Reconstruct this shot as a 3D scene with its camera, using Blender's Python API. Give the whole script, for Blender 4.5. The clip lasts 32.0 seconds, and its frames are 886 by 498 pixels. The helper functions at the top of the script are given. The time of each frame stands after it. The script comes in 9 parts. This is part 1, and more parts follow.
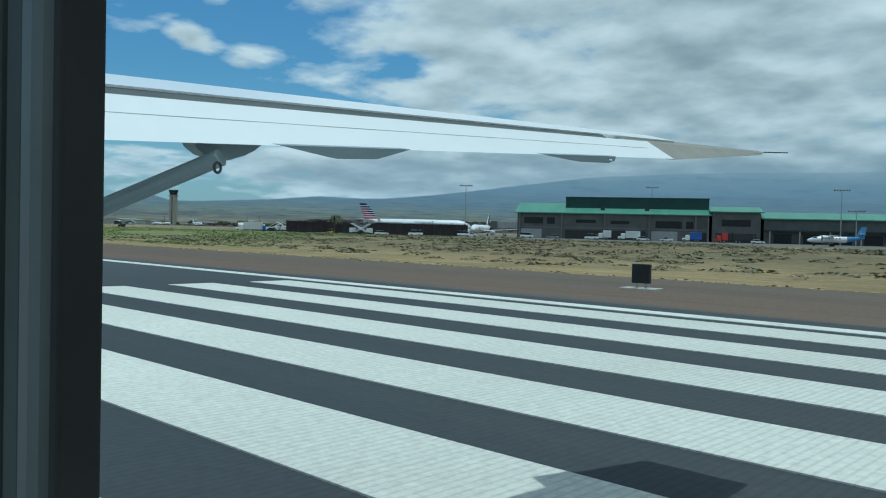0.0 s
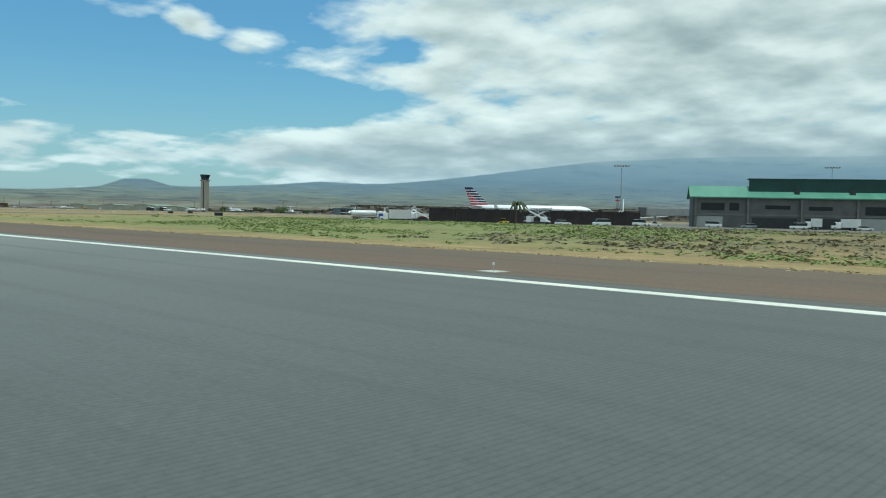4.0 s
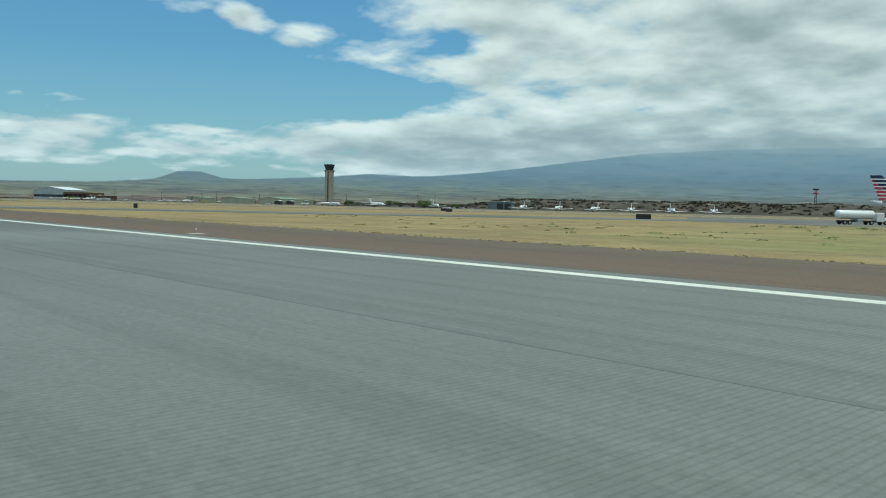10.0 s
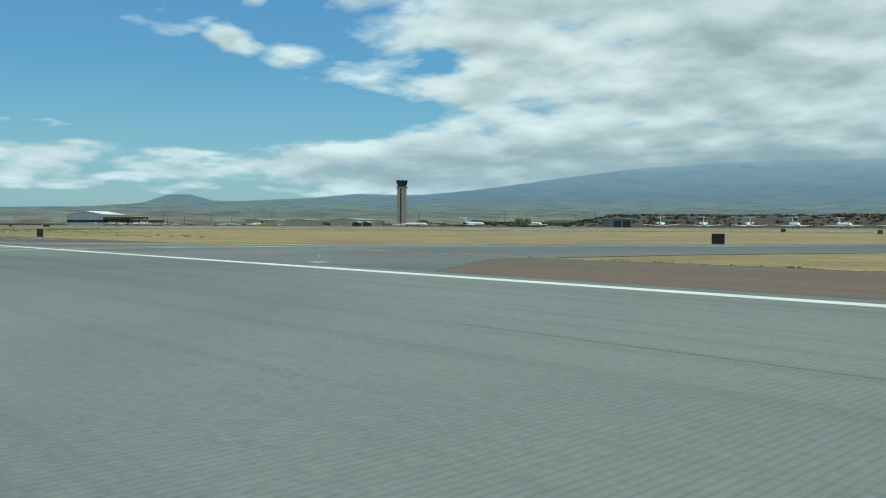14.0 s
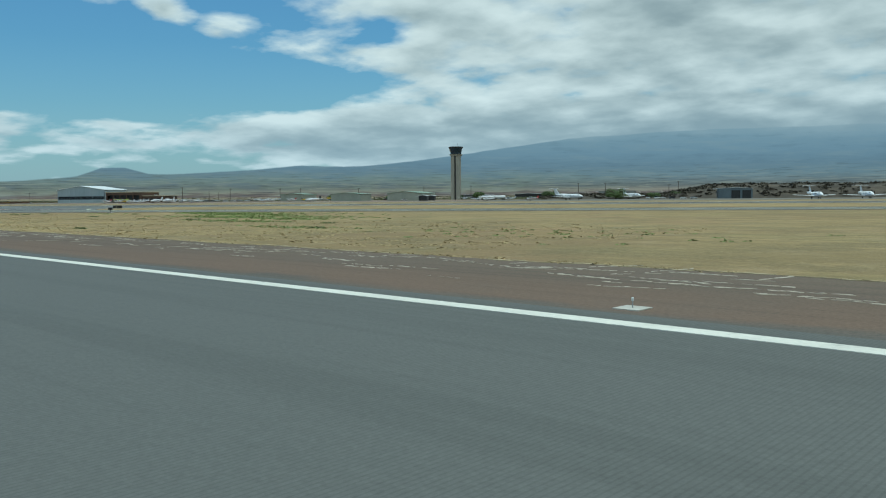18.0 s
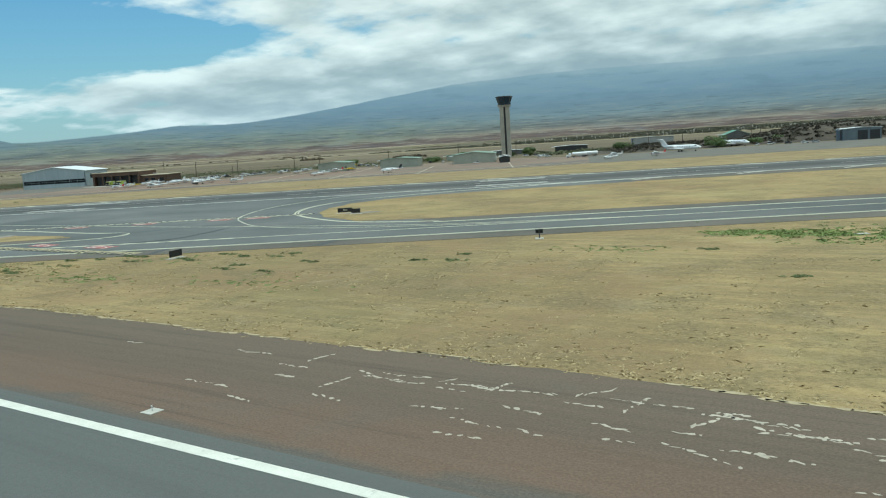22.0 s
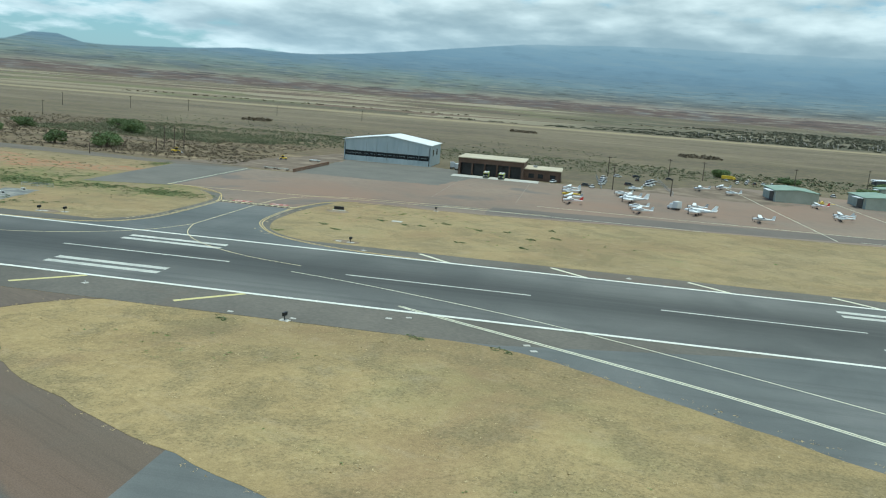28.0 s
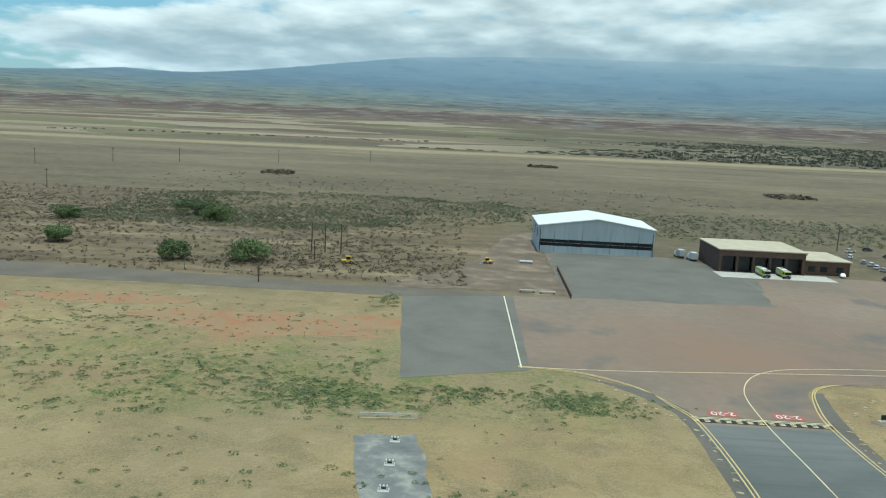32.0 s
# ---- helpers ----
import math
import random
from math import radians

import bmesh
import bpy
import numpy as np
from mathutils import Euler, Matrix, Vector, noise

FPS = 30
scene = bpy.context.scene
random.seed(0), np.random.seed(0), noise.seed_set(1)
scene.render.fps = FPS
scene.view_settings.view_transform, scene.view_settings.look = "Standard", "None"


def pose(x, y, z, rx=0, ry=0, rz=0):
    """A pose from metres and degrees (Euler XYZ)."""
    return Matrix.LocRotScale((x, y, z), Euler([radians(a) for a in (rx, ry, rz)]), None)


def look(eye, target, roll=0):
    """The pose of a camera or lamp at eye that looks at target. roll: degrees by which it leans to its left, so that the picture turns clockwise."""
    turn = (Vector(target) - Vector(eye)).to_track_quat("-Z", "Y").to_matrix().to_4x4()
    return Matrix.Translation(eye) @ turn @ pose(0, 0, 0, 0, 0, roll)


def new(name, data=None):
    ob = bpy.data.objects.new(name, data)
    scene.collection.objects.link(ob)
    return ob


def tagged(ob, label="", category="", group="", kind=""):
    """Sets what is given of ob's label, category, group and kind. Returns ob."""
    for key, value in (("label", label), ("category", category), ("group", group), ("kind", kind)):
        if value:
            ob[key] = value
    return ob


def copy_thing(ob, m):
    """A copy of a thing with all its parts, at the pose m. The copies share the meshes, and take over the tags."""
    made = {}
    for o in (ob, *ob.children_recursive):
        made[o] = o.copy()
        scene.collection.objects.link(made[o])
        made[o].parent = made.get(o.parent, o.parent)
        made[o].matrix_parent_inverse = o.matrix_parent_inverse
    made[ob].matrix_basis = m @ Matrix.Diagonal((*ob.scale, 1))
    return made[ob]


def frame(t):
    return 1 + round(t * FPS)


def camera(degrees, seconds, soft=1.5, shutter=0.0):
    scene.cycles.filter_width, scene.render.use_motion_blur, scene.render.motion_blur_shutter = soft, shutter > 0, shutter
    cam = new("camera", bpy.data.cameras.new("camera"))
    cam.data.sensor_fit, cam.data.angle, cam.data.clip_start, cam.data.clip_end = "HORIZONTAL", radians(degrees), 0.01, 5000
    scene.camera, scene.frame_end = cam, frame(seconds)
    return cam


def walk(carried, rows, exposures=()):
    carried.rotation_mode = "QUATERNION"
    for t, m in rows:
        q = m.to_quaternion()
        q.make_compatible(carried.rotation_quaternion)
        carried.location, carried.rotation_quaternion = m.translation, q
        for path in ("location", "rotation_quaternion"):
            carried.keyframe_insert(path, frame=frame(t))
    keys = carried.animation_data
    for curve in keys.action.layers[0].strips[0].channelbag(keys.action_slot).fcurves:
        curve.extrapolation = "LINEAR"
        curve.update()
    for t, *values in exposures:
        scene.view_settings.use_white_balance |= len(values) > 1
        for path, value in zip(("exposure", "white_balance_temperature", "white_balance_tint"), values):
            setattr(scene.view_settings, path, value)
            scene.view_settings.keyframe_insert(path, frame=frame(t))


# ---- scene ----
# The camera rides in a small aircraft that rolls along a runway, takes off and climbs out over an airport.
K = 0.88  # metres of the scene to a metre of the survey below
cam = camera(56.11, 32.0, 1.1)
PATH = [
    (0.0, 65.571, 0.184, 2.098, 88.657, -1.343, 43.635),
    (0.5, 58.945, 0.140, 2.090, 88.795, -1.206, 43.164),
    (1.0, 51.918, 0.099, 2.079, 88.267, -0.385, 41.196),
    (1.5, 44.488, 0.060, 2.069, 87.299, -0.787, 41.491),
    (2.0, 36.663, 0.022, 2.059, 87.177, -0.883, 42.500),
    (2.5, 28.464, -0.019, 2.049, 87.193, -1.083, 42.998),
    (4.5, -7.809, -0.212, 2.037, 87.836, -1.166, 43.819),
    (5.0, -18.104, -0.201, 2.026, 88.099, -0.975, 43.571),
    (5.5, -28.837, -0.178, 2.016, 88.123, -1.117, 43.394),
    (6.0, -39.918, -0.143, 2.007, 88.383, -0.843, 43.359),
    (6.5, -51.235, -0.091, 2.022, 88.411, -0.781, 43.953),
    (7.0, -62.657, -0.028, 2.038, 88.726, -0.359, 45.128),
    (7.5, -74.092, 0.047, 2.028, 88.682, -0.458, 45.737),
    (8.0, -85.559, 0.126, 2.023, 88.503, -0.603, 45.994),
    (8.5, -97.133, 0.208, 2.017, 88.120, -0.946, 45.920),
    (9.0, -108.942, 0.291, 2.010, 87.706, -1.260, 46.042),
    (9.5, -121.143, 0.364, 1.981, 87.243, -1.136, 46.509),
    (10.0, -133.885, 0.428, 1.951, 87.029, -1.263, 47.044),
    (10.5, -147.274, 0.474, 1.921, 87.097, -1.438, 47.699),
    (11.0, -161.330, 0.488, 1.889, 87.271, -1.689, 48.173),
    (11.5, -175.997, 0.448, 1.875, 87.624, -1.626, 48.465),
    (12.0, -191.136, 0.310, 1.868, 87.961, -1.248, 48.390),
    (12.5, -206.518, 0.163, 1.868, 88.182, -0.951, 47.877),
    (13.0, -222.028, 0.017, 1.866, 88.313, -0.580, 47.185),
    (13.5, -237.620, -0.126, 1.862, 88.445, 0.053, 46.596),
    (15.5, -300.672, -0.465, 1.856, 87.301, -2.532, 44.457),
    (16.0, -316.546, -0.265, 1.864, 87.038, -2.689, 43.085),
    (16.5, -332.472, -0.038, 1.977, 86.896, -2.286, 41.981),
    (17.0, -348.421, 0.185, 2.593, 86.720, -1.260, 41.707),
    (17.5, -364.396, 0.359, 3.027, 86.513, -0.330, 42.068),
    (18.0, -380.464, 0.427, 3.480, 86.284, 0.484, 42.447),
    (18.5, -396.721, 0.310, 4.155, 85.866, 0.881, 42.308),
    (19.0, -413.228, -0.030, 4.976, 85.457, 1.170, 41.098),
    (19.5, -429.973, -0.564, 5.817, 85.149, 0.108, 38.972),
    (20.0, -446.899, -1.172, 6.811, 84.872, -1.723, 37.676),
    (20.5, -464.011, -1.737, 8.091, 83.353, 1.577, 33.365),
    (21.0, -481.401, -2.249, 9.730, 82.210, 4.615, 34.299),
    (21.5, -498.957, -2.694, 11.490, 81.915, 4.898, 35.680),
    (22.0, -516.577, -3.097, 13.187, 82.595, 3.642, 34.711),
    (22.5, -534.244, -3.523, 14.649, 83.814, 0.916, 32.708),
    (23.0, -552.031, -3.925, 16.229, 84.446, 0.324, 30.519),
    (23.5, -569.936, -4.280, 18.032, 83.576, 0.809, 30.135),
    (24.0, -587.865, -4.564, 19.902, 82.322, 0.051, 30.840),
    (24.5, -605.777, -4.762, 21.695, 81.559, -1.255, 31.500),
    (25.0, -623.802, -4.849, 23.357, 80.989, -2.076, 32.149),
    (25.5, -642.247, -4.905, 25.064, 80.658, -2.151, 33.306),
    (26.0, -661.122, -4.931, 26.839, 80.466, -1.598, 35.102),
    (26.5, -680.269, -4.904, 28.546, 80.493, -0.931, 36.619),
    (28.5, -758.950, -3.806, 33.175, 78.929, -6.079, 38.220),
    (29.0, -778.485, -3.086, 34.686, 76.210, -6.414, 36.319),
    (29.5, -797.923, -2.264, 36.268, 76.910, -2.240, 35.398),
    (30.0, -817.286, -1.352, 37.891, 77.544, -2.181, 34.961),
    (30.5, -836.608, -0.373, 39.930, 78.160, -2.185, 33.741),
    (31.0, -855.478, 0.657, 41.930, 78.690, -2.978, 32.567),
    (31.5, -874.404, 1.630, 43.525, 79.980, -2.820, 31.933),
    (32.0, -892.476, 2.689, 45.150, 80.870, -2.685, 31.376),
]
# stops, kelvin, tint: the aircraft's tinted window
EXPOSURES = [(0.0, -0.4, 5250, -9), (1.0, -0.52, 5350, -9), (2.0, -0.1, 5600, -8), (5.0, 0.02, 5950, -9), (6.0, -0.1, 5950, -8), (7.0, -0.42, 5780, -9), (8.0, -0.05, 5880, -9), (10.0, -0.12, 5930, -9), (12.0, -0.05, 5900, -9), (13.0, -0.03, 5900, -9), (16.0, -0.25, 5600, -9), (19.0, -0.22, 5750, -9), (21.0, 0.06, 5950, -8), (24.0, 0.05, 5700, -8), (26.0, 0.08, 5600, -8), (29.0, 0.15, 5700, -7), (30.0, 0.28, 5750, -6), (32.0, 0.12, 5750, -7)]
walk(cam, [(t, pose(x, y, z, rx, ry, rz)) for t, x, y, z, rx, ry, rz in PATH], EXPOSURES)

# ---- sky, mountain and sun ----
RA = 29.54  # the apron, the terminal and the second runway all lie turned by this much
CA, SA = math.cos(radians(RA)), math.sin(radians(RA))


def node(tree, kind, **values):
    n = tree.nodes.new(kind)
    for key, value in values.items():
        if key in n.inputs:
            n.inputs[key].default_value = value
    return n


def math_node(tree, op, a, b=None, c=None, clamp=False):
    n = tree.nodes.new("ShaderNodeMath")
    n.operation, n.use_clamp = op, clamp
    for i, v in enumerate((a, b, c)):
        if v is None:
            continue
        if isinstance(v, (int, float)):
            n.inputs[i].default_value = v
        else:
            tree.links.new(v, n.inputs[i])
    return n.outputs[0]


def ramp(tree, fac, stops, mode="LINEAR"):
    n = tree.nodes.new("ShaderNodeValToRGB")
    n.color_ramp.interpolation = mode
    e = n.color_ramp.elements
    while len(e) > 1:
        e.remove(e[0])
    for i, (p, c) in enumerate(stops):
        s = e[0] if i == 0 else e.new(p)
        s.position = p
        s.color = (c, c, c, 1) if isinstance(c, (int, float)) else (*c, 1)
    if fac is not None:
        tree.links.new(fac, n.inputs[0])
    return n.outputs[0]


def mix(tree, fac, a, b):
    n = tree.nodes.new("ShaderNodeMix")
    n.data_type = "RGBA"
    for sock, v in ((n.inputs[0], fac), (n.inputs[6], a), (n.inputs[7], b)):
        if isinstance(v, (int, float)):
            sock.default_value = v
        elif isinstance(v, tuple):
            sock.default_value = (*v, 1)
        else:
            tree.links.new(v, sock)
    return n.outputs[2]


def noise_node(tree, vec, scale, detail=6, rough=0.55, dist=0.0, dim="3D"):
    n = node(tree, "ShaderNodeTexNoise", Scale=scale, Detail=detail, Roughness=rough, Distortion=dist)
    n.noise_dimensions = dim
    if vec is not None:
        tree.links.new(vec, n.inputs["Vector"])
    return n.outputs["Fac"]


def combine(tree, x, y, z):
    n = tree.nodes.new("ShaderNodeCombineXYZ")
    for i, v in enumerate((x, y, z)):
        if isinstance(v, (int, float)):
            n.inputs[i].default_value = v
        else:
            tree.links.new(v, n.inputs[i])
    return n.outputs[0]


def build_world():
    world = bpy.data.worlds.new("world")
    world.use_nodes = True
    scene.world = world
    t = world.node_tree
    t.nodes.clear()
    out = t.nodes.new("ShaderNodeOutputWorld")
    back = t.nodes.new("ShaderNodeBackground")
    t.links.new(back.outputs[0], out.inputs[0])
    sky = t.nodes.new("ShaderNodeTexSky")
    sky.sky_type, sky.sun_disc = "NISHITA", False
    sky.sun_elevation, sky.sun_rotation = radians(84), radians(0)
    sky.air_density, sky.dust_density, sky.ozone_density = 1.2, 0.8, 2.0
    sep = t.nodes.new("ShaderNodeSeparateXYZ")
    co = t.nodes.new("ShaderNodeTexCoord")
    t.links.new(co.outputs["Generated"], sep.inputs[0])
    x, y, z = sep.outputs
    az = math_node(t, "MULTIPLY", math_node(t, "ARCTAN2", math_node(t, "MULTIPLY", x, -1), y), 57.2958)
    el = math_node(t, "MULTIPLY", math_node(t, "ARCSINE", z), 57.2958)
    # blue sky, a little paler towards the horizon
    tint = t.nodes.new("ShaderNodeMix")
    tint.data_type, tint.blend_type = "RGBA", "MULTIPLY"
    tint.inputs[0].default_value = 1.0
    tint.inputs[7].default_value = (0.60, 0.88, 1.06, 1)
    t.links.new(sky.outputs[0], tint.inputs[6])
    blue = tint.outputs[2]
    scaled = t.nodes.new("ShaderNodeVectorMath")
    scaled.operation = "SCALE"
    scaled.inputs["Scale"].default_value = 0.098
    t.links.new(blue, scaled.inputs[0])
    # a broken layer of cumulus, laid out on a level sheet so that it closes up towards the horizon
    def sheet(lift):
        deep = math_node(t, "ADD", math_node(t, "MAXIMUM", math_node(t, "ADD", z, lift), 0.0), 0.19)
        return combine(t, math_node(t, "DIVIDE", x, deep), math_node(t, "DIVIDE", y, deep), 0.0)

    def heap(vec):
        big = noise_node(t, vec, 1.5, 3, 0.5, 0.1)
        fine = noise_node(t, vec, 4.0, 9, 0.51, 0.1)
        return math_node(t, "ADD", math_node(t, "MULTIPLY", big, 0.48), math_node(t, "MULTIPLY", fine, 0.52))

    def spot(a, e, wa, we, amount):
        """A cloudlet or a gap at one bearing and height."""
        da, de = math_node(t, "DIVIDE", math_node(t, "SUBTRACT", az, a), wa), math_node(t, "DIVIDE", math_node(t, "SUBTRACT", el, e), we)
        r = math_node(t, "SQRT", math_node(t, "ADD", math_node(t, "MULTIPLY", da, da), math_node(t, "MULTIPLY", de, de)))
        return math_node(t, "MULTIPLY", ramp(t, r, [(0.0, 1.0), (1.0, 0.0)]), amount)

    shape = heap(sheet(0.0))
    above = heap(sheet(0.022))
    # the sky clears towards the north-east, above a low bank of cloud
    clear = ramp(t, math_node(t, "DIVIDE", math_node(t, "ADD", az, 20), 120), [(0.0, 0.0), (0.40, 0.0), (0.54, 0.05), (0.585, 0.15), (0.62, 0.26), (0.67, 0.31), (0.80, 0.30), (1.0, 0.18)])
    bank = ramp(t, math_node(t, "DIVIDE", el, 30), [(0.0, -0.04), (0.055, 0.0), (0.075, 0.14), (0.12, 0.23), (0.155, 0.19), (0.185, 0.06), (0.22, 0.0), (0.4, 0.02), (1.0, 0.0)])
    cover = math_node(t, "ADD", math_node(t, "SUBTRACT", math_node(t, "ADD", shape, 0.15), clear), bank)
    for one in (spot(60.6, 11.9, 2.2, 1.4, 0.25), spot(59.3, 15.2, 1.8, 1.8, 0.24), spot(57.4, 10.6, 3.2, 2.0, 0.17), spot(46.5, 10.9, 4.5, 1.2, -0.15), spot(58.0, 7.3, 15.0, 2.0, -0.34), spot(17.0, 15.5, 4.0, 1.2, -0.16)):
        cover = math_node(t, "ADD", cover, one)
    mask = ramp(t, cover, [(0.465, 0.0), (0.515, 0.40), (0.56, 0.85), (0.61, 1.0)])
    lumps = noise_node(t, combine(t, math_node(t, "MULTIPLY", az, 0.085), math_node(t, "MULTIPLY", el, 0.135), 0.0), 1.0, 6, 0.5, 0.1)
    # thin edges and tops shine, thick undersides are grey
    thick = math_node(t, "MULTIPLY", math_node(t, "SUBTRACT", cover, 0.60), -1.15)
    lit = math_node(t, "ADD", math_node(t, "ADD", math_node(t, "MULTIPLY", math_node(t, "SUBTRACT", shape, above), 1.5), thick), 0.52)
    grey = ramp(t, lit, [(0.14, (0.30, 0.355, 0.385)), (0.30, (0.42, 0.47, 0.49)), (0.42, (0.57, 0.61, 0.62)), (0.54, (0.74, 0.765, 0.765)), (0.70, (0.93, 0.935, 0.92))])
    heaven = mix(t, mask, scaled.outputs[0], grey)
    # pale haze low down
    low = ramp(t, math_node(t, "DIVIDE", el, 20), [(0.0, 0.5), (0.15, 0.3), (0.3, 0.12), (0.5, 0.0)])
    heaven = mix(t, low, heaven, (0.47, 0.62, 0.76))
    # the far mountain: a long shield with a small cinder cone on its flank
    stops = [(-180, 0.2), (-60, 0.4), (-20, 3.2), (0, 3.9), (12, 4.15), (24, 4.15), (28, 4.08), (31, 3.92), (34, 3.75), (35.5, 3.56), (37, 3.34), (39, 3.08), (43, 2.55), (46, 2.2),
             (49, 2.0), (50.5, 2.05), (52, 2.1), (53.5, 1.95), (58, 1.65), (61.6, 1.48), (63.1, 1.95), (63.6, 1.93), (64.2, 1.78), (64.8, 1.93), (65.2, 1.9), (66.3, 1.32), (70, 1.1), (100, 0.5), (180, 0.2)]
    ridge = math_node(t, "MULTIPLY", ramp(t, math_node(t, "DIVIDE", math_node(t, "ADD", az, 180), 360), [((a + 180) / 360, h / 10) for a, h in stops]), 10)
    wob = noise_node(t, combine(t, math_node(t, "MULTIPLY", az, 0.35), 0.0, 0.0), 1.0, 6, 0.5)
    ridge = math_node(t, "ADD", ridge, math_node(t, "MULTIPLY", math_node(t, "SUBTRACT", wob, 0.5), 0.22))
    land = math_node(t, "MULTIPLY", math_node(t, "SUBTRACT", ridge, el), 14, clamp=True)
    flat = combine(t, math_node(t, "MULTIPLY", az, 0.10), math_node(t, "MULTIPLY", el, 1.9), 0.0)
    strips = noise_node(t, flat, 5.0, 8, 0.66, 0.3)
    patch = noise_node(t, combine(t, math_node(t, "MULTIPLY", az, 0.28), math_node(t, "MULTIPLY", el, 1.6), 3.0), 1.4, 6, 0.6)
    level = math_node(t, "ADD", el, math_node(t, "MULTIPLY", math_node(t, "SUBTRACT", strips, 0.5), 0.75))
    # slope colours go bluer and paler upward, with distance haze painted in
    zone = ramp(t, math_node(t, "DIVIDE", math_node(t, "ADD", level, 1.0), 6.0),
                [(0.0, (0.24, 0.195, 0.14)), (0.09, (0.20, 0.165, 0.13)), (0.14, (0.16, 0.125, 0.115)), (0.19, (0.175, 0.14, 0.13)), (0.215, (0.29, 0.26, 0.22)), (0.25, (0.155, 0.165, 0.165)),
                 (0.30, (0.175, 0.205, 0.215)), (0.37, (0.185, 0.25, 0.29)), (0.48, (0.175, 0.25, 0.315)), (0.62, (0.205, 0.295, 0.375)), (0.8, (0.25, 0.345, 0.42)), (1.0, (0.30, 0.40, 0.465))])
    # green pasture on the lower slope towards the north-east
    fields = math_node(t, "MULTIPLY", ramp(t, math_node(t, "DIVIDE", az, 90), [(0.30, 0.0), (0.42, 1.0)]), ramp(t, math_node(t, "DIVIDE", math_node(t, "ADD", level, 1.0), 6.0), [(0.17, 0.0), (0.21, 1.0), (0.36, 0.9), (0.46, 0.0)]))
    zone = mix(t, math_node(t, "MULTIPLY", math_node(t, "MULTIPLY", fields, ramp(t, patch, [(0.40, 0.25), (0.56, 1.0)])), 0.5), zone, (0.20, 0.235, 0.175))
    zone = mix(t, math_node(t, "MULTIPLY", ramp(t, strips, [(0.53, 0.0), (0.60, 1.0)]), math_node(t, "MULTIPLY", ramp(t, math_node(t, "DIVIDE", el, 3), [(0.2, 1.0), (0.7, 0.0)]), 0.45)), zone, (0.36, 0.34, 0.27))
    zone = mix(t, math_node(t, "MULTIPLY", ramp(t, strips, [(0.38, 1.0), (0.45, 0.0)]), math_node(t, "MULTIPLY", ramp(t, math_node(t, "DIVIDE", el, 3), [(0.2, 1.0), (0.8, 0.0)]), 0.55)), zone, (0.075, 0.085, 0.085))
    # gullies and clearings, in tones thinned by the painted haze
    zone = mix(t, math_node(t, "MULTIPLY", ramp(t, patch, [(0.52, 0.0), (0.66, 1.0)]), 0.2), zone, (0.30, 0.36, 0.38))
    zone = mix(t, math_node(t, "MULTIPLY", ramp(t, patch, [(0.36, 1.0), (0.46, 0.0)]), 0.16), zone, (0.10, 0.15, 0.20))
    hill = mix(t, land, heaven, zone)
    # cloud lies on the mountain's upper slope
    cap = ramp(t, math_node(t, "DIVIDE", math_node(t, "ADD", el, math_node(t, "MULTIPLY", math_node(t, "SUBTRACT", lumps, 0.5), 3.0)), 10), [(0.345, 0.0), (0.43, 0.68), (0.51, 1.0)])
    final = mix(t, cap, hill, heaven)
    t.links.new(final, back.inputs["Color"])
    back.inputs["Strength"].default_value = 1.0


build_world()
sun = new("sun", bpy.data.lights.new("sun", "SUN"))
sun.data.energy, sun.data.angle, sun.data.color = 2.6, radians(0.8), (1.0, 0.96, 0.89)
sun.matrix_world = look((0, 0, 3000), (-120, 160, 0))


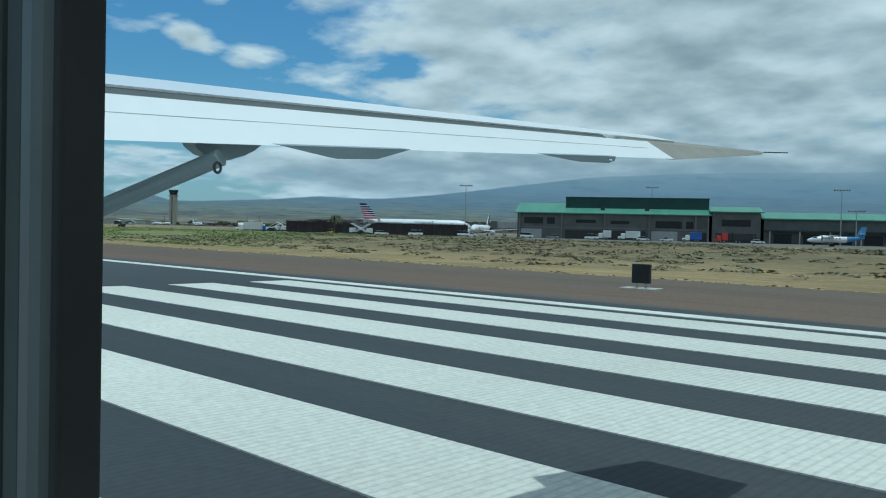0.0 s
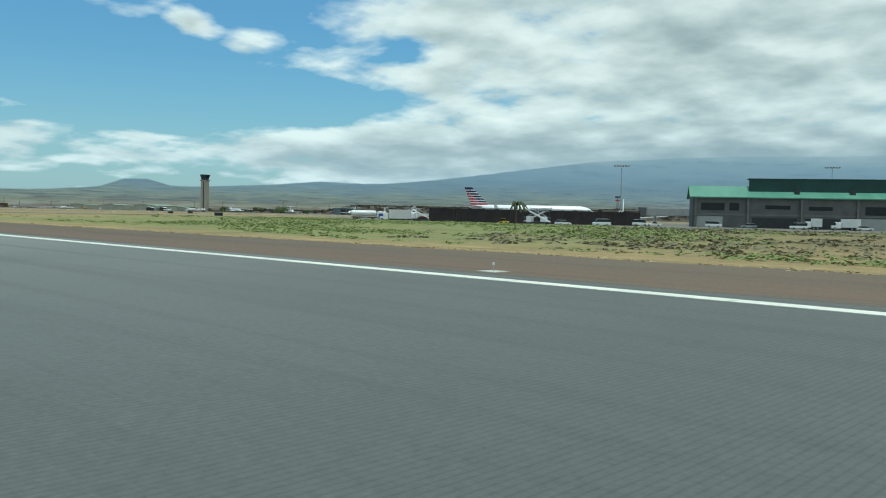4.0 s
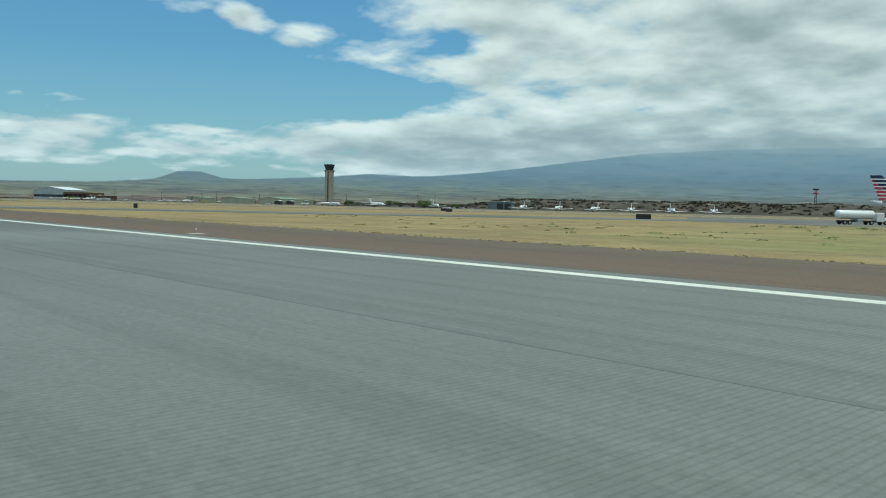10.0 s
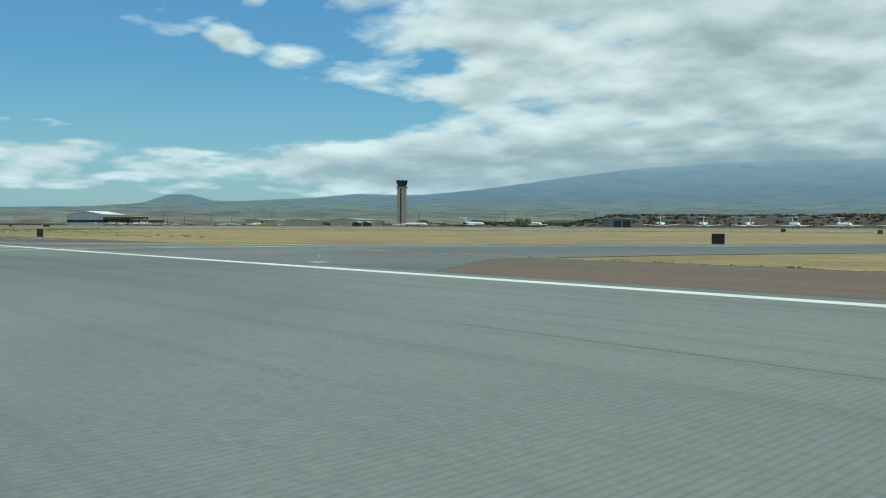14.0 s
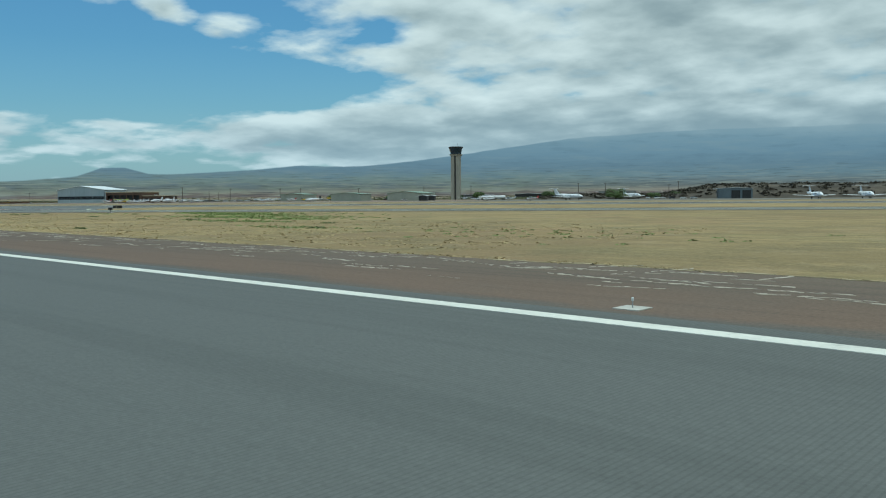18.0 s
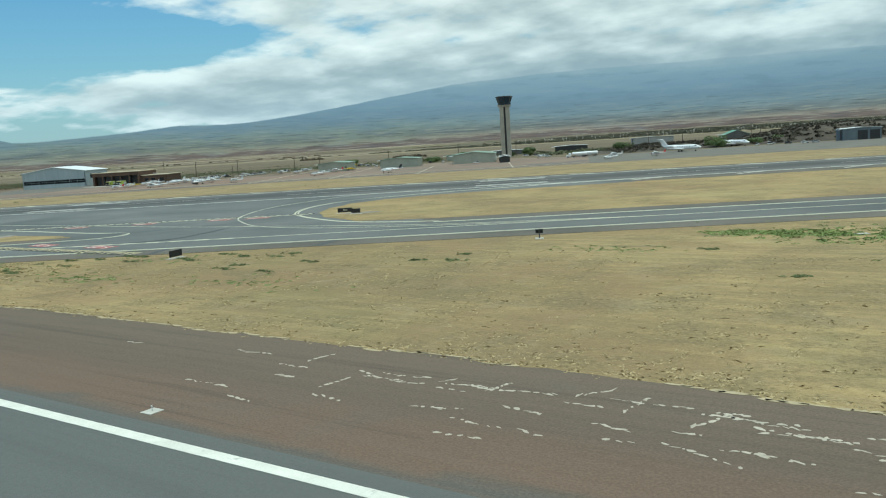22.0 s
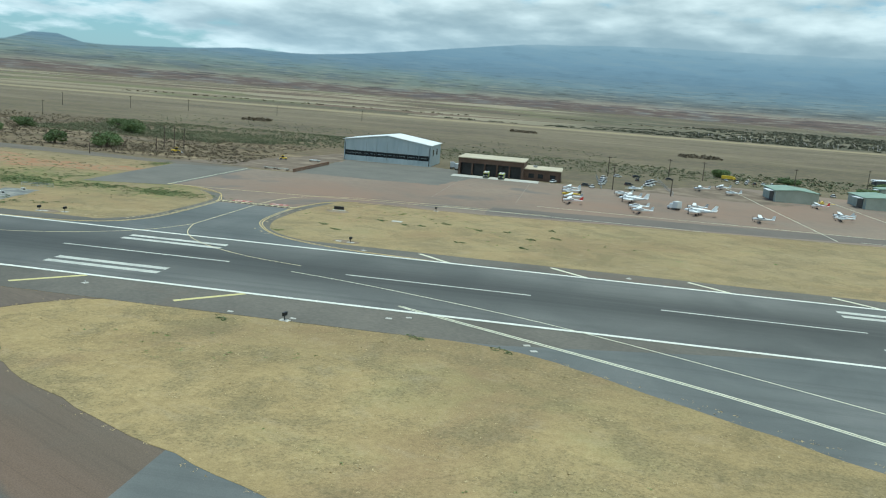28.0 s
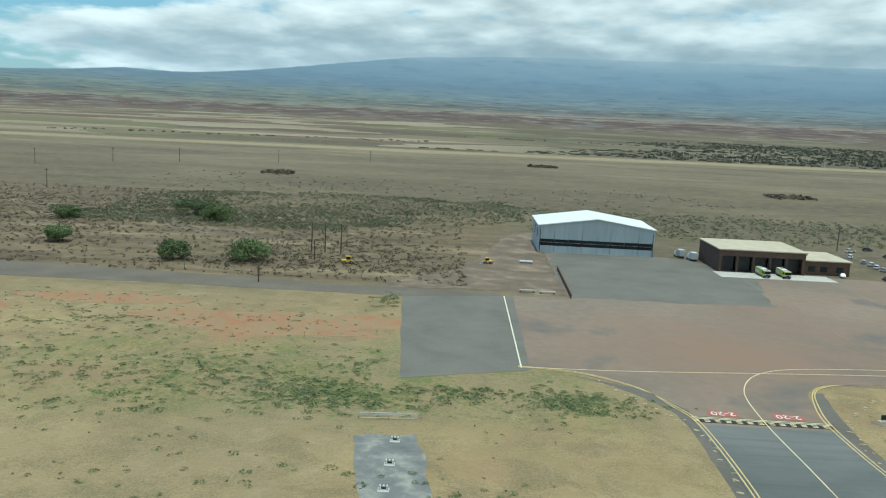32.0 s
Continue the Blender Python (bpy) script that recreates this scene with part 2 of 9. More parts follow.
# ---- materials ----
def material(name, colors, scale=1.0, rough=0.8, metal=0.0, fine=0.0, bump=0.0, stretch=(1, 1, 1), spots=None, vary=0.0, spec=0.4):
    """Base colour from noise at two scales, over the object's own metres; spots: (colour, scale, low, high)."""
    m = bpy.data.materials.new(name)
    m.use_nodes = True
    t = m.node_tree
    b = t.nodes["Principled BSDF"]
    co = t.nodes.new("ShaderNodeTexCoord")
    mp = t.nodes.new("ShaderNodeMapping")
    mp.inputs["Scale"].default_value = stretch
    t.links.new(co.outputs["Object"], mp.inputs[0])
    vec = mp.outputs[0]
    n1 = noise_node(t, vec, scale, 8, 0.6, 0.2)
    k = len(colors)
    if k > 1:
        col = ramp(t, n1, [(0.32 + 0.36 * i / (k - 1), c) for i, c in enumerate(colors)])
    else:
        col = mix(t, 0.0, colors[0], colors[0])
    grain = noise_node(t, vec, scale * 23, 4, 0.7)
    if fine:
        shade = ramp(t, grain, [(0.25, 1 - fine), (0.75, 1 + fine)])
        n = t.nodes.new("ShaderNodeMix")
        n.data_type, n.blend_type = "RGBA", "MULTIPLY"
        n.inputs[0].default_value = 1.0
        t.links.new(col, n.inputs[6])
        t.links.new(shade, n.inputs[7])
        col = n.outputs[2]
    for c, sc, lo, hi in spots or ():
        s = ramp(t, noise_node(t, vec, sc, 6, 0.62, 0.3), [(lo, 0.0), (hi, 1.0)])
        col = mix(t, s, col, c)
    if vary:
        info = t.nodes.new("ShaderNodeObjectInfo")
        v = math_node(t, "MULTIPLY_ADD", info.outputs["Random"], 2 * vary, 1 - vary)
        n = t.nodes.new("ShaderNodeVectorMath")
        n.operation = "SCALE"
        t.links.new(col, n.inputs[0])
        t.links.new(v, n.inputs["Scale"])
        col = n.outputs[0]
    t.links.new(col, b.inputs["Base Color"])
    b.inputs["Roughness"].default_value, b.inputs["Metallic"].default_value = rough, metal
    b.inputs["Specular IOR Level"].default_value = spec
    if bump:
        bp = t.nodes.new("ShaderNodeBump")
        bp.inputs["Strength"].default_value, bp.inputs["Distance"].default_value = 0.5, bump
        t.links.new(grain, bp.inputs["Height"])
        t.links.new(bp.outputs[0], b.inputs["Normal"])
    return m


def ground_material():
    """Mown dry grass by the runways, scrub and fallow fields behind the aprons, in bands that run with the apron."""
    m = bpy.data.materials.new("dry_land")
    m.use_nodes = True
    t = m.node_tree
    b = t.nodes["Principled BSDF"]
    co = t.nodes.new("ShaderNodeTexCoord")
    mp = t.nodes.new("ShaderNodeMapping")
    mp.vector_type = "TEXTURE"
    mp.inputs["Rotation"].default_value = (0, 0, radians(RA))
    t.links.new(co.outputs["Object"], mp.inputs[0])
    sep = t.nodes.new("ShaderNodeSeparateXYZ")
    t.links.new(mp.outputs[0], sep.inputs[0])
    a, n = sep.outputs[0], sep.outputs[1]
    sep0 = t.nodes.new("ShaderNodeSeparateXYZ")
    t.links.new(co.outputs["Object"], sep0.inputs[0])
    wide = noise_node(t, mp.outputs[0], 0.006, 7, 0.6, 0.4)
    mid = noise_node(t, mp.outputs[0], 0.05, 7, 0.62, 0.3)
    fine = noise_node(t, mp.outputs[0], 0.9, 6, 0.68)
    tiny = noise_node(t, mp.outputs[0], 6.0, 4, 0.7)
    mown = noise_node(t, combine(t, math_node(t, "MULTIPLY", sep0.outputs[0], 0.035), math_node(t, "MULTIPLY", sep0.outputs[1], 0.55), 0), 1.0, 7, 0.66)
    grass = ramp(t, math_node(t, "ADD", math_node(t, "MULTIPLY", mid, 0.6), math_node(t, "MULTIPLY", fine, 0.4)),
                 [(0.30, (0.21, 0.157, 0.076)), (0.44, (0.335, 0.247, 0.118)), (0.55, (0.43, 0.32, 0.155)), (0.70, (0.54, 0.42, 0.22))])
    grass = mix(t, math_node(t, "MULTIPLY", ramp(t, mown, [(0.42, 0.0), (0.56, 1.0)]), ramp(t, math_node(t, "DIVIDE", n, 1000), [(0.40, 0.6), (0.45, 0.12)])), grass, (0.25, 0.19, 0.10))
    earthy = noise_node(t, mp.outputs[0], 0.022, 7, 0.65, 0.6)
    grass = mix(t, math_node(t, "MULTIPLY", ramp(t, earthy, [(0.50, 0.0), (0.64, 1.0)]), 0.7), grass, (0.285, 0.19, 0.105))
    lush = ramp(t, mid, [(0.53, 0.0), (0.66, 1.0)])
    grass = mix(t, math_node(t, "MULTIPLY", lush, 0.32), grass, (0.15, 0.16, 0.06))
    blot = noise_node(t, mp.outputs[0], 0.016, 6, 0.62, 0.5)
    grass = mix(t, math_node(t, "MULTIPLY", ramp(t, blot, [(0.46, 0.0), (0.62, 1.0)]), 0.38), grass, (0.20, 0.158, 0.083))
    # duller, dustier grass on the apron side of the second runway
    dusty = math_node(t, "MULTIPLY", ramp(t, math_node(t, "DIVIDE", n, 1000), [(0.585, 0.0), (0.60, 1.0)]), ramp(t, earthy, [(0.40, 0.75), (0.58, 0.25)]))
    grass = mix(t, math_node(t, "MULTIPLY", dusty, 0.75), grass, (0.262, 0.208, 0.128))
    # watered green strip between the runway and the terminal
    lawn = math_node(t, "MULTIPLY", ramp(t, math_node(t, "MULTIPLY_ADD", sep0.outputs[0], 1 / 400, 0.75), [(0.24, 0.0), (0.36, 1.0), (0.62, 1.0), (0.70, 0.0)]), ramp(t, math_node(t, "DIVIDE", sep0.outputs[1], 200), [(0.22, 0.0), (0.27, 1.0), (0.58, 1.0), (0.66, 0.0)]))
    lawn = math_node(t, "MULTIPLY", lawn, ramp(t, math_node(t, "ADD", math_node(t, "MULTIPLY", mid, 0.7), math_node(t, "MULTIPLY", fine, 0.3)), [(0.36, 0.0), (0.48, 1.0)]))
    grass = mix(t, math_node(t, "MULTIPLY", lawn, 0.75), grass, (0.19, 0.235, 0.085))
    # dull brush along the berm before the terminal, spread wider to carry cloud shade
    dull = math_node(t, "MULTIPLY", ramp(t, math_node(t, "MULTIPLY_ADD", math_node(t, "ADD", sep0.outputs[0], math_node(t, "MULTIPLY", mid, 60)), 1 / 400, 0.5), [(0.42, 0.0), (0.54, 1.0)]), ramp(t, math_node(t, "DIVIDE", math_node(t, "ADD", sep0.outputs[1], math_node(t, "MULTIPLY", fine, 16)), 200), [(0.31, 0.0), (0.43, 1.0), (0.72, 1.0), (0.78, 0.0)]))
    grass = mix(t, math_node(t, "MULTIPLY", dull, ramp(t, fine, [(0.40, 0.85), (0.62, 0.35)])), grass, (0.125, 0.108, 0.068))
    band = math_node(t, "ADD", n, math_node(t, "MULTIPLY", math_node(t, "SUBTRACT", wide, 0.5), 520))
    far = ramp(t, math_node(t, "DIVIDE", band, 5000),
               [(0.14, (0.17, 0.135, 0.085)), (0.18, (0.105, 0.088, 0.06)), (0.225, (0.125, 0.10, 0.07)), (0.26, (0.165, 0.13, 0.095)), (0.345, (0.185, 0.15, 0.108)), (0.385, (0.115, 0.10, 0.072)),
                (0.46, (0.105, 0.092, 0.068)), (0.53, (0.125, 0.092, 0.078)), (0.60, (0.12, 0.082, 0.072)), (0.635, (0.26, 0.21, 0.16)), (0.66, (0.13, 0.095, 0.082)), (0.72, (0.115, 0.078, 0.07)), (0.80, (0.21, 0.17, 0.13)), (0.9, (0.12, 0.095, 0.085))])
    streak = noise_node(t, combine(t, math_node(t, "MULTIPLY", a, 0.005), math_node(t, "MULTIPLY", n, 0.013), 0), 1.0, 8, 0.68, 0.6)
    far = mix(t, math_node(t, "MULTIPLY", ramp(t, streak, [(0.44, 0.0), (0.62, 1.0)]), 0.42), far, (0.235, 0.185, 0.12))
    furrow = noise_node(t, combine(t, math_node(t, "MULTIPLY", a, 0.0035), math_node(t, "MULTIPLY", n, 0.016), 5.0), 1.0, 8, 0.68, 0.5)
    deep = ramp(t, math_node(t, "DIVIDE", n, 5000), [(0.22, 0.0), (0.30, 1.0)])
    far = mix(t, math_node(t, "MULTIPLY", deep, math_node(t, "MULTIPLY", ramp(t, furrow, [(0.38, 1.0), (0.46, 0.0)]), 0.6)), far, (0.07, 0.06, 0.045))
    far = mix(t, math_node(t, "MULTIPLY", deep, math_node(t, "MULTIPLY", ramp(t, furrow, [(0.56, 0.0), (0.64, 1.0)]), 0.6)), far, (0.31, 0.255, 0.165))
    far = mix(t, math_node(t, "MULTIPLY", ramp(t, mid, [(0.5, 0.0), (0.62, 1.0)]), 0.5), far, (0.10, 0.09, 0.055))
    charred = noise_node(t, combine(t, math_node(t, "MULTIPLY", a, 0.0032), math_node(t, "MULTIPLY", n, 0.007), 9.0), 1.0, 8, 0.62, 0.8)
    far = mix(t, math_node(t, "MULTIPLY", ramp(t, charred, [(0.50, 0.0), (0.62, 1.0)]), 0.6), far, (0.095, 0.078, 0.06))
    far = mix(t, math_node(t, "MULTIPLY", ramp(t, charred, [(0.36, 1.0), (0.46, 0.0)]), 0.35), far, (0.27, 0.225, 0.145))
    # far parcels: fields that grow deeper with distance, each with its own crop, fallow or bare red soil
    wavy = noise_node(t, mp.outputs[0], 0.0022, 4, 0.55)
    cell = t.nodes.new("ShaderNodeTexVoronoi")
    cell.distance = "CHEBYCHEV"
    cell.inputs["Scale"].default_value = 1.0
    t.links.new(combine(t, math_node(t, "MULTIPLY_ADD", a, 0.0026, math_node(t, "MULTIPLY", wavy, 1.5)), math_node(t, "MULTIPLY_ADD", math_node(t, "LOGARITHM", math_node(t, "MAXIMUM", n, 10.0), 2.71828), 10.0, math_node(t, "MULTIPLY", wavy, 3.0)), 0.0), cell.inputs["Vector"])
    pick = t.nodes.new("ShaderNodeSeparateColor")
    t.links.new(cell.outputs["Color"], pick.inputs[0])
    crop = ramp(t, pick.outputs[0], [(0.0, (0.33, 0.27, 0.18)), (0.17, (0.10, 0.068, 0.055)), (0.40, (0.20, 0.16, 0.11)), (0.54, (0.37, 0.315, 0.22)), (0.66, (0.085, 0.08, 0.055)), (0.80, (0.14, 0.088, 0.072)), (0.90, (0.15, 0.155, 0.075))], "CONSTANT")
    there = ramp(t, math_node(t, "DIVIDE", math_node(t, "ADD", n, math_node(t, "MULTIPLY", mid, 80)), 5000), [(0.35, 0.0), (0.375, 1.0)])
    far = mix(t, math_node(t, "MULTIPLY", there, 0.72), far, crop)
    # a broad strip of pale straw before the woodland
    pale = ramp(t, math_node(t, "DIVIDE", math_node(t, "ADD", n, math_node(t, "ADD", math_node(t, "MULTIPLY", a, -0.09), math_node(t, "MULTIPLY", mid, 60))), 5000), [(0.348, 0.0), (0.354, 1.0), (0.366, 1.0), (0.372, 0.0)])
    far = mix(t, math_node(t, "MULTIPLY", pale, 0.75), far, (0.37, 0.30, 0.18))
    # woodland floor to the south, brown brush land round the far road
    floor_ = math_node(t, "MULTIPLY", ramp(t, math_node(t, "MULTIPLY_ADD", math_node(t, "ADD", a, math_node(t, "MULTIPLY", wavy, 300)), 1 / 2000, 0.5), [(0.12, 0.0), (0.25, 1.0)]), ramp(t, math_node(t, "DIVIDE", n, 5000), [(0.354, 0.0), (0.362, 1.0), (0.8, 0.9), (1.0, 0.5)]))
    far = mix(t, math_node(t, "MULTIPLY", floor_, 0.7), far, (0.075, 0.072, 0.052))
    brown = ramp(t, noise_node(t, combine(t, math_node(t, "MULTIPLY", a, 0.016), math_node(t, "MULTIPLY", n, 0.07), 2.0), 1.0, 8, 0.66, 0.5), [(0.34, (0.085, 0.062, 0.042)), (0.46, (0.13, 0.094, 0.062)), (0.56, (0.19, 0.138, 0.088)), (0.68, (0.34, 0.26, 0.165))])
    zone = ramp(t, math_node(t, "DIVIDE", math_node(t, "ADD", n, math_node(t, "MULTIPLY", mid, 60)), 1000), [(0.74, 0.0), (0.80, 1.0)])
    col = mix(t, zone, grass, far)
    land_edge = math_node(t, "ADD", n, math_node(t, "ADD", math_node(t, "MULTIPLY", mid, 50), math_node(t, "MULTIPLY", math_node(t, "ADD", a, 960), -0.06)))
    brush = math_node(t, "MULTIPLY", ramp(t, math_node(t, "MULTIPLY_ADD", math_node(t, "ADD", a, math_node(t, "MULTIPLY", mid, 40)), -1 / 1000, 0.0), [(0.83, 0.0), (0.85, 1.0)]), ramp(t, math_node(t, "DIVIDE", land_edge, 1200), [(0.633, 0.0), (0.642, 1.0), (0.80, 0.9), (0.90, 0.0)]))
    col = mix(t, math_node(t, "MULTIPLY", brush, 0.85), col, brown)
    verge = math_node(t, "MULTIPLY", ramp(t, math_node(t, "MULTIPLY_ADD", a, 1 / 400, 2.75), [(0.3, 0.0), (0.38, 1.0), (0.58, 1.0), (0.66, 0.0)]), ramp(t, math_node(t, "DIVIDE", n, 1000), [(0.630, 0.0), (0.642, 1.0), (0.672, 1.0), (0.695, 0.0)]))
    verge = math_node(t, "MULTIPLY", verge, ramp(t, math_node(t, "ADD", math_node(t, "MULTIPLY", mid, 0.5), math_node(t, "MULTIPLY", fine, 0.5)), [(0.46, 0.0), (0.56, 1.0)]))
    col = mix(t, math_node(t, "MULTIPLY", verge, 0.9), col, (0.13, 0.155, 0.05))
    clod = noise_node(t, mp.outputs[0], 2.2, 5, 0.66)
    tussock = noise_node(t, mp.outputs[0], 0.11, 6, 0.66, 0.5)
    rough = ramp(t, tussock, [(0.42, 0.12), (0.60, 0.75)])
    col = mix(t, math_node(t, "MULTIPLY", ramp(t, clod, [(0.36, 1.0), (0.50, 0.0)]), rough), col, (0.14, 0.113, 0.056))
    col = mix(t, math_node(t, "MULTIPLY", ramp(t, clod, [(0.54, 0.0), (0.66, 1.0)]), math_node(t, "MULTIPLY", rough, 0.55)), col, (0.46, 0.37, 0.215))
    col = mix(t, math_node(t, "MULTIPLY", ramp(t, tussock, [(0.48, 0.0), (0.62, 1.0)]), 0.45), col, (0.18, 0.15, 0.082))
    bleach = noise_node(t, mp.outputs[0], 0.19, 6, 0.68, 0.8)
    col = mix(t, math_node(t, "MULTIPLY", ramp(t, bleach, [(0.54, 0.0), (0.70, 1.0)]), 0.26), col, (0.42, 0.34, 0.22))
    shade = ramp(t, tiny, [(0.25, 0.76), (0.75, 1.2)])
    mul = t.nodes.new("ShaderNodeMix")
    mul.data_type, mul.blend_type = "RGBA", "MULTIPLY"
    mul.inputs[0].default_value = 1.0
    t.links.new(col, mul.inputs[6])
    t.links.new(shade, mul.inputs[7])
    t.links.new(mul.outputs[2], b.inputs["Base Color"])
    b.inputs["Roughness"].default_value, b.inputs["Specular IOR Level"].default_value = 0.95, 0.15
    bp = t.nodes.new("ShaderNodeBump")
    bp.inputs["Strength"].default_value, bp.inputs["Distance"].default_value = 0.6, 0.12
    t.links.new(tiny, bp.inputs["Height"])
    t.links.new(bp.outputs[0], b.inputs["Normal"])
    return m


def runway_material(name, tones, groove, along=0.0, rubber=0.55, toned=(), middle=0.0):
    """Worn asphalt: long rubber streaks with the traffic, sealed cracks, and saw-cut grooves across it."""
    m = bpy.data.materials.new(name)
    m.use_nodes = True
    t = m.node_tree
    b = t.nodes["Principled BSDF"]
    co = t.nodes.new("ShaderNodeTexCoord")
    mp = t.nodes.new("ShaderNodeMapping")
    mp.vector_type = "TEXTURE"
    mp.inputs["Rotation"].default_value = (0, 0, radians(along))
    t.links.new(co.outputs["Object"], mp.inputs[0])
    sep = t.nodes.new("ShaderNodeSeparateXYZ")
    t.links.new(mp.outputs[0], sep.inputs[0])
    a, n = sep.outputs[0], sep.outputs[1]
    patch = noise_node(t, mp.outputs[0], 0.03, 7, 0.6, 0.5)
    col = ramp(t, patch, [(0.34, tones[0]), (0.5, tones[1]), (0.66, tones[2])])
    for x0, x1, tone in toned:
        # a length of paving in a darker tone
        darkened = ramp(t, math_node(t, "MULTIPLY_ADD", math_node(t, "ADD", a, math_node(t, "MULTIPLY", patch, 30)), 1 / 2000, 0.5), [(x0 / 2000 + 0.5, 0.0), (x1 / 2000 + 0.5, 1.0)] if x0 < x1 else [(x1 / 2000 + 0.5, 1.0), (x0 / 2000 + 0.5, 0.0)])
        col = mix(t, darkened, col, tone)
    if rubber:
        streak = noise_node(t, combine(t, math_node(t, "MULTIPLY", a, 0.012), math_node(t, "MULTIPLY", n, 0.55), 0), 1.0, 7, 0.65, 0.1)
        worn = math_node(t, "MULTIPLY", ramp(t, streak, [(0.48, 0.0), (0.62, 1.0)]), rubber)
        if middle:
            # rubber laid down along the centre
            near = ramp(t, math_node(t, "DIVIDE", math_node(t, "ABSOLUTE", math_node(t, "SUBTRACT", n, middle)), 40), [(0.1, 1.0), (0.42, 0.0)])
            worn = math_node(t, "MAXIMUM", math_node(t, "MULTIPLY", worn, 0.5), math_node(t, "MULTIPLY", near, math_node(t, "MULTIPLY_ADD", streak, 0.9, 0.3)), clamp=True)
        col = mix(t, worn, col, tuple(v * 0.55 for v in tones[0]))
    seam = math_node(t, "ABSOLUTE", math_node(t, "SUBTRACT", math_node(t, "FRACT", math_node(t, "DIVIDE", n, 7.62)), 0.5))
    if rubber:
        col = mix(t, ramp(t, seam, [(0.0, 0.03), (0.006, 0.0)]), col, (0.02, 0.021, 0.022))
    grain = noise_node(t, mp.outputs[0], 9.0, 4, 0.7)
    shade = ramp(t, grain, [(0.25, 0.82), (0.75, 1.16)])
    mul = t.nodes.new("ShaderNodeMix")
    mul.data_type, mul.blend_type = "RGBA", "MULTIPLY"
    mul.inputs[0].default_value = 1.0
    t.links.new(col, mul.inputs[6])
    t.links.new(shade, mul.inputs[7])
    col = mul.outputs[2]
    if groove:
        wave = math_node(t, "SINE", math_node(t, "MULTIPLY", a, 2 * math.pi / groove))
        lines = ramp(t, math_node(t, "MULTIPLY_ADD", wave, 0.5, 0.5), [(0.1, 0.90), (0.35, 1.03)])
        mul = t.nodes.new("ShaderNodeMix")
        mul.data_type, mul.blend_type = "RGBA", "MULTIPLY"
        mul.inputs[0].default_value = 1.0
        t.links.new(col, mul.inputs[6])
        t.links.new(lines, mul.inputs[7])
        col = mul.outputs[2]
    t.links.new(col, b.inputs["Base Color"])
    b.inputs["Roughness"].default_value, b.inputs["Specular IOR Level"].default_value = 0.85, 0.35
    bp = t.nodes.new("ShaderNodeBump")
    bp.inputs["Strength"].default_value, bp.inputs["Distance"].default_value = 0.4, 0.01
    t.links.new(grain, bp.inputs["Height"])
    t.links.new(bp.outputs[0], b.inputs["Normal"])
    return m


M_LAND = ground_material()
M_RUNWAY = runway_material("grooved_asphalt", ((0.135, 0.142, 0.13), (0.17, 0.176, 0.162), (0.205, 0.21, 0.192)), 0.13, 0.0, 0.28, ((-40, 60, (0.05, 0.056, 0.06)), (-345, -385, (0.118, 0.122, 0.113))))
M_RUNWAY2 = runway_material("runway_asphalt", ((0.094, 0.095, 0.088), (0.127, 0.126, 0.116), (0.165, 0.162, 0.147)), 0, RA, 0.5, (), 566.0)
M_TAXI = runway_material("taxiway_asphalt", ((0.10, 0.105, 0.10), (0.135, 0.139, 0.131), (0.178, 0.177, 0.165)), 0, RA, 0.22)
def shoulder_material():
    """Old asphalt under blown red dust: redder beside the runway, darker outside, in long wind-drawn streaks."""
    m = bpy.data.materials.new("streaked_brown_asphalt")
    m.use_nodes = True
    t = m.node_tree
    b = t.nodes["Principled BSDF"]
    co = t.nodes.new("ShaderNodeTexCoord")
    sep = t.nodes.new("ShaderNodeSeparateXYZ")
    t.links.new(co.outputs["Object"], sep.inputs[0])
    x, y = sep.outputs[0], sep.outputs[1]
    drift = noise_node(t, combine(t, math_node(t, "MULTIPLY", x, 0.025), math_node(t, "MULTIPLY", y, 0.9), 0), 1.0, 8, 0.62, 0.2)
    blot = noise_node(t, co.outputs["Object"], 0.09, 7, 0.62, 0.4)
    grain = noise_node(t, co.outputs["Object"], 7.0, 4, 0.7)
    across = math_node(t, "ADD", math_node(t, "ABSOLUTE", y), math_node(t, "MULTIPLY", math_node(t, "SUBTRACT", blot, 0.5), 5.0))
    col = ramp(t, math_node(t, "DIVIDE", across, 50), [(0.49, (0.114, 0.104, 0.088)), (0.515, (0.160, 0.110, 0.078)), (0.60, (0.150, 0.106, 0.076)), (0.66, (0.132, 0.100, 0.074)), (0.80, (0.145, 0.112, 0.082))])
    col = mix(t, math_node(t, "MULTIPLY", ramp(t, drift, [(0.46, 0.0), (0.66, 1.0)]), 0.35), col, (0.175, 0.125, 0.095))
    col = mix(t, math_node(t, "MULTIPLY", ramp(t, drift, [(0.34, 1.0), (0.45, 0.0)]), 0.4), col, (0.080, 0.063, 0.050))
    col = mix(t, math_node(t, "MULTIPLY", ramp(t, blot, [(0.54, 0.0), (0.68, 1.0)]), 0.35), col, (0.14, 0.115, 0.092))
    shade = t.nodes.new("ShaderNodeMix")
    shade.data_type, shade.blend_type = "RGBA", "MULTIPLY"
    shade.inputs[0].default_value = 1.0
    t.links.new(col, shade.inputs[6])
    t.links.new(ramp(t, grain, [(0.25, 0.72), (0.75, 1.26)]), shade.inputs[7])
    t.links.new(shade.outputs[2], b.inputs["Base Color"])
    b.inputs["Roughness"].default_value, b.inputs["Specular IOR Level"].default_value = 0.92, 0.25
    bp = t.nodes.new("ShaderNodeBump")
    bp.inputs["Strength"].default_value, bp.inputs["Distance"].default_value = 0.4, 0.02
    t.links.new(grain, bp.inputs["Height"])
    t.links.new(bp.outputs[0], b.inputs["Normal"])
    return m


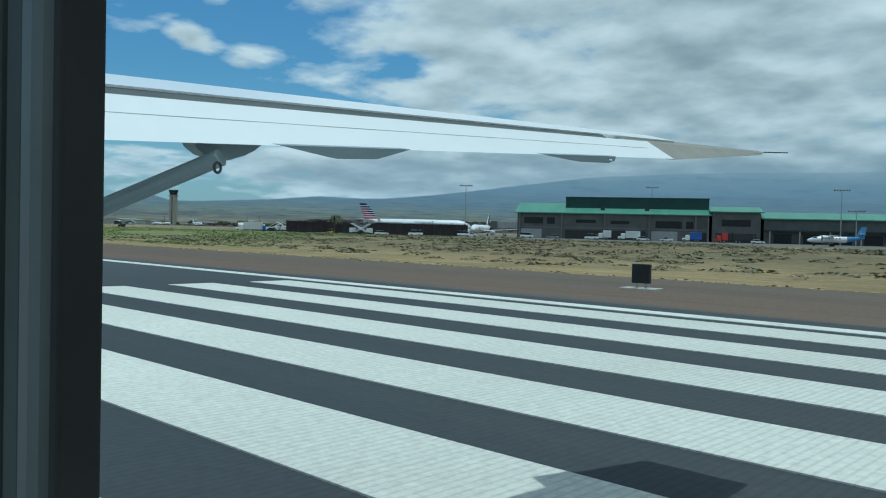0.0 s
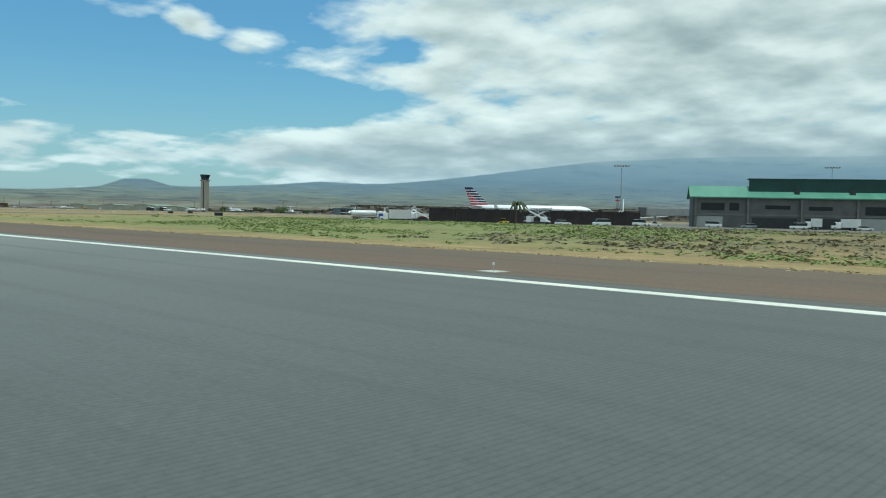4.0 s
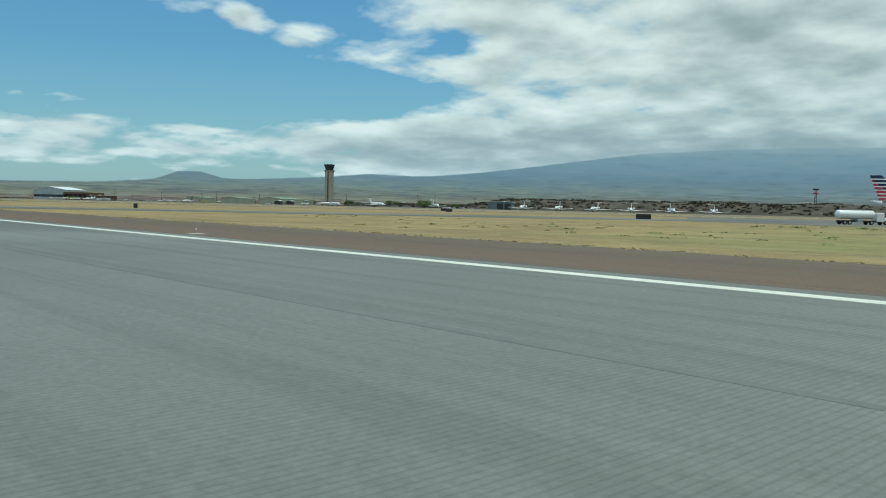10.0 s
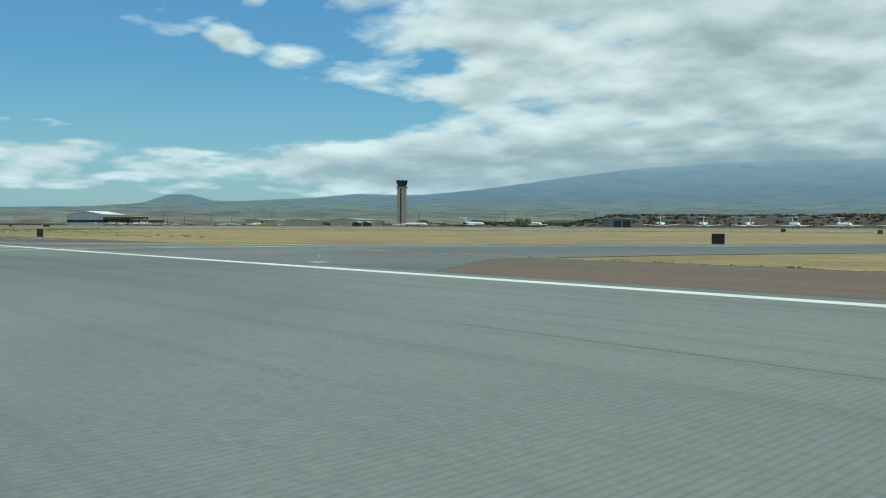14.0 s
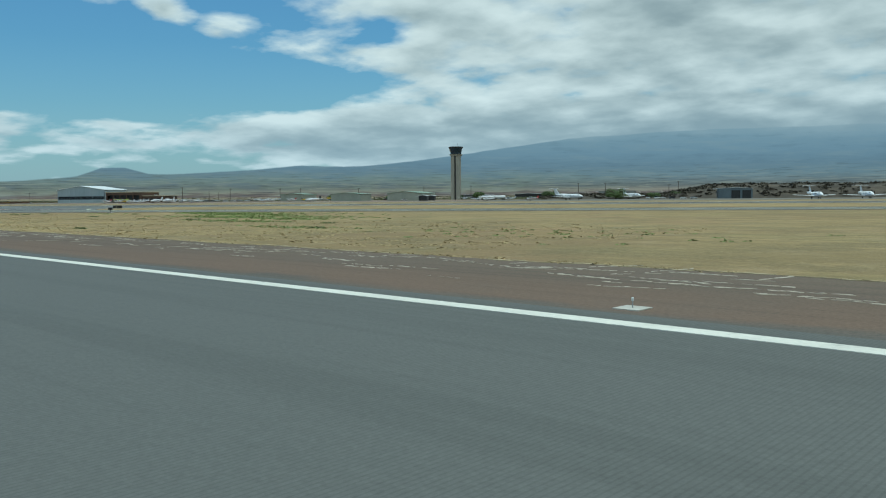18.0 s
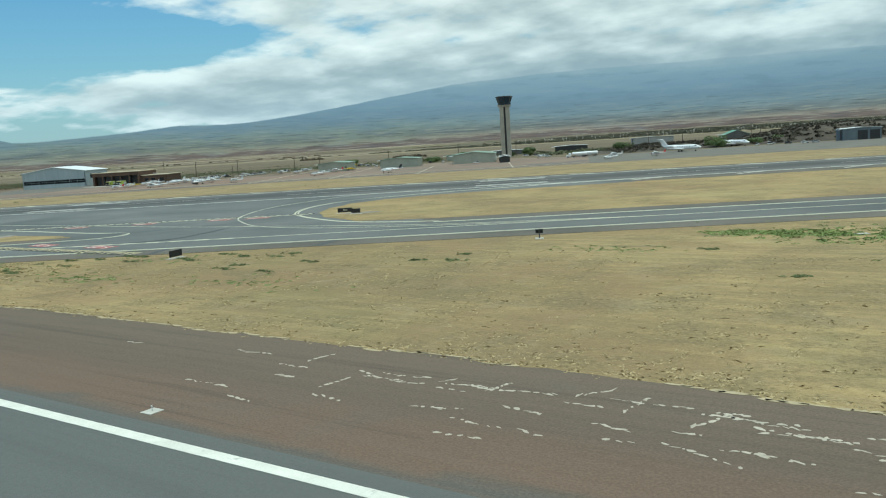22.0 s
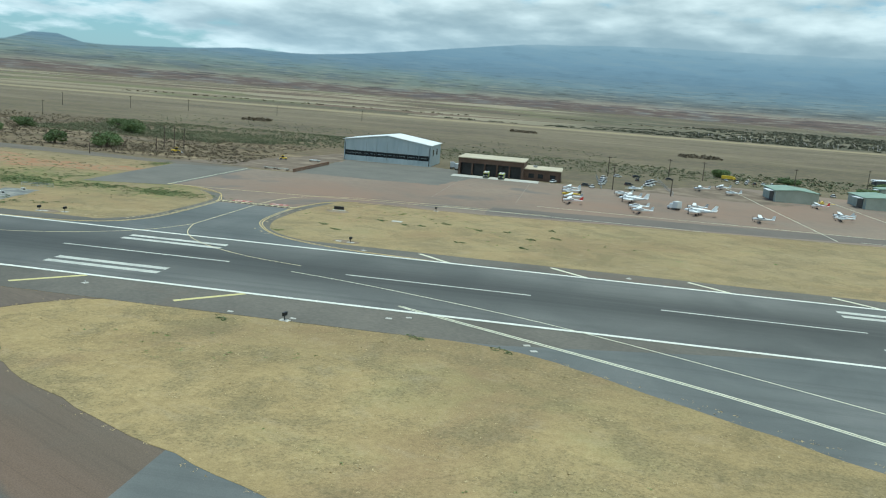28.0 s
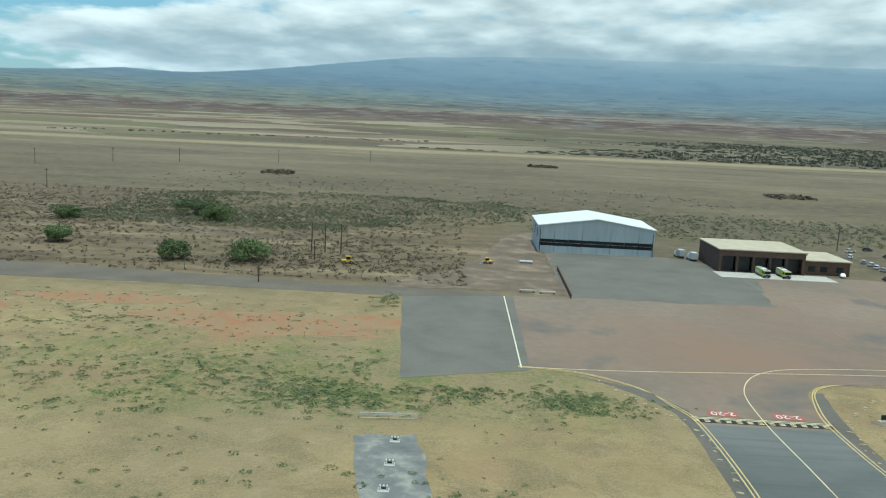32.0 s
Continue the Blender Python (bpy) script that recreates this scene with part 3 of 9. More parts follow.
M_SHOULDER_STREAKED = shoulder_material()
M_SHOULDER = material("dusty_brown_asphalt", [(0.092, 0.07, 0.052), (0.122, 0.094, 0.071), (0.155, 0.12, 0.09)], 0.06, 0.92, fine=0.22, bump=0.02, stretch=(0.4, 1.6, 1),
                      spots=[((0.16, 0.092, 0.06), 0.03, 0.52, 0.68)])
M_APRON = material("red_dusted_asphalt", [(0.158, 0.126, 0.099), (0.212, 0.163, 0.122), (0.258, 0.193, 0.14)], 0.014, 0.9, fine=0.15, bump=0.01, spots=[((0.24, 0.155, 0.107), 0.013, 0.42, 0.70), ((0.12, 0.115, 0.105), 0.025, 0.58, 0.70)])
M_DUST = material("dusty_grey_brown_asphalt", [(0.098, 0.088, 0.072), (0.13, 0.117, 0.096), (0.158, 0.14, 0.114)], 0.05, 0.92, fine=0.2, bump=0.02, spots=[((0.145, 0.113, 0.085), 0.03, 0.54, 0.68)])
M_WORN = material("worn_gravel_ground", [(0.15, 0.13, 0.10), (0.24, 0.21, 0.165), (0.31, 0.28, 0.225)], 0.35, 0.95, fine=0.3, bump=0.04)
M_FADED = material("worn_off_line_paint", [(0.20, 0.155, 0.125), (0.33, 0.28, 0.23)], 0.8, 0.8, fine=0.15)
M_RUBBER = material("thin_rubber_mark", [(0.138, 0.143, 0.133), (0.162, 0.167, 0.155)], 0.5, 0.8, fine=0.15)
M_TAR = material("black_tar_seal", [(0.045, 0.046, 0.045), (0.065, 0.065, 0.062)], 0.8, 0.7, fine=0.1)
M_PAD = material("dark_apron_asphalt", [(0.125, 0.116, 0.098), (0.172, 0.158, 0.131)], 0.08, 0.9, fine=0.14, bump=0.01)
M_LANE = material("worn_brown_taxi_lane", [(0.12, 0.102, 0.086), (0.165, 0.135, 0.11)], 0.05, 0.9, fine=0.15)
M_ROAD = material("grey_service_road", [(0.115, 0.096, 0.073), (0.165, 0.138, 0.104)], 0.06, 0.92, fine=0.18, bump=0.02)
M_GRAVEL = material("pale_gravel", [(0.135, 0.137, 0.128), (0.19, 0.19, 0.176), (0.33, 0.315, 0.27)], 0.25, 0.95, fine=0.3, bump=0.05)
M_WHITE_PAINT = material("white_runway_paint", [(0.62, 0.605, 0.53), (0.76, 0.745, 0.66)], 0.35, 0.75, fine=0.10, spots=[((0.42, 0.42, 0.38), 1.3, 0.62, 0.75)])
M_WORN_PAINT = material("worn_white_paint", [(0.40, 0.39, 0.345), (0.52, 0.51, 0.45), (0.60, 0.59, 0.52)], 0.25, 0.8, fine=0.14, spots=[((0.30, 0.295, 0.27), 1.1, 0.58, 0.72)])
M_GROOVED_WHITE = runway_material("grooved_white_paint", ((0.56, 0.545, 0.475), (0.65, 0.635, 0.56), (0.73, 0.715, 0.63)), 0.13, 0.0, 0.0)
M_GROOVED_CREAM = runway_material("grooved_cream_paint", ((0.68, 0.63, 0.50), (0.75, 0.70, 0.565), (0.80, 0.75, 0.62)), 0.13, 0.0, 0.0)
M_YELLOW_PAINT = material("yellow_taxiway_paint", [(0.54, 0.46, 0.19), (0.64, 0.56, 0.27)], 0.6, 0.7, fine=0.12)
M_AMBER = material("worn_amber_paint", [(0.50, 0.37, 0.15), (0.62, 0.48, 0.22)], 0.5, 0.8, fine=0.12)
M_LEAD = material("cream_lead_line_paint", [(0.58, 0.49, 0.27), (0.70, 0.61, 0.38)], 0.6, 0.7, fine=0.12)
M_PALE_YELLOW = material("faded_yellow_paint", [(0.62, 0.59, 0.42), (0.72, 0.70, 0.54)], 0.6, 0.7, fine=0.12)
M_RED_PAINT = material("red_marking_paint", [(0.33, 0.10, 0.09), (0.40, 0.155, 0.135)], 0.7, 0.7, fine=0.1)
M_WORN_RED = material("worn_red_marking_paint", [(0.30, 0.11, 0.085), (0.42, 0.12, 0.10)], 0.9, 0.8, fine=0.15)
M_BLACK_PAINT = material("black_marking_paint", [(0.018, 0.019, 0.02), (0.03, 0.03, 0.03)], 0.6, 0.8, fine=0.1)
M_SOIL = material("bare_red_soil", [(0.31, 0.14, 0.068), (0.31, 0.175, 0.09), (0.29, 0.215, 0.12)], 0.12, 0.95, fine=0.3, bump=0.05, spots=[((0.25, 0.20, 0.11), 0.35, 0.50, 0.60)])
M_DIRT = material("brown_dirt_track", [(0.115, 0.085, 0.06), (0.165, 0.122, 0.085), (0.27, 0.21, 0.145)], 0.1, 0.95, fine=0.2, bump=0.04)
M_CONCRETE = material("pale_concrete", [(0.42, 0.40, 0.35), (0.55, 0.53, 0.47)], 0.4, 0.85, fine=0.1, bump=0.01)
M_WHITE = material("white_gloss_paint", [(0.78, 0.79, 0.79), (0.84, 0.85, 0.85)], 0.3, 0.3, fine=0.02, spec=0.5)
M_OFFWHITE = material("weathered_white_panel", [(0.60, 0.62, 0.62), (0.72, 0.73, 0.72)], 0.25, 0.6, fine=0.06)
M_GLASS = material("dark_window_glass", [(0.012, 0.016, 0.02), (0.024, 0.029, 0.034)], 0.8, 0.22, spec=0.3)
M_BLUE_GLASS = material("blue_tinted_glass", [(0.012, 0.03, 0.05), (0.02, 0.045, 0.07)], 0.5, 0.15, spec=0.5)
M_DARK = material("dark_grey_metal", [(0.025, 0.027, 0.03), (0.045, 0.047, 0.05)], 1.5, 0.5, fine=0.1)
M_TYRE = material("black_rubber", [(0.012, 0.012, 0.012), (0.022, 0.022, 0.022)], 3, 0.85)
M_STEEL = material("galvanised_steel", [(0.32, 0.33, 0.34), (0.44, 0.45, 0.46)], 2, 0.45, metal=0.6, fine=0.08)
M_GREEN_ROOF = material("green_metal_roof", [(0.085, 0.235, 0.165), (0.12, 0.29, 0.21)], 0.15, 0.5, fine=0.05, stretch=(2, 0.3, 1))
M_DARK_GREEN = material("dark_green_cladding", [(0.012, 0.045, 0.045), (0.02, 0.065, 0.062)], 0.2, 0.55, fine=0.08)
M_TERM = material("grey_block_wall", [(0.105, 0.107, 0.108), (0.16, 0.162, 0.16)], 0.25, 0.85, fine=0.1, bump=0.01)
M_TERM_MID = material("grey_concrete_trim", [(0.15, 0.152, 0.15), (0.205, 0.207, 0.20)], 0.3, 0.85, fine=0.08)
M_TERM_PALE = material("pale_wall_panel", [(0.33, 0.34, 0.34), (0.42, 0.43, 0.42)], 0.3, 0.8, fine=0.08)
M_BARRIER = material("dark_brown_barrier_wall", [(0.028, 0.022, 0.024), (0.05, 0.04, 0.042)], 0.4, 0.8, fine=0.15)
M_TOWER = material("grey_tower_concrete", [(0.36, 0.335, 0.285), (0.45, 0.42, 0.36)], 0.15, 0.85, fine=0.06)
M_HANGAR = material("pale_blue_grey_cladding", [(0.36, 0.43, 0.46), (0.46, 0.52, 0.55)], 0.2, 0.55, fine=0.05, stretch=(4, 4, 0.3))
M_HANGAR_ROOF = material("white_metal_roof", [(0.70, 0.72, 0.71), (0.80, 0.81, 0.80)], 0.15, 0.5, fine=0.04, stretch=(1, 0.2, 1))
M_BRICK = material("brown_fire_station_wall", [(0.085, 0.055, 0.042), (0.125, 0.08, 0.06)], 0.5, 0.85, fine=0.12)
M_TAN_ROOF = material("tan_flat_roof", [(0.44, 0.38, 0.27), (0.54, 0.47, 0.35)], 0.2, 0.85, fine=0.08)
M_SAGE = material("sage_green_shed_wall", [(0.32, 0.35, 0.30), (0.40, 0.43, 0.37)], 0.25, 0.7, fine=0.08)
M_SAGE_ROOF = material("faded_green_roof", [(0.19, 0.265, 0.205), (0.26, 0.33, 0.265)], 0.2, 0.7, fine=0.07, stretch=(2, 0.3, 1))
M_LIME = material("lime_yellow_paint", [(0.38, 0.46, 0.07), (0.47, 0.55, 0.10)], 0.7, 0.35, fine=0.04)
M_YELLOW = material("yellow_machine_paint", [(0.62, 0.43, 0.03), (0.72, 0.52, 0.06)], 0.8, 0.5, fine=0.06)
M_RED = material("red_vehicle_paint", [(0.45, 0.04, 0.035), (0.55, 0.06, 0.05)], 0.8, 0.4)
M_TAIL_RED = material("crimson_tail_paint", [(0.36, 0.04, 0.07), (0.44, 0.055, 0.09)], 0.8, 0.4)
M_BLUE = material("blue_vehicle_paint", [(0.03, 0.09, 0.36), (0.05, 0.13, 0.46)], 0.8, 0.4)
M_NAVY = material("navy_stripe_paint", [(0.012, 0.022, 0.075), (0.02, 0.03, 0.10)], 0.8, 0.35)
M_SILVER = material("silver_grey_paint", [(0.42, 0.44, 0.46), (0.50, 0.52, 0.54)], 0.8, 0.35, vary=0.35)
M_RUST = material("rusty_brown_steel", [(0.11, 0.055, 0.035), (0.17, 0.085, 0.05)], 1.5, 0.85, fine=0.2)
M_WOOD = material("weathered_pole_wood", [(0.085, 0.065, 0.05), (0.14, 0.11, 0.085)], 1.5, 0.9, fine=0.2, stretch=(6, 6, 0.4))
M_BARK = material("grey_brown_bark", [(0.09, 0.07, 0.05), (0.15, 0.12, 0.09)], 2, 0.9, fine=0.2)
M_LEAF = material("dusty_green_leaves", [(0.06, 0.092, 0.03), (0.10, 0.145, 0.048), (0.15, 0.195, 0.07)], 0.6, 0.7, vary=0.15)
M_SCRUB = material("grey_green_scrub", [(0.10, 0.112, 0.062), (0.15, 0.16, 0.09), (0.215, 0.205, 0.125)], 0.03, 0.85, fine=0.15)
M_WOOD_BELT = material("olive_dark_woodland", [(0.085, 0.088, 0.06), (0.125, 0.122, 0.085), (0.175, 0.16, 0.115)], 0.02, 0.9, fine=0.2)
M_BRUSH = material("dark_brown_brush", [(0.10, 0.082, 0.055), (0.155, 0.125, 0.085), (0.21, 0.17, 0.12)], 0.1, 0.9, fine=0.15)
M_TUFT = material("green_grass_tuft", [(0.18, 0.225, 0.075), (0.255, 0.295, 0.115)], 0.1, 0.85, fine=0.15)
M_LOW_SCRUB = material("grey_olive_scrub", [(0.135, 0.122, 0.075), (0.185, 0.168, 0.10), (0.235, 0.21, 0.13)], 0.1, 0.9, fine=0.12)
M_SKY_BLUE = material("bright_blue_tail_paint", [(0.07, 0.20, 0.42), (0.13, 0.30, 0.52)], 0.6, 0.4)
M_LUSH = material("fresh_green_grass", [(0.14, 0.19, 0.055), (0.21, 0.26, 0.08), (0.27, 0.31, 0.105)], 0.25, 0.8, fine=0.12)
M_PALM = material("dark_palm_frond", [(0.045, 0.055, 0.025), (0.085, 0.095, 0.045)], 0.6, 0.7, fine=0.15)
M_CLUMP = material("dark_green_clump", [(0.10, 0.13, 0.05), (0.165, 0.195, 0.08)], 0.08, 0.85, fine=0.2)
M_DRY_TUFT = material("dry_straw_tuft", [(0.37, 0.285, 0.145), (0.52, 0.41, 0.225)], 0.3, 0.9, fine=0.15)
M_CRUST = material("dry_grass_crust", [(0.34, 0.275, 0.165), (0.48, 0.395, 0.25)], 0.6, 0.9, fine=0.2)
M_WEED = material("pale_dead_weed", [(0.38, 0.33, 0.255), (0.52, 0.46, 0.37)], 0.6, 0.9, fine=0.2)
M_DARK_BRUSH = material("blackish_brush", [(0.055, 0.048, 0.034), (0.078, 0.067, 0.048), (0.105, 0.09, 0.065)], 0.2, 0.9, fine=0.15)
M_SIGN = material("black_sign_panel", [(0.012, 0.013, 0.014), (0.02, 0.021, 0.022)], 2, 0.5)
M_GREY_TRIM = material("grey_window_trim", [(0.07, 0.085, 0.085), (0.10, 0.115, 0.115)], 2, 0.5, fine=0.05)
M_CABIN = material("dark_cabin_liner", [(0.035, 0.045, 0.043), (0.05, 0.06, 0.057)], 3, 0.7, fine=0.06)
M_STRUT = material("blue_grey_aircraft_paint", [(0.20, 0.25, 0.275), (0.26, 0.31, 0.335)], 1.5, 0.45, fine=0.04)
M_TIP = material("grey_brown_tip", [(0.25, 0.235, 0.205), (0.32, 0.30, 0.26)], 3.0, 0.6, fine=0.12)
M_WINDSOCK = material("orange_windsock_cloth", [(0.75, 0.14, 0.04), (0.80, 0.20, 0.06)], 2, 0.8)


# ---- building blocks ----
def AP(a, n, z=0.0):
    """A place of the apron's own grid: a along the second runway, n away from it."""
    return Vector((CA * a - SA * n, SA * a + CA * n, z))


def mesh(bm, name, mat, smooth=False):
    me = bpy.data.meshes.new(name)
    bmesh.ops.recalc_face_normals(bm, faces=bm.faces)
    bm.to_mesh(me)
    bm.free()
    for m in mat if isinstance(mat, (list, tuple)) else (mat,):
        me.materials.append(m)
    if smooth:
        me.polygons.foreach_set("use_smooth", [True] * len(me.polygons))
    return me


def thing(name, at=(0, 0, 0), turn=0.0, label="", category="", group="", kind=""):
    ob = new(name)
    ob.empty_display_size = 0.3
    ob.location, ob.rotation_euler = at, (0, 0, radians(turn))
    return tagged(ob, label, category, group, kind)


def part(name, bm, mat, parent=None, label="", smooth=False):
    ob = new(name, mesh(bm, name, mat, smooth))
    ob.parent = parent
    if label:
        ob["label"] = label
    return ob


def solo(name, bm, mat, label, category, kind="", at=(0, 0, 0), turn=0.0, group="", smooth=False):
    ob = part(name, bm, mat, None, "", smooth)
    ob.location, ob.rotation_euler = at, (0, 0, radians(turn))
    return tagged(ob, label, category, group, kind)


def box(bm, x0, x1, y0, y1, z0, z1, m=None, bevel=0.0, mi=0):
    vs = [bm.verts.new((x, y, z)) for z in (z0, z1) for x, y in ((x0, y0), (x1, y0), (x1, y1), (x0, y1))]
    if m is not None:
        for v in vs:
            v.co = m @ v.co
    fs = [bm.faces.new([vs[i] for i in f]) for f in ((3, 2, 1, 0), (4, 5, 6, 7), (0, 1, 5, 4), (1, 2, 6, 5), (2, 3, 7, 6), (3, 0, 4, 7))]
    for f in fs:
        f.material_index = mi
    if bevel:
        es = list({e for f in fs for e in f.edges})
        bmesh.ops.bevel(bm, geom=es, offset=bevel, segments=2, affect="EDGES", profile=0.5)
    return bm


def B(*args, **kw):
    return box(bmesh.new(), *args, **kw)


def tube(bm, pts, radii, sides=10, caps=True, squash=1.0, mi=0):
    """A round tube along points."""
    rings = []
    for i, p in enumerate(pts):
        p = Vector(p)
        d = (Vector(pts[min(i + 1, len(pts) - 1)]) - Vector(pts[max(i - 1, 0)])).normalized()
        u = d.cross(Vector((0, 0, 1)) if abs(d.z) < 0.95 else Vector((1, 0, 0))).normalized()
        w = u.cross(d)
        r = radii[i] if isinstance(radii, (list, tuple)) else radii
        rings.append([bm.verts.new(p + (u * math.cos(k * 2 * math.pi / sides) + w * math.sin(k * 2 * math.pi / sides) * squash) * r) for k in range(sides)])
    for a, b in zip(rings, rings[1:]):
        for k in range(sides):
            f = bm.faces.new((a[k], a[(k + 1) % sides], b[(k + 1) % sides], b[k]))
            f.material_index = mi
    if caps:
        bm.faces.new(rings[0][::-1]).material_index = mi
        bm.faces.new(rings[-1]).material_index = mi
    return bm


def Tube(*args, **kw):
    return tube(bmesh.new(), *args, **kw)


def prism(bm, outline, z0, z1):
    """A slab with the given outline, x and y, counter-clockwise or not."""
    low = [bm.verts.new((p[0], p[1], z0)) for p in outline]
    top = [bm.verts.new((p[0], p[1], z1)) for p in outline]
    bm.faces.new(low[::-1])
    bm.faces.new(top)
    k = len(outline)
    for i in range(k):
        bm.faces.new((low[i], low[(i + 1) % k], top[(i + 1) % k], top[i]))
    return bm


def Prism(*args):
    return prism(bmesh.new(), *args)


def curve_points(ctrl, per=8):
    """A smooth line through the points given."""
    ctrl = [Vector(p) for p in ctrl]
    out = []
    for i in range(len(ctrl) - 1):
        p0, p1, p2, p3 = ctrl[max(i - 1, 0)], ctrl[i], ctrl[i + 1], ctrl[min(i + 2, len(ctrl) - 1)]
        for k in range(per):
            t = k / per
            out.append(0.5 * (2 * p1 + (p2 - p0) * t + (2 * p0 - 5 * p1 + 4 * p2 - p3) * t * t + (3 * p1 - p0 - 3 * p2 + p3) * t ** 3))
    return out + [ctrl[-1]]


def ribbon(bm, pts, width, z0, z1):
    """A flat strip of paint or paving along a line."""
    pts = [Vector((p[0], p[1], 0)) for p in pts]
    rows = []
    for i, p in enumerate(pts):
        d = (pts[min(i + 1, len(pts) - 1)] - pts[max(i - 1, 0)]).normalized()
        s = Vector((-d.y, d.x, 0)) * width / 2
        rows.append([bm.verts.new(p + s + Vector((0, 0, z))) for z in (z0, z1)] + [bm.verts.new(p - s + Vector((0, 0, z))) for z in (z1, z0)])
    for a, b in zip(rows, rows[1:]):
        for k in range(4):
            bm.faces.new((a[k], a[(k + 1) % 4], b[(k + 1) % 4], b[k]))
    bm.faces.new(rows[0][::-1])
    bm.faces.new(rows[-1])
    return bm


def Ribbon(*args):
    return ribbon(bmesh.new(), *args)


def letters(name, text, size, mat, parent, at, turn, lying=False, label="", flip=False):
    """Raised letters in the built-in font, centred on a place, standing up or lying on the ground."""
    cu = bpy.data.curves.new(name, "FONT")
    cu.body, cu.size, cu.extrude = text, size, 0.004
    cu.align_x, cu.align_y = "CENTER", "CENTER"
    ob = bpy.data.objects.new(name, cu)
    scene.collection.objects.link(ob)
    bpy.context.view_layer.update()
    me = bpy.data.meshes.new_from_object(ob.evaluated_get(bpy.context.evaluated_depsgraph_get()))
    bpy.data.objects.remove(ob)
    me.materials.clear()
    me.materials.append(mat)
    made = new(name, me)
    made.parent = parent
    made.location, made.rotation_euler = at, (0 if lying else radians(90), 0, radians(turn))
    if label:
        made["label"] = label
    return made


# ---- ground, runways and taxiways ----
def ground_sheet():
    """One sheet to the horizon, with finer cells near the airport and a low swell behind the aprons."""
    bm = bmesh.new()
    ticks = [-5600, -4200, -3000, -2200] + list(range(-1700, 500, 100)) + [600, 1000, 1800, 3000, 4200, 5000]
    ticks_y = [-5000, -3000, -1500, -600, -200, -60] + list(range(0, 900, 75)) + [1000, 1200, 1500, 2000, 2600, 3300, 4200, 5600]
    grid = [[bm.verts.new((x, y, 0)) for x in ticks] for y in ticks_y]
    for j in range(len(ticks_y) - 1):
        for i in range(len(ticks) - 1):
            bm.faces.new((grid[j][i], grid[j][i + 1], grid[j + 1][i + 1], grid[j + 1][i]))
    return solo("ground", bm, M_LAND, "dry grass and fallow land round the airport", "ground", "structure")


ground = ground_sheet()

runway = solo("runway", Prism([(-1060, -24.0), (420, -24.0), (420, 24.2), (-1060, 24.2)], -0.5, 0.052), M_RUNWAY, "grooved grey asphalt runway with white markings", "runway", "structure")
def verge(x):
    """How far the shoulder reaches from the runway's middle."""
    f = max(0.0, min(1.0, (-560 - x) / 50)) * max(0.0, min(1.0, (x + 688) / 14))
    return 39.9 + 2.6 * f * f * (3 - 2 * f)


for k, (y0, y1) in enumerate(((24.2, 39.2), (-40.2, -24.0))):
    bm = bmesh.new()
    xs = [420 - 1.6 * i for i in range(906)]
    far = [(verge(x) if k == 0 else y0) + (0.9 * noise.noise((x * 0.12, 3.1 + k, 0)) + 0.45 * noise.noise((x * 0.7, 8 + k, 0))) for x in xs]
    a = [bm.verts.new((x, f if k == 0 else y1, 0.03)) for x, f in zip(xs, far)]
    b = [bm.verts.new((x, y0 if k == 0 else f, 0.03)) for x, f in zip(xs, far)]
    for i in range(len(xs) - 1):
        bm.faces.new((a[i], a[i + 1], b[i + 1], b[i]))
    solo("runway_shoulder", bm, M_SHOULDER_STREAKED, "brown dust-covered asphalt shoulder with a ragged grass edge", "pavement", "structure")


def stripe(x0, x1, y0, y1, mat=M_WHITE_PAINT, name="stripe", parent=None):
    return part(name, Prism([(x0, y0), (x1, y0), (x1, y1), (x0, y1)], 0.05, 0.072), mat, parent or runway)


for y in (22.4, -22.4):
    stripe(-985, 97, y - 0.41, y + 0.41, name="edge_line")
for k in range(6):
    for s in (1, -1):
        y = s * (2.32 + 3.6 * k)
        stripe(45.4, 91.1, y - 0.95, y + 0.95, M_GROOVED_WHITE, "threshold_stripe")
for y in (11.35, 14.65, 17.95):
    for s in (1, -1):
        stripe(-96.3, -73.4, min(s * y, s * (y + 1.83)), max(s * y, s * (y + 1.83)), M_GROOVED_CREAM, "touchdown_bar")
for s in (1, -1):
    stripe(-271.5, -225.8, min(s * 11.3, s * 20.2), max(s * 11.3, s * 20.2), M_GROOVED_CREAM, "aiming_point_block")
for k in range(15):
    x = -10 - 61 * k
    stripe(x - 36.6, x, -0.45, 0.45, name="centreline_stripe")

# the second runway, on the apron's grid
R2N = 566.0


def quad(a0, a1, n0, n1):
    return [AP(a0, n0), AP(a1, n0), AP(a1, n1), AP(a0, n1)]


second = solo("second_runway", Prism(quad(-1700, 900, R2N - 22.9, R2N + 22.9), -0.5, 0.06), M_RUNWAY2, "dark asphalt runway with white bars and dashes", "runway", "structure")
solo("second_runway_shoulder", Prism(quad(-1700, 900, R2N - 36, R2N - 22.9), -0.5, 0.042), M_DUST, "dusty paved shoulder beside the second runway", "pavement", "structure")
solo("second_runway_shoulder", Prism(quad(-1700, 900, R2N + 22.9, R2N + 31), -0.5, 0.045), M_DUST, "dusty paved shoulder on the apron side", "pavement", "structure")


def mark(name, a0, a1, n0, n1, mat=M_WORN_PAINT, parent=None, top=0.075):
    return part(name, Prism(quad(a0, a1, n0, n1), 0.05, top), mat, parent or second)


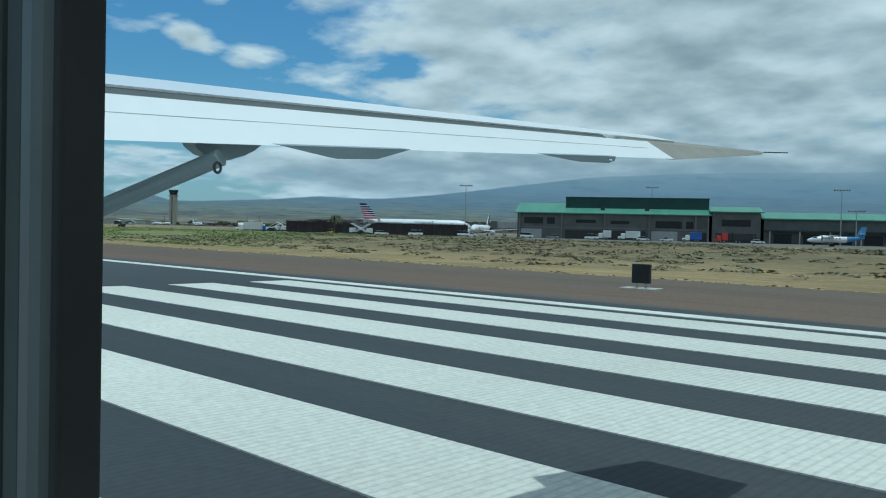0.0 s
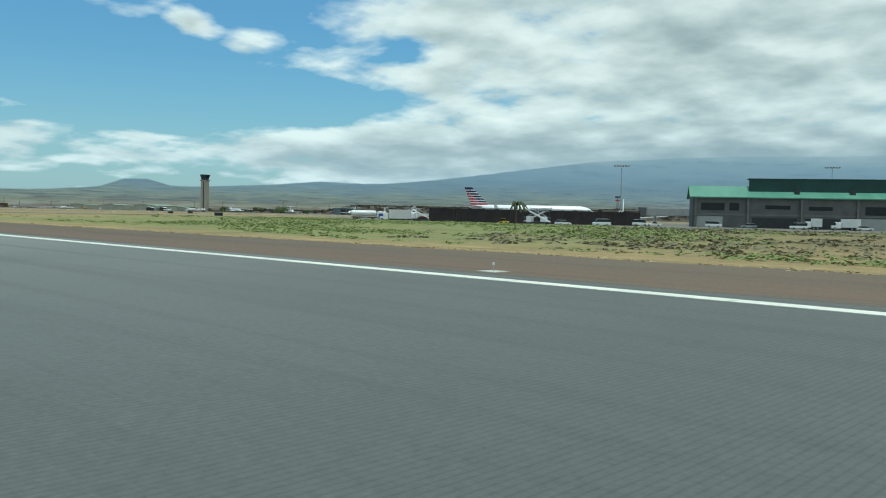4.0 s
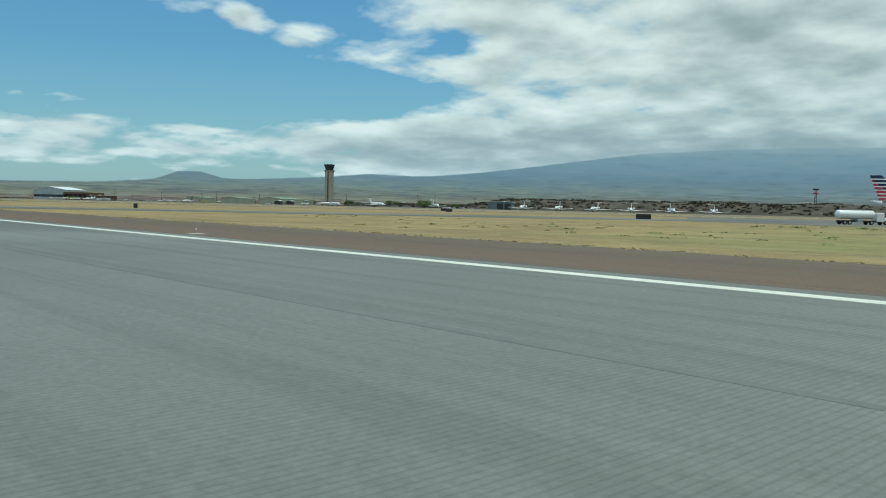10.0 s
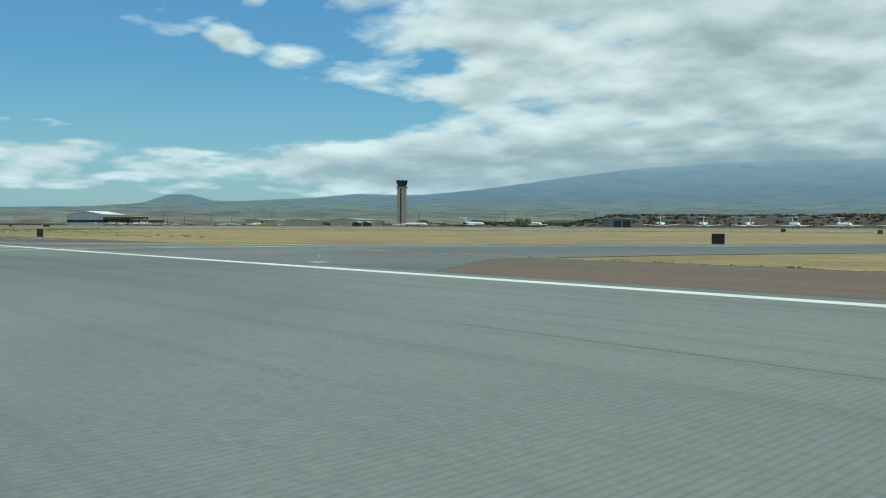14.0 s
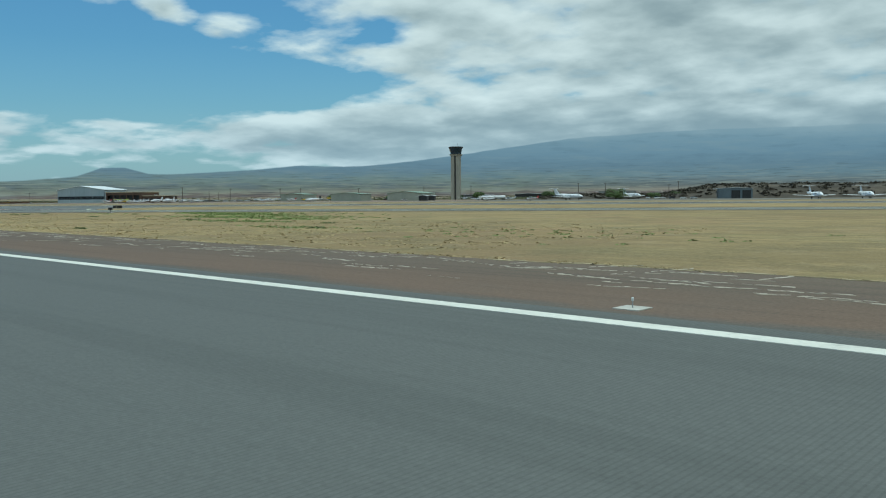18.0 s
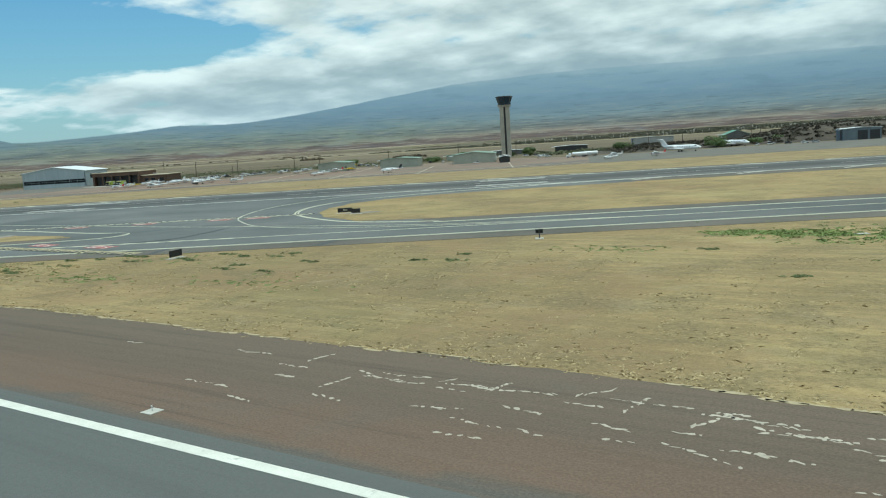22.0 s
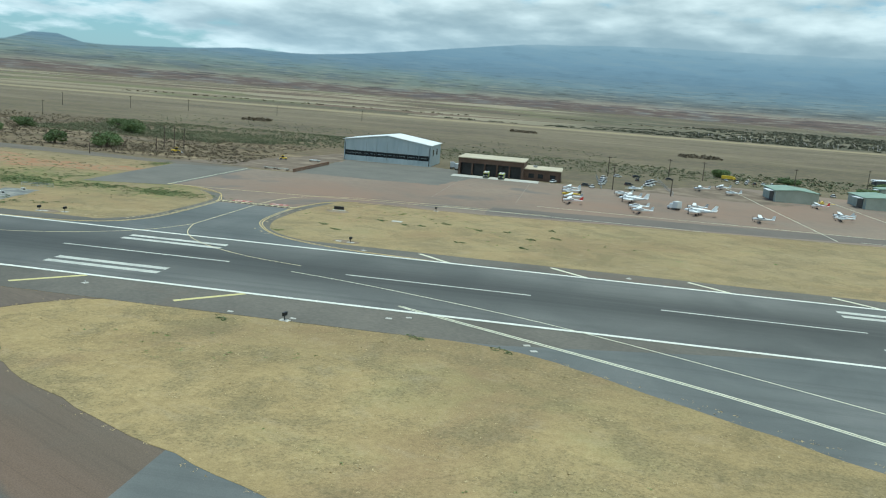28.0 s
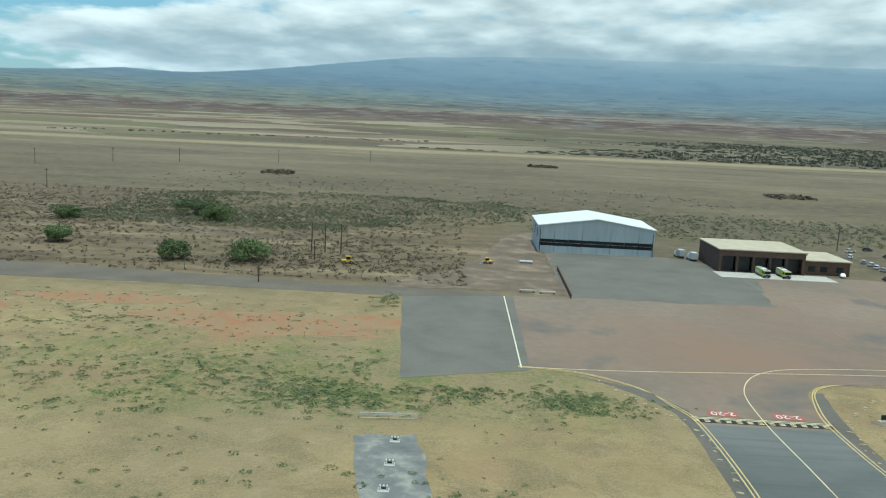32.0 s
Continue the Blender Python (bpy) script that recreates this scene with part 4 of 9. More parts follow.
for n in (R2N - 22.4, R2N + 22.4):
    mark("edge_line", -1690, 890, n - 0.5, n + 0.5, M_WHITE_PAINT)
for s0 in (504, 656, 807.3):
    for n in (549.8, 553.4, 577.0, 580.6):
        mark("touchdown_bar", -s0 - 22.9, -s0, n, n + 1.83)
for k in range(-12, 26):
    mark("centreline_stripe", -800 + 61 * k - 36.6, -800 + 61 * k, R2N - 0.3, R2N + 0.3)

# cracks filled with pale sand
rng = random.Random(5)
for k, ctrl in enumerate([[(-485.48, 7.96), (-485.12, 8.04), (-484.34, 7.99), (-483.8, 8.14), (-483.25, 8.16), (-482.61, 8.02)], [(-489.28, 7.16), (-489.09, 7.51), (-489.08, 7.95)], [(-482.13, 9.87), (-481.59, 9.74)]]):
    line = []
    for (ax, ay), (bx, by) in zip(ctrl, ctrl[1:]):
        for f in (0.0, 0.25, 0.5, 0.75):
            line.append((ax + (bx - ax) * f + rng.uniform(-0.05, 0.05), ay + (by - ay) * f + rng.uniform(-0.05, 0.05), 0))
    part("filled_crack", Ribbon(line, 0.075 - 0.012 * k, 0.045, 0.0575), M_WEED, runway, "pale sand-filled crack")


# ---- tower and large buildings ----
def control_tower():
    t = thing("control_tower", AP(-521.8, 899.6), RA, "tall grey concrete control tower with a dark glass cab", "tower")
    part("shaft", B(-3.6, -0.7, -3.4, 3.4, -0.5, 36.5), M_TOWER, t)
    part("shaft", B(0.7, 3.6, -3.4, 3.4, -0.5, 36.5), M_TOWER, t)
    part("stair_core", B(-0.7, 0.7, -2.9, 2.9, -0.5, 36.5), M_DARK, t, "dark recessed stair core")
    part("collar", B(-4.3, 4.3, -4.3, 4.3, 36.5, 37.6, bevel=0.15), M_TOWER, t)
    part("balcony", B(-4.9, 4.9, -4.9, 4.9, 37.6, 37.9), M_TOWER, t)
    bm = bmesh.new()
    tube(bm, [(0, 0, 37.9), (0, 0, 39.6), (0, 0, 43.4)], [4.6, 4.7, 6.0], 8)
    part("cab", bm, M_BLUE_GLASS, t, "outward sloping dark glass cab")
    part("roof", Tube([(0, 0, 43.4), (0, 0, 44.0), (0, 0, 44.3)], [6.3, 6.3, 5.4], 8), M_DARK, t)
    part("antenna", Tube([(1.5, 0, 44.2), (1.5, 0, 47)], 0.06, 6), M_STEEL, t)
    return t


control_tower()


def hangar():
    h = thing("hangar", AP(-828.7, 843), RA, "pale blue-grey metal hangar with a white low-pitched roof", "hangar")
    w, d, e, p = 22.5, 15.0, 10.6, 13.8
    bm = bmesh.new()
    for x in (-w, w):
        box(bm, x - 0.2, x + 0.2, -d, d, -0.4, e)
    box(bm, -w, w, d - 0.2, d + 0.2, -0.4, e)
    part("wall", bm, M_HANGAR, h)
    for y in (-d, d):
        bm = bmesh.new()
        lo, hi = [bm.verts.new((x, y - 0.25, z)) for x, z in ((-w, 9.2), (w, 9.2), (w, e), (0, p), (-w, e))], [bm.verts.new((x, y + 0.25, z)) for x, z in ((-w, 9.2), (w, 9.2), (w, e), (0, p), (-w, e))]
        bm.faces.new(lo), bm.faces.new(hi[::-1])
        for i in range(5):
            bm.faces.new((lo[i], lo[(i + 1) % 5], hi[(i + 1) % 5], hi[i]))
        part("gable", bm, M_HANGAR, h)
    for s in (-1, 1):
        bm = bmesh.new()
        prof = [(s * (w + 0.8), e - 0.1), (0, p + 0.05), (0, p + 0.4), (s * (w + 0.8), e + 0.25)]
        a, b = [bm.verts.new((x, -d - 1.0, z)) for x, z in prof], [bm.verts.new((x, d + 1.0, z)) for x, z in prof]
        bm.faces.new(a), bm.faces.new(b[::-1])
        for i in range(4):
            bm.faces.new((a[i], a[(i + 1) % 4], b[(i + 1) % 4], b[i]))
        part("roof", bm, M_HANGAR_ROOF, h, "white metal roof slope")
    for i in range(8):
        x0 = -w + 0.5 + i * (2 * w - 1.0) / 8
        x1 = x0 + (2 * w - 1.0) / 8 - 0.06
        y = -d - 0.1 - 0.12 * (i % 2)
        door = part("sliding_door", B(x0, x1, y - 0.12, y + 0.12, 0, 2.7), M_HANGAR, h)
        part("upper_panel", B(x0, x1, y - 0.12, y + 0.12, 5.3, 9.2), M_HANGAR, door)
        part("window", B(x0 + 0.1, x1 - 0.1, y - 0.06, y + 0.06, 2.7, 5.3), M_GLASS, door, "band of dark window glass")
        part("mullion", B(x0, x1, y - 0.14, y + 0.14, 3.98, 4.06), M_HANGAR, door)
    for y in (-9, 2):
        part("side_window", B(w + 0.15, w + 0.28, y, y + 3.0, 5.2, 8.4), M_GLASS, h, "dark side window")
        part("side_window", B(-w - 0.28, -w - 0.15, y, y + 3.0, 5.2, 8.4), M_GLASS, h, "dark side window")


hangar()


def fire_station():
    f = thing("fire_station", AP(-772.4, 816), RA, "brown fire station with tan flat roof and open truck bays", "fire station")
    f.scale = (0.97, 1, 0.9)
    # local x runs along the front, y away from it
    part("back_wall", B(-16, 16, 13.0, 13.4, -0.4, 9.0), M_BRICK, f)
    for x in (-16, 15.6):
        part("side_wall", B(x, x + 0.4, -13, 13.0, -0.4, 9.0), M_BRICK, f)
    part("fascia", B(-15.6, 15.6, -13.0, -12.5, 6.6, 9.0), M_BRICK, f)
    for i in range(6):
        x = -15.6 + i * 6.1
        part("bay_pillar", B(x, x + 0.7, -13.0, -12.3, -0.4, 6.6), M_BRICK, f)
    # shade inside the bays is put into the doors' dark colour
    for i in range(5):
        x = -14.9 + i * 6.1
        part("bay_door", B(x, x + 5.4, -9.6, -9.4, 0.0, 6.6), M_DARK, f, "bay door coloured dark to give the shade within")
    part("roof", B(-16.5, 16.5, -13.6, 13.9, 9.0, 9.5, bevel=0.08), M_TAN_ROOF, f, "tan flat roof")
    part("apron_slab", B(-18, 24, -24, -13.0, -0.2, 0.12), M_CONCRETE, f, "pale concrete slab before the bays")
    annex = part("annex", B(16.0, 34.0, -10, 12.0, -0.4, 5.6), M_BRICK, f)
    part("annex_roof", B(16.1, 34.6, -10.6, 12.5, 5.6, 6.1, bevel=0.08), M_TAN_ROOF, annex, "lower tan flat roof")
    for x in (18.5, 23.0, 29.0):
        part("window", B(x, x + 2.6, -10.08, -9.9, 1.4, 3.6), M_GLASS, annex)
    part("roof_unit", B(20, 22, 0, 2, 6.1, 7.0, bevel=0.05), M_STEEL, annex)


fire_station()


def terminal():
    """A long terminal with green metal roofs, seen from its airfield side."""
    t = thing("terminal_building", AP(-16.3, 284), RA, "long grey terminal with bright green metal roofs", "terminal")

    def block(name, a0, a1, depth, eave, ridge, roof_mat, wall=M_TERM):
        part("wall", B(a0, a1, 0, depth, -0.5, eave), wall, t)
        for y0, y1, y2 in ((-1.2, depth / 2, 1), (depth + 1.2, depth / 2, -1)):
            bm = bmesh.new()
            prof = [(y0, eave), (y1, ridge), (y1, ridge + 0.35), (y0, eave + 0.35)]
            a, b = [bm.verts.new((a0 - 1, y, z)) for y, z in prof], [bm.verts.new((a1 + 1, y, z)) for y, z in prof]
            bm.faces.new(a), bm.faces.new(b[::-1])
            for i in range(4):
                bm.faces.new((a[i], a[(i + 1) % 4], b[(i + 1) % 4], b[i]))
            part("roof", bm, roof_mat, t)
        for x in (a0, a1 - 0.3):
            bm = bmesh.new()
            pr = [(-0.05, eave), (depth + 0.05, eave), (depth / 2, ridge)]
            a, b = [bm.verts.new((x, y, z)) for y, z in pr], [bm.verts.new((x + 0.3, y, z)) for y, z in pr]
            bm.faces.new(a), bm.faces.new(b[::-1])
            for i in range(3):
                bm.faces.new((a[i], a[(i + 1) % 3], b[(i + 1) % 3], b[i]))
            part("gable", bm, M_DARK_GREEN, t)

    block("west", 30.5, 101.5, 24, 9.6, 13.6, M_GREEN_ROOF)
    block("middle", 102.7, 119.5, 26, 11.0, 13.2, M_GREEN_ROOF)
    block("east", 120.7, 260.0, 30, 8.8, 11.4, M_GREEN_ROOF)
    part("upper_cladding", B(48.5, 101.8, 5.4, 7.4, 11.6, 16.0), M_DARK_GREEN, t, "tall dark green clad upper storey")
    part("upper_roof", B(48.3, 102.0, 5.2, 12.0, 16.0, 16.3), M_DARK_GREEN, t)
    for x in (62.0, 78.5):
        part("roof_vent", B(x, x + 1.6, 2.6, 3.8, 10.6, 12.8), M_DARK, t)
    for k, x in enumerate((31.2, 47.4, 63.6, 80.0, 96.6, 101.0)):
        part("column", B(x, x + 0.55, -0.9, -0.2, -0.4, 9.4), M_TERM_MID, t)
    for x0, x1, z0, z1 in ((33.2, 40.5, 5.6, 8.0), (42.0, 45.0, 5.6, 8.0), (53.0, 60.5, 6.2, 7.4), (66.0, 73.0, 6.0, 7.2), (82.5, 92.0, 4.8, 7.4), (93.5, 96.0, 4.8, 7.4), (106, 116, 6, 8.4)):
        part("window", B(x0, x1, -0.16, 0.05, z0, z1), M_GLASS, t)
    for x0, x1 in ((31.9, 40.0), (81.0, 90.5)):
        part("wall_panel", B(x0, x1, -0.2, 0.02, -0.3, 3.6), M_TERM_PALE, t, "pale lower wall panel")
    # flat dark panels carry the shade of open loading docks
    for x0, x1 in ((49.0, 62.5), (65.0, 79.0), (97.8, 100.8), (104, 118)):
        part("dock_opening", B(x0, x1, -0.12, 0.04, 0.0, 3.4), M_DARK, t, "dark panel for the shade in a loading dock")
    part("band", B(30.6, 101.4, -0.22, -0.02, 4.0, 4.6), M_TERM_MID, t)
    part("canopy", B(121, 255, -4.0, -0.1, 4.6, 5.0), M_DARK_GREEN, t, "dark walkway canopy")
    for k in range(14):
        part("canopy_post", B(122 + k * 10, 122.4 + k * 10, -3.8, -3.4, -0.3, 4.6), M_TERM_PALE, t)
    for k in range(13):
        part("gate_opening", B(124 + k * 10, 130 + k * 10, -0.1, 0.05, 0.2, 3.6), M_GLASS, t)


terminal()


# ---- makers: aircraft ----
def loft(stations, sides=14, m=None):
    """A closed body through oval sections: (x, middle height, half width, half height)."""
    bm = bmesh.new()
    rings = []
    for x, zc, w, h in stations:
        rings.append([bm.verts.new((x, w * math.cos(k * 2 * math.pi / sides), zc + h * math.sin(k * 2 * math.pi / sides))) for k in range(sides)])
    for a, b in zip(rings, rings[1:]):
        for k in range(sides):
            bm.faces.new((a[k], a[(k + 1) % sides], b[(k + 1) % sides], b[k]))
    bm.faces.new(rings[0][::-1])
    bm.faces.new(rings[-1])
    if m is not None:
        bmesh.ops.transform(bm, matrix=m, verts=bm.verts)
    return bm


def blade(root, tip, upright=False):
    """A wing or fin between two sections: (x front, chord, side, height, thickness)."""
    bm = bmesh.new()
    rows = []
    for xf, c, y, z, th in (root, tip):
        prof = [(0, 0), (0.12, 0.5), (0.4, 0.6), (1, 0.06), (1, -0.06), (0.4, -0.4), (0.12, -0.4)]
        rows.append([bm.verts.new((xf - p * c, y + q * th, z) if upright else (xf - p * c, y, z + q * th)) for p, q in prof])
    a, b = rows
    k = len(a)
    for i in range(k):
        bm.faces.new((a[i], a[(i + 1) % k], b[(i + 1) % k], b[i]))
    bm.faces.new(a[::-1])
    bm.faces.new(b)
    return bm


def wheel(parent, x, y, r, w=0.12, leg=None, name="wheel"):
    ob = part(name, Tube([(x, y - w / 2, r), (x, y + w / 2, r)], r, 10), M_TYRE, parent)
    if leg:
        part("gear_leg", Tube([(x, y, r), leg], 0.05, 6), M_STEEL, parent)
    return ob


def light_plane(high=True, paint=M_WHITE, trim=M_NAVY, label="white single-engine light aircraft parked on the apron"):
    p = thing("light_aircraft", (0, 0, 0), 0, label, "aircraft", "light aircraft on the apron")
    zf = 1.35
    part("fuselage", loft([(2.35, zf - 0.1, 0.12, 0.14), (2.2, zf - 0.08, 0.38, 0.36), (1.1, zf, 0.52, 0.5), (0.6, zf + 0.12, 0.56, 0.66), (-1.0, zf + 0.12, 0.55, 0.64), (-2.0, zf + 0.05, 0.36, 0.40), (-5.0, zf + 0.2, 0.08, 0.14)]), paint, p, smooth=True)
    part("windscreen", loft([(1.15, zf + 0.42, 0.40, 0.12), (0.62, zf + 0.50, 0.575, 0.20), (-1.3, zf + 0.48, 0.56, 0.17), (-1.9, zf + 0.3, 0.38, 0.1)]), M_GLASS, p, smooth=True)
    part("stripe", loft([(2.0, zf - 0.1, 0.45, 0.05), (0.6, zf - 0.12, 0.585, 0.07), (-1.0, zf - 0.1, 0.575, 0.07), (-4.6, zf + 0.12, 0.13, 0.04)]), trim, p, smooth=True)
    zw = zf + 0.82 if high else zf - 0.42
    for s in (1, -1):
        part("wing", blade((0.75, 1.55, s * (0.0 if high else 0.45), zw, 0.2), (0.6, 1.15, s * 5.3, zw + (0.15 if high else 0.45), 0.12)), paint, p)
        part("tailplane", blade((-4.05, 1.0, 0, zf + 0.25, 0.1), (-4.3, 0.7, s * 1.7, zf + 0.25, 0.06)), paint, p)
        if high:
            part("wing_strut", Tube([(0.2, s * 0.5, zf - 0.35), (0.15, s * 2.6, zw)], 0.04, 5), paint, p)
        wheel(p, -0.2, s * 1.2, 0.24, 0.16, (-0.1, s * 0.4, zf - 0.4))
    part("fin", blade((-3.7, 1.35, 0, zf + 0.2, 0.1), (-4.6, 0.75, 0, zf + 1.6, 0.06), True), trim, p)
    wheel(p, 1.7, 0, 0.2, 0.12, (1.6, 0, zf - 0.3), "nose_wheel")
    part("propeller", Tube([(2.42, 0, zf - 1.0), (2.44, 0, zf - 0.1), (2.42, 0, zf + 0.8)], [0.03, 0.07, 0.03], 6, squash=2), M_DARK, p)
    part("spinner", loft([(2.4, zf - 0.1, 0.15, 0.15), (2.62, zf - 0.1, 0.03, 0.03)], 8), trim, p)
    return p


def twin_plane(label, trim, tail):
    p = thing("twin_engine_aircraft", (0, 0, 0), 0, label, "aircraft")
    zf = 1.75
    part("fuselage", loft([(5.2, zf - 0.2, 0.1, 0.1), (4.6, zf - 0.15, 0.42, 0.4), (3.2, zf, 0.7, 0.7), (2.4, zf + 0.12, 0.76, 0.86), (-2.0, zf + 0.1, 0.76, 0.82), (-3.6, zf + 0.15, 0.5, 0.55), (-6.4, zf + 0.35, 0.1, 0.18)]), M_WHITE, p, smooth=True)
    part("windscreen", loft([(3.2, zf + 0.45, 0.52, 0.14), (2.5, zf + 0.6, 0.7, 0.26), (2.1, zf + 0.6, 0.74, 0.2)]), M_GLASS, p, smooth=True)
    for s in (1, -1):
        for k in range(5):
            part("window", Tube([(1.2 - 0.75 * k, s * 0.70, zf + 0.35), (1.2 - 0.75 * k, s * 0.80, zf + 0.33)], 0.17, 8), M_GLASS, p)
        part("wing", blade((1.0, 2.1, 0, zf - 0.55, 0.3), (0.5, 1.1, s * 7.4, zf + 0.1, 0.14)), M_WHITE, p)
        eng = part("engine", loft([(3.0, zf - 0.35, 0.18, 0.18), (2.8, zf - 0.35, 0.36, 0.36), (1.2, zf - 0.35, 0.42, 0.45), (-1.2, zf - 0.3, 0.14, 0.18)], 12, Matrix.Translation((0, s * 2.4, 0))), M_WHITE, p, smooth=True)
        part("propeller", Tube([(3.05, s * 2.4, zf - 1.5), (3.08, s * 2.4, zf - 0.35), (3.05, s * 2.4, zf + 0.8)], [0.04, 0.1, 0.04], 6, squash=2), M_DARK, eng)
        part("tailplane", blade((-5.3, 1.3, 0, zf + 0.6, 0.14), (-5.8, 0.8, s * 2.6, zf + 0.7, 0.08)), M_WHITE, p)
        wheel(p, 0.3, s * 2.3, 0.32, 0.22, (0.4, s * 2.3, zf - 0.6))
    part("fin", blade((-4.4, 2.0, 0, zf + 0.4, 0.16), (-5.9, 1.1, 0, zf + 2.5, 0.1), True), tail, p)
    part("stripe", loft([(4.4, zf - 0.2, 0.5, 0.05), (2.4, zf - 0.1, 0.785, 0.09), (-2.0, zf - 0.1, 0.785, 0.09), (-5.6, zf + 0.25, 0.26, 0.06)]), trim, p, smooth=True)
    wheel(p, 3.6, 0, 0.26, 0.16, (3.5, 0, zf - 0.5), "nose_wheel")
    return p


def business_jet():
    p = thing("business_jet", (0, 0, 0), 0, "white twin-engine business jet with a T-tail", "aircraft", "row of parked business jets")
    zf = 2.0
    part("fuselage", loft([(9.2, zf - 0.25, 0.08, 0.08), (8.6, zf - 0.15, 0.5, 0.45), (6.8, zf, 1.0, 1.0), (5.6, zf + 0.1, 1.1, 1.15), (-3.0, zf + 0.1, 1.1, 1.12), (-6.0, zf + 0.35, 0.75, 0.8), (-9.0, zf + 0.8, 0.15, 0.2)]), M_WHITE, p, smooth=True)
    part("windscreen", loft([(7.3, zf + 0.5, 0.66, 0.14), (6.7, zf + 0.68, 0.9, 0.26), (6.2, zf + 0.72, 1.0, 0.2)]), M_GLASS, p, smooth=True)
    for s in (1, -1):
        for k in range(6):
            part("window", Tube([(4.0 - 1.1 * k, s * 1.02, zf + 0.45), (4.0 - 1.1 * k, s * 1.13, zf + 0.43)], 0.2, 8), M_GLASS, p)
        part("wing", blade((1.8, 3.6, 0, zf - 0.75, 0.4), (-2.2, 1.3, s * 9.2, zf - 0.1, 0.16)), M_WHITE, p)
        part("engine", loft([(-3.0, zf + 0.7, 0.5, 0.5), (-3.4, zf + 0.7, 0.62, 0.62), (-5.2, zf + 0.7, 0.58, 0.58), (-6.4, zf + 0.72, 0.36, 0.36)], 12, Matrix.Translation((0, s * 1.65, 0))), M_WHITE, p, smooth=True)
        part("tailplane", blade((-9.2, 1.5, 0, zf + 4.1, 0.16), (-10.0, 0.9, s * 3.6, zf + 4.1, 0.1)), M_WHITE, p)
        wheel(p, -0.8, s * 1.5, 0.42, 0.3, (-0.8, s * 1.5, zf - 0.8))
    part("fin", blade((-6.2, 3.2, 0, zf + 0.9, 0.26), (-8.8, 2.0, 0, zf + 4.15, 0.16), True), M_WHITE, p)
    part("stripe", loft([(8.2, zf - 0.4, 0.62, 0.05), (5.6, zf - 0.35, 1.07, 0.07), (-3.0, zf - 0.3, 1.07, 0.07), (-7.6, zf + 0.5, 0.46, 0.05)]), M_NAVY, p, smooth=True)
    wheel(p, 6.4, 0, 0.32, 0.2, (6.4, 0, zf - 0.8), "nose_wheel")
    return p


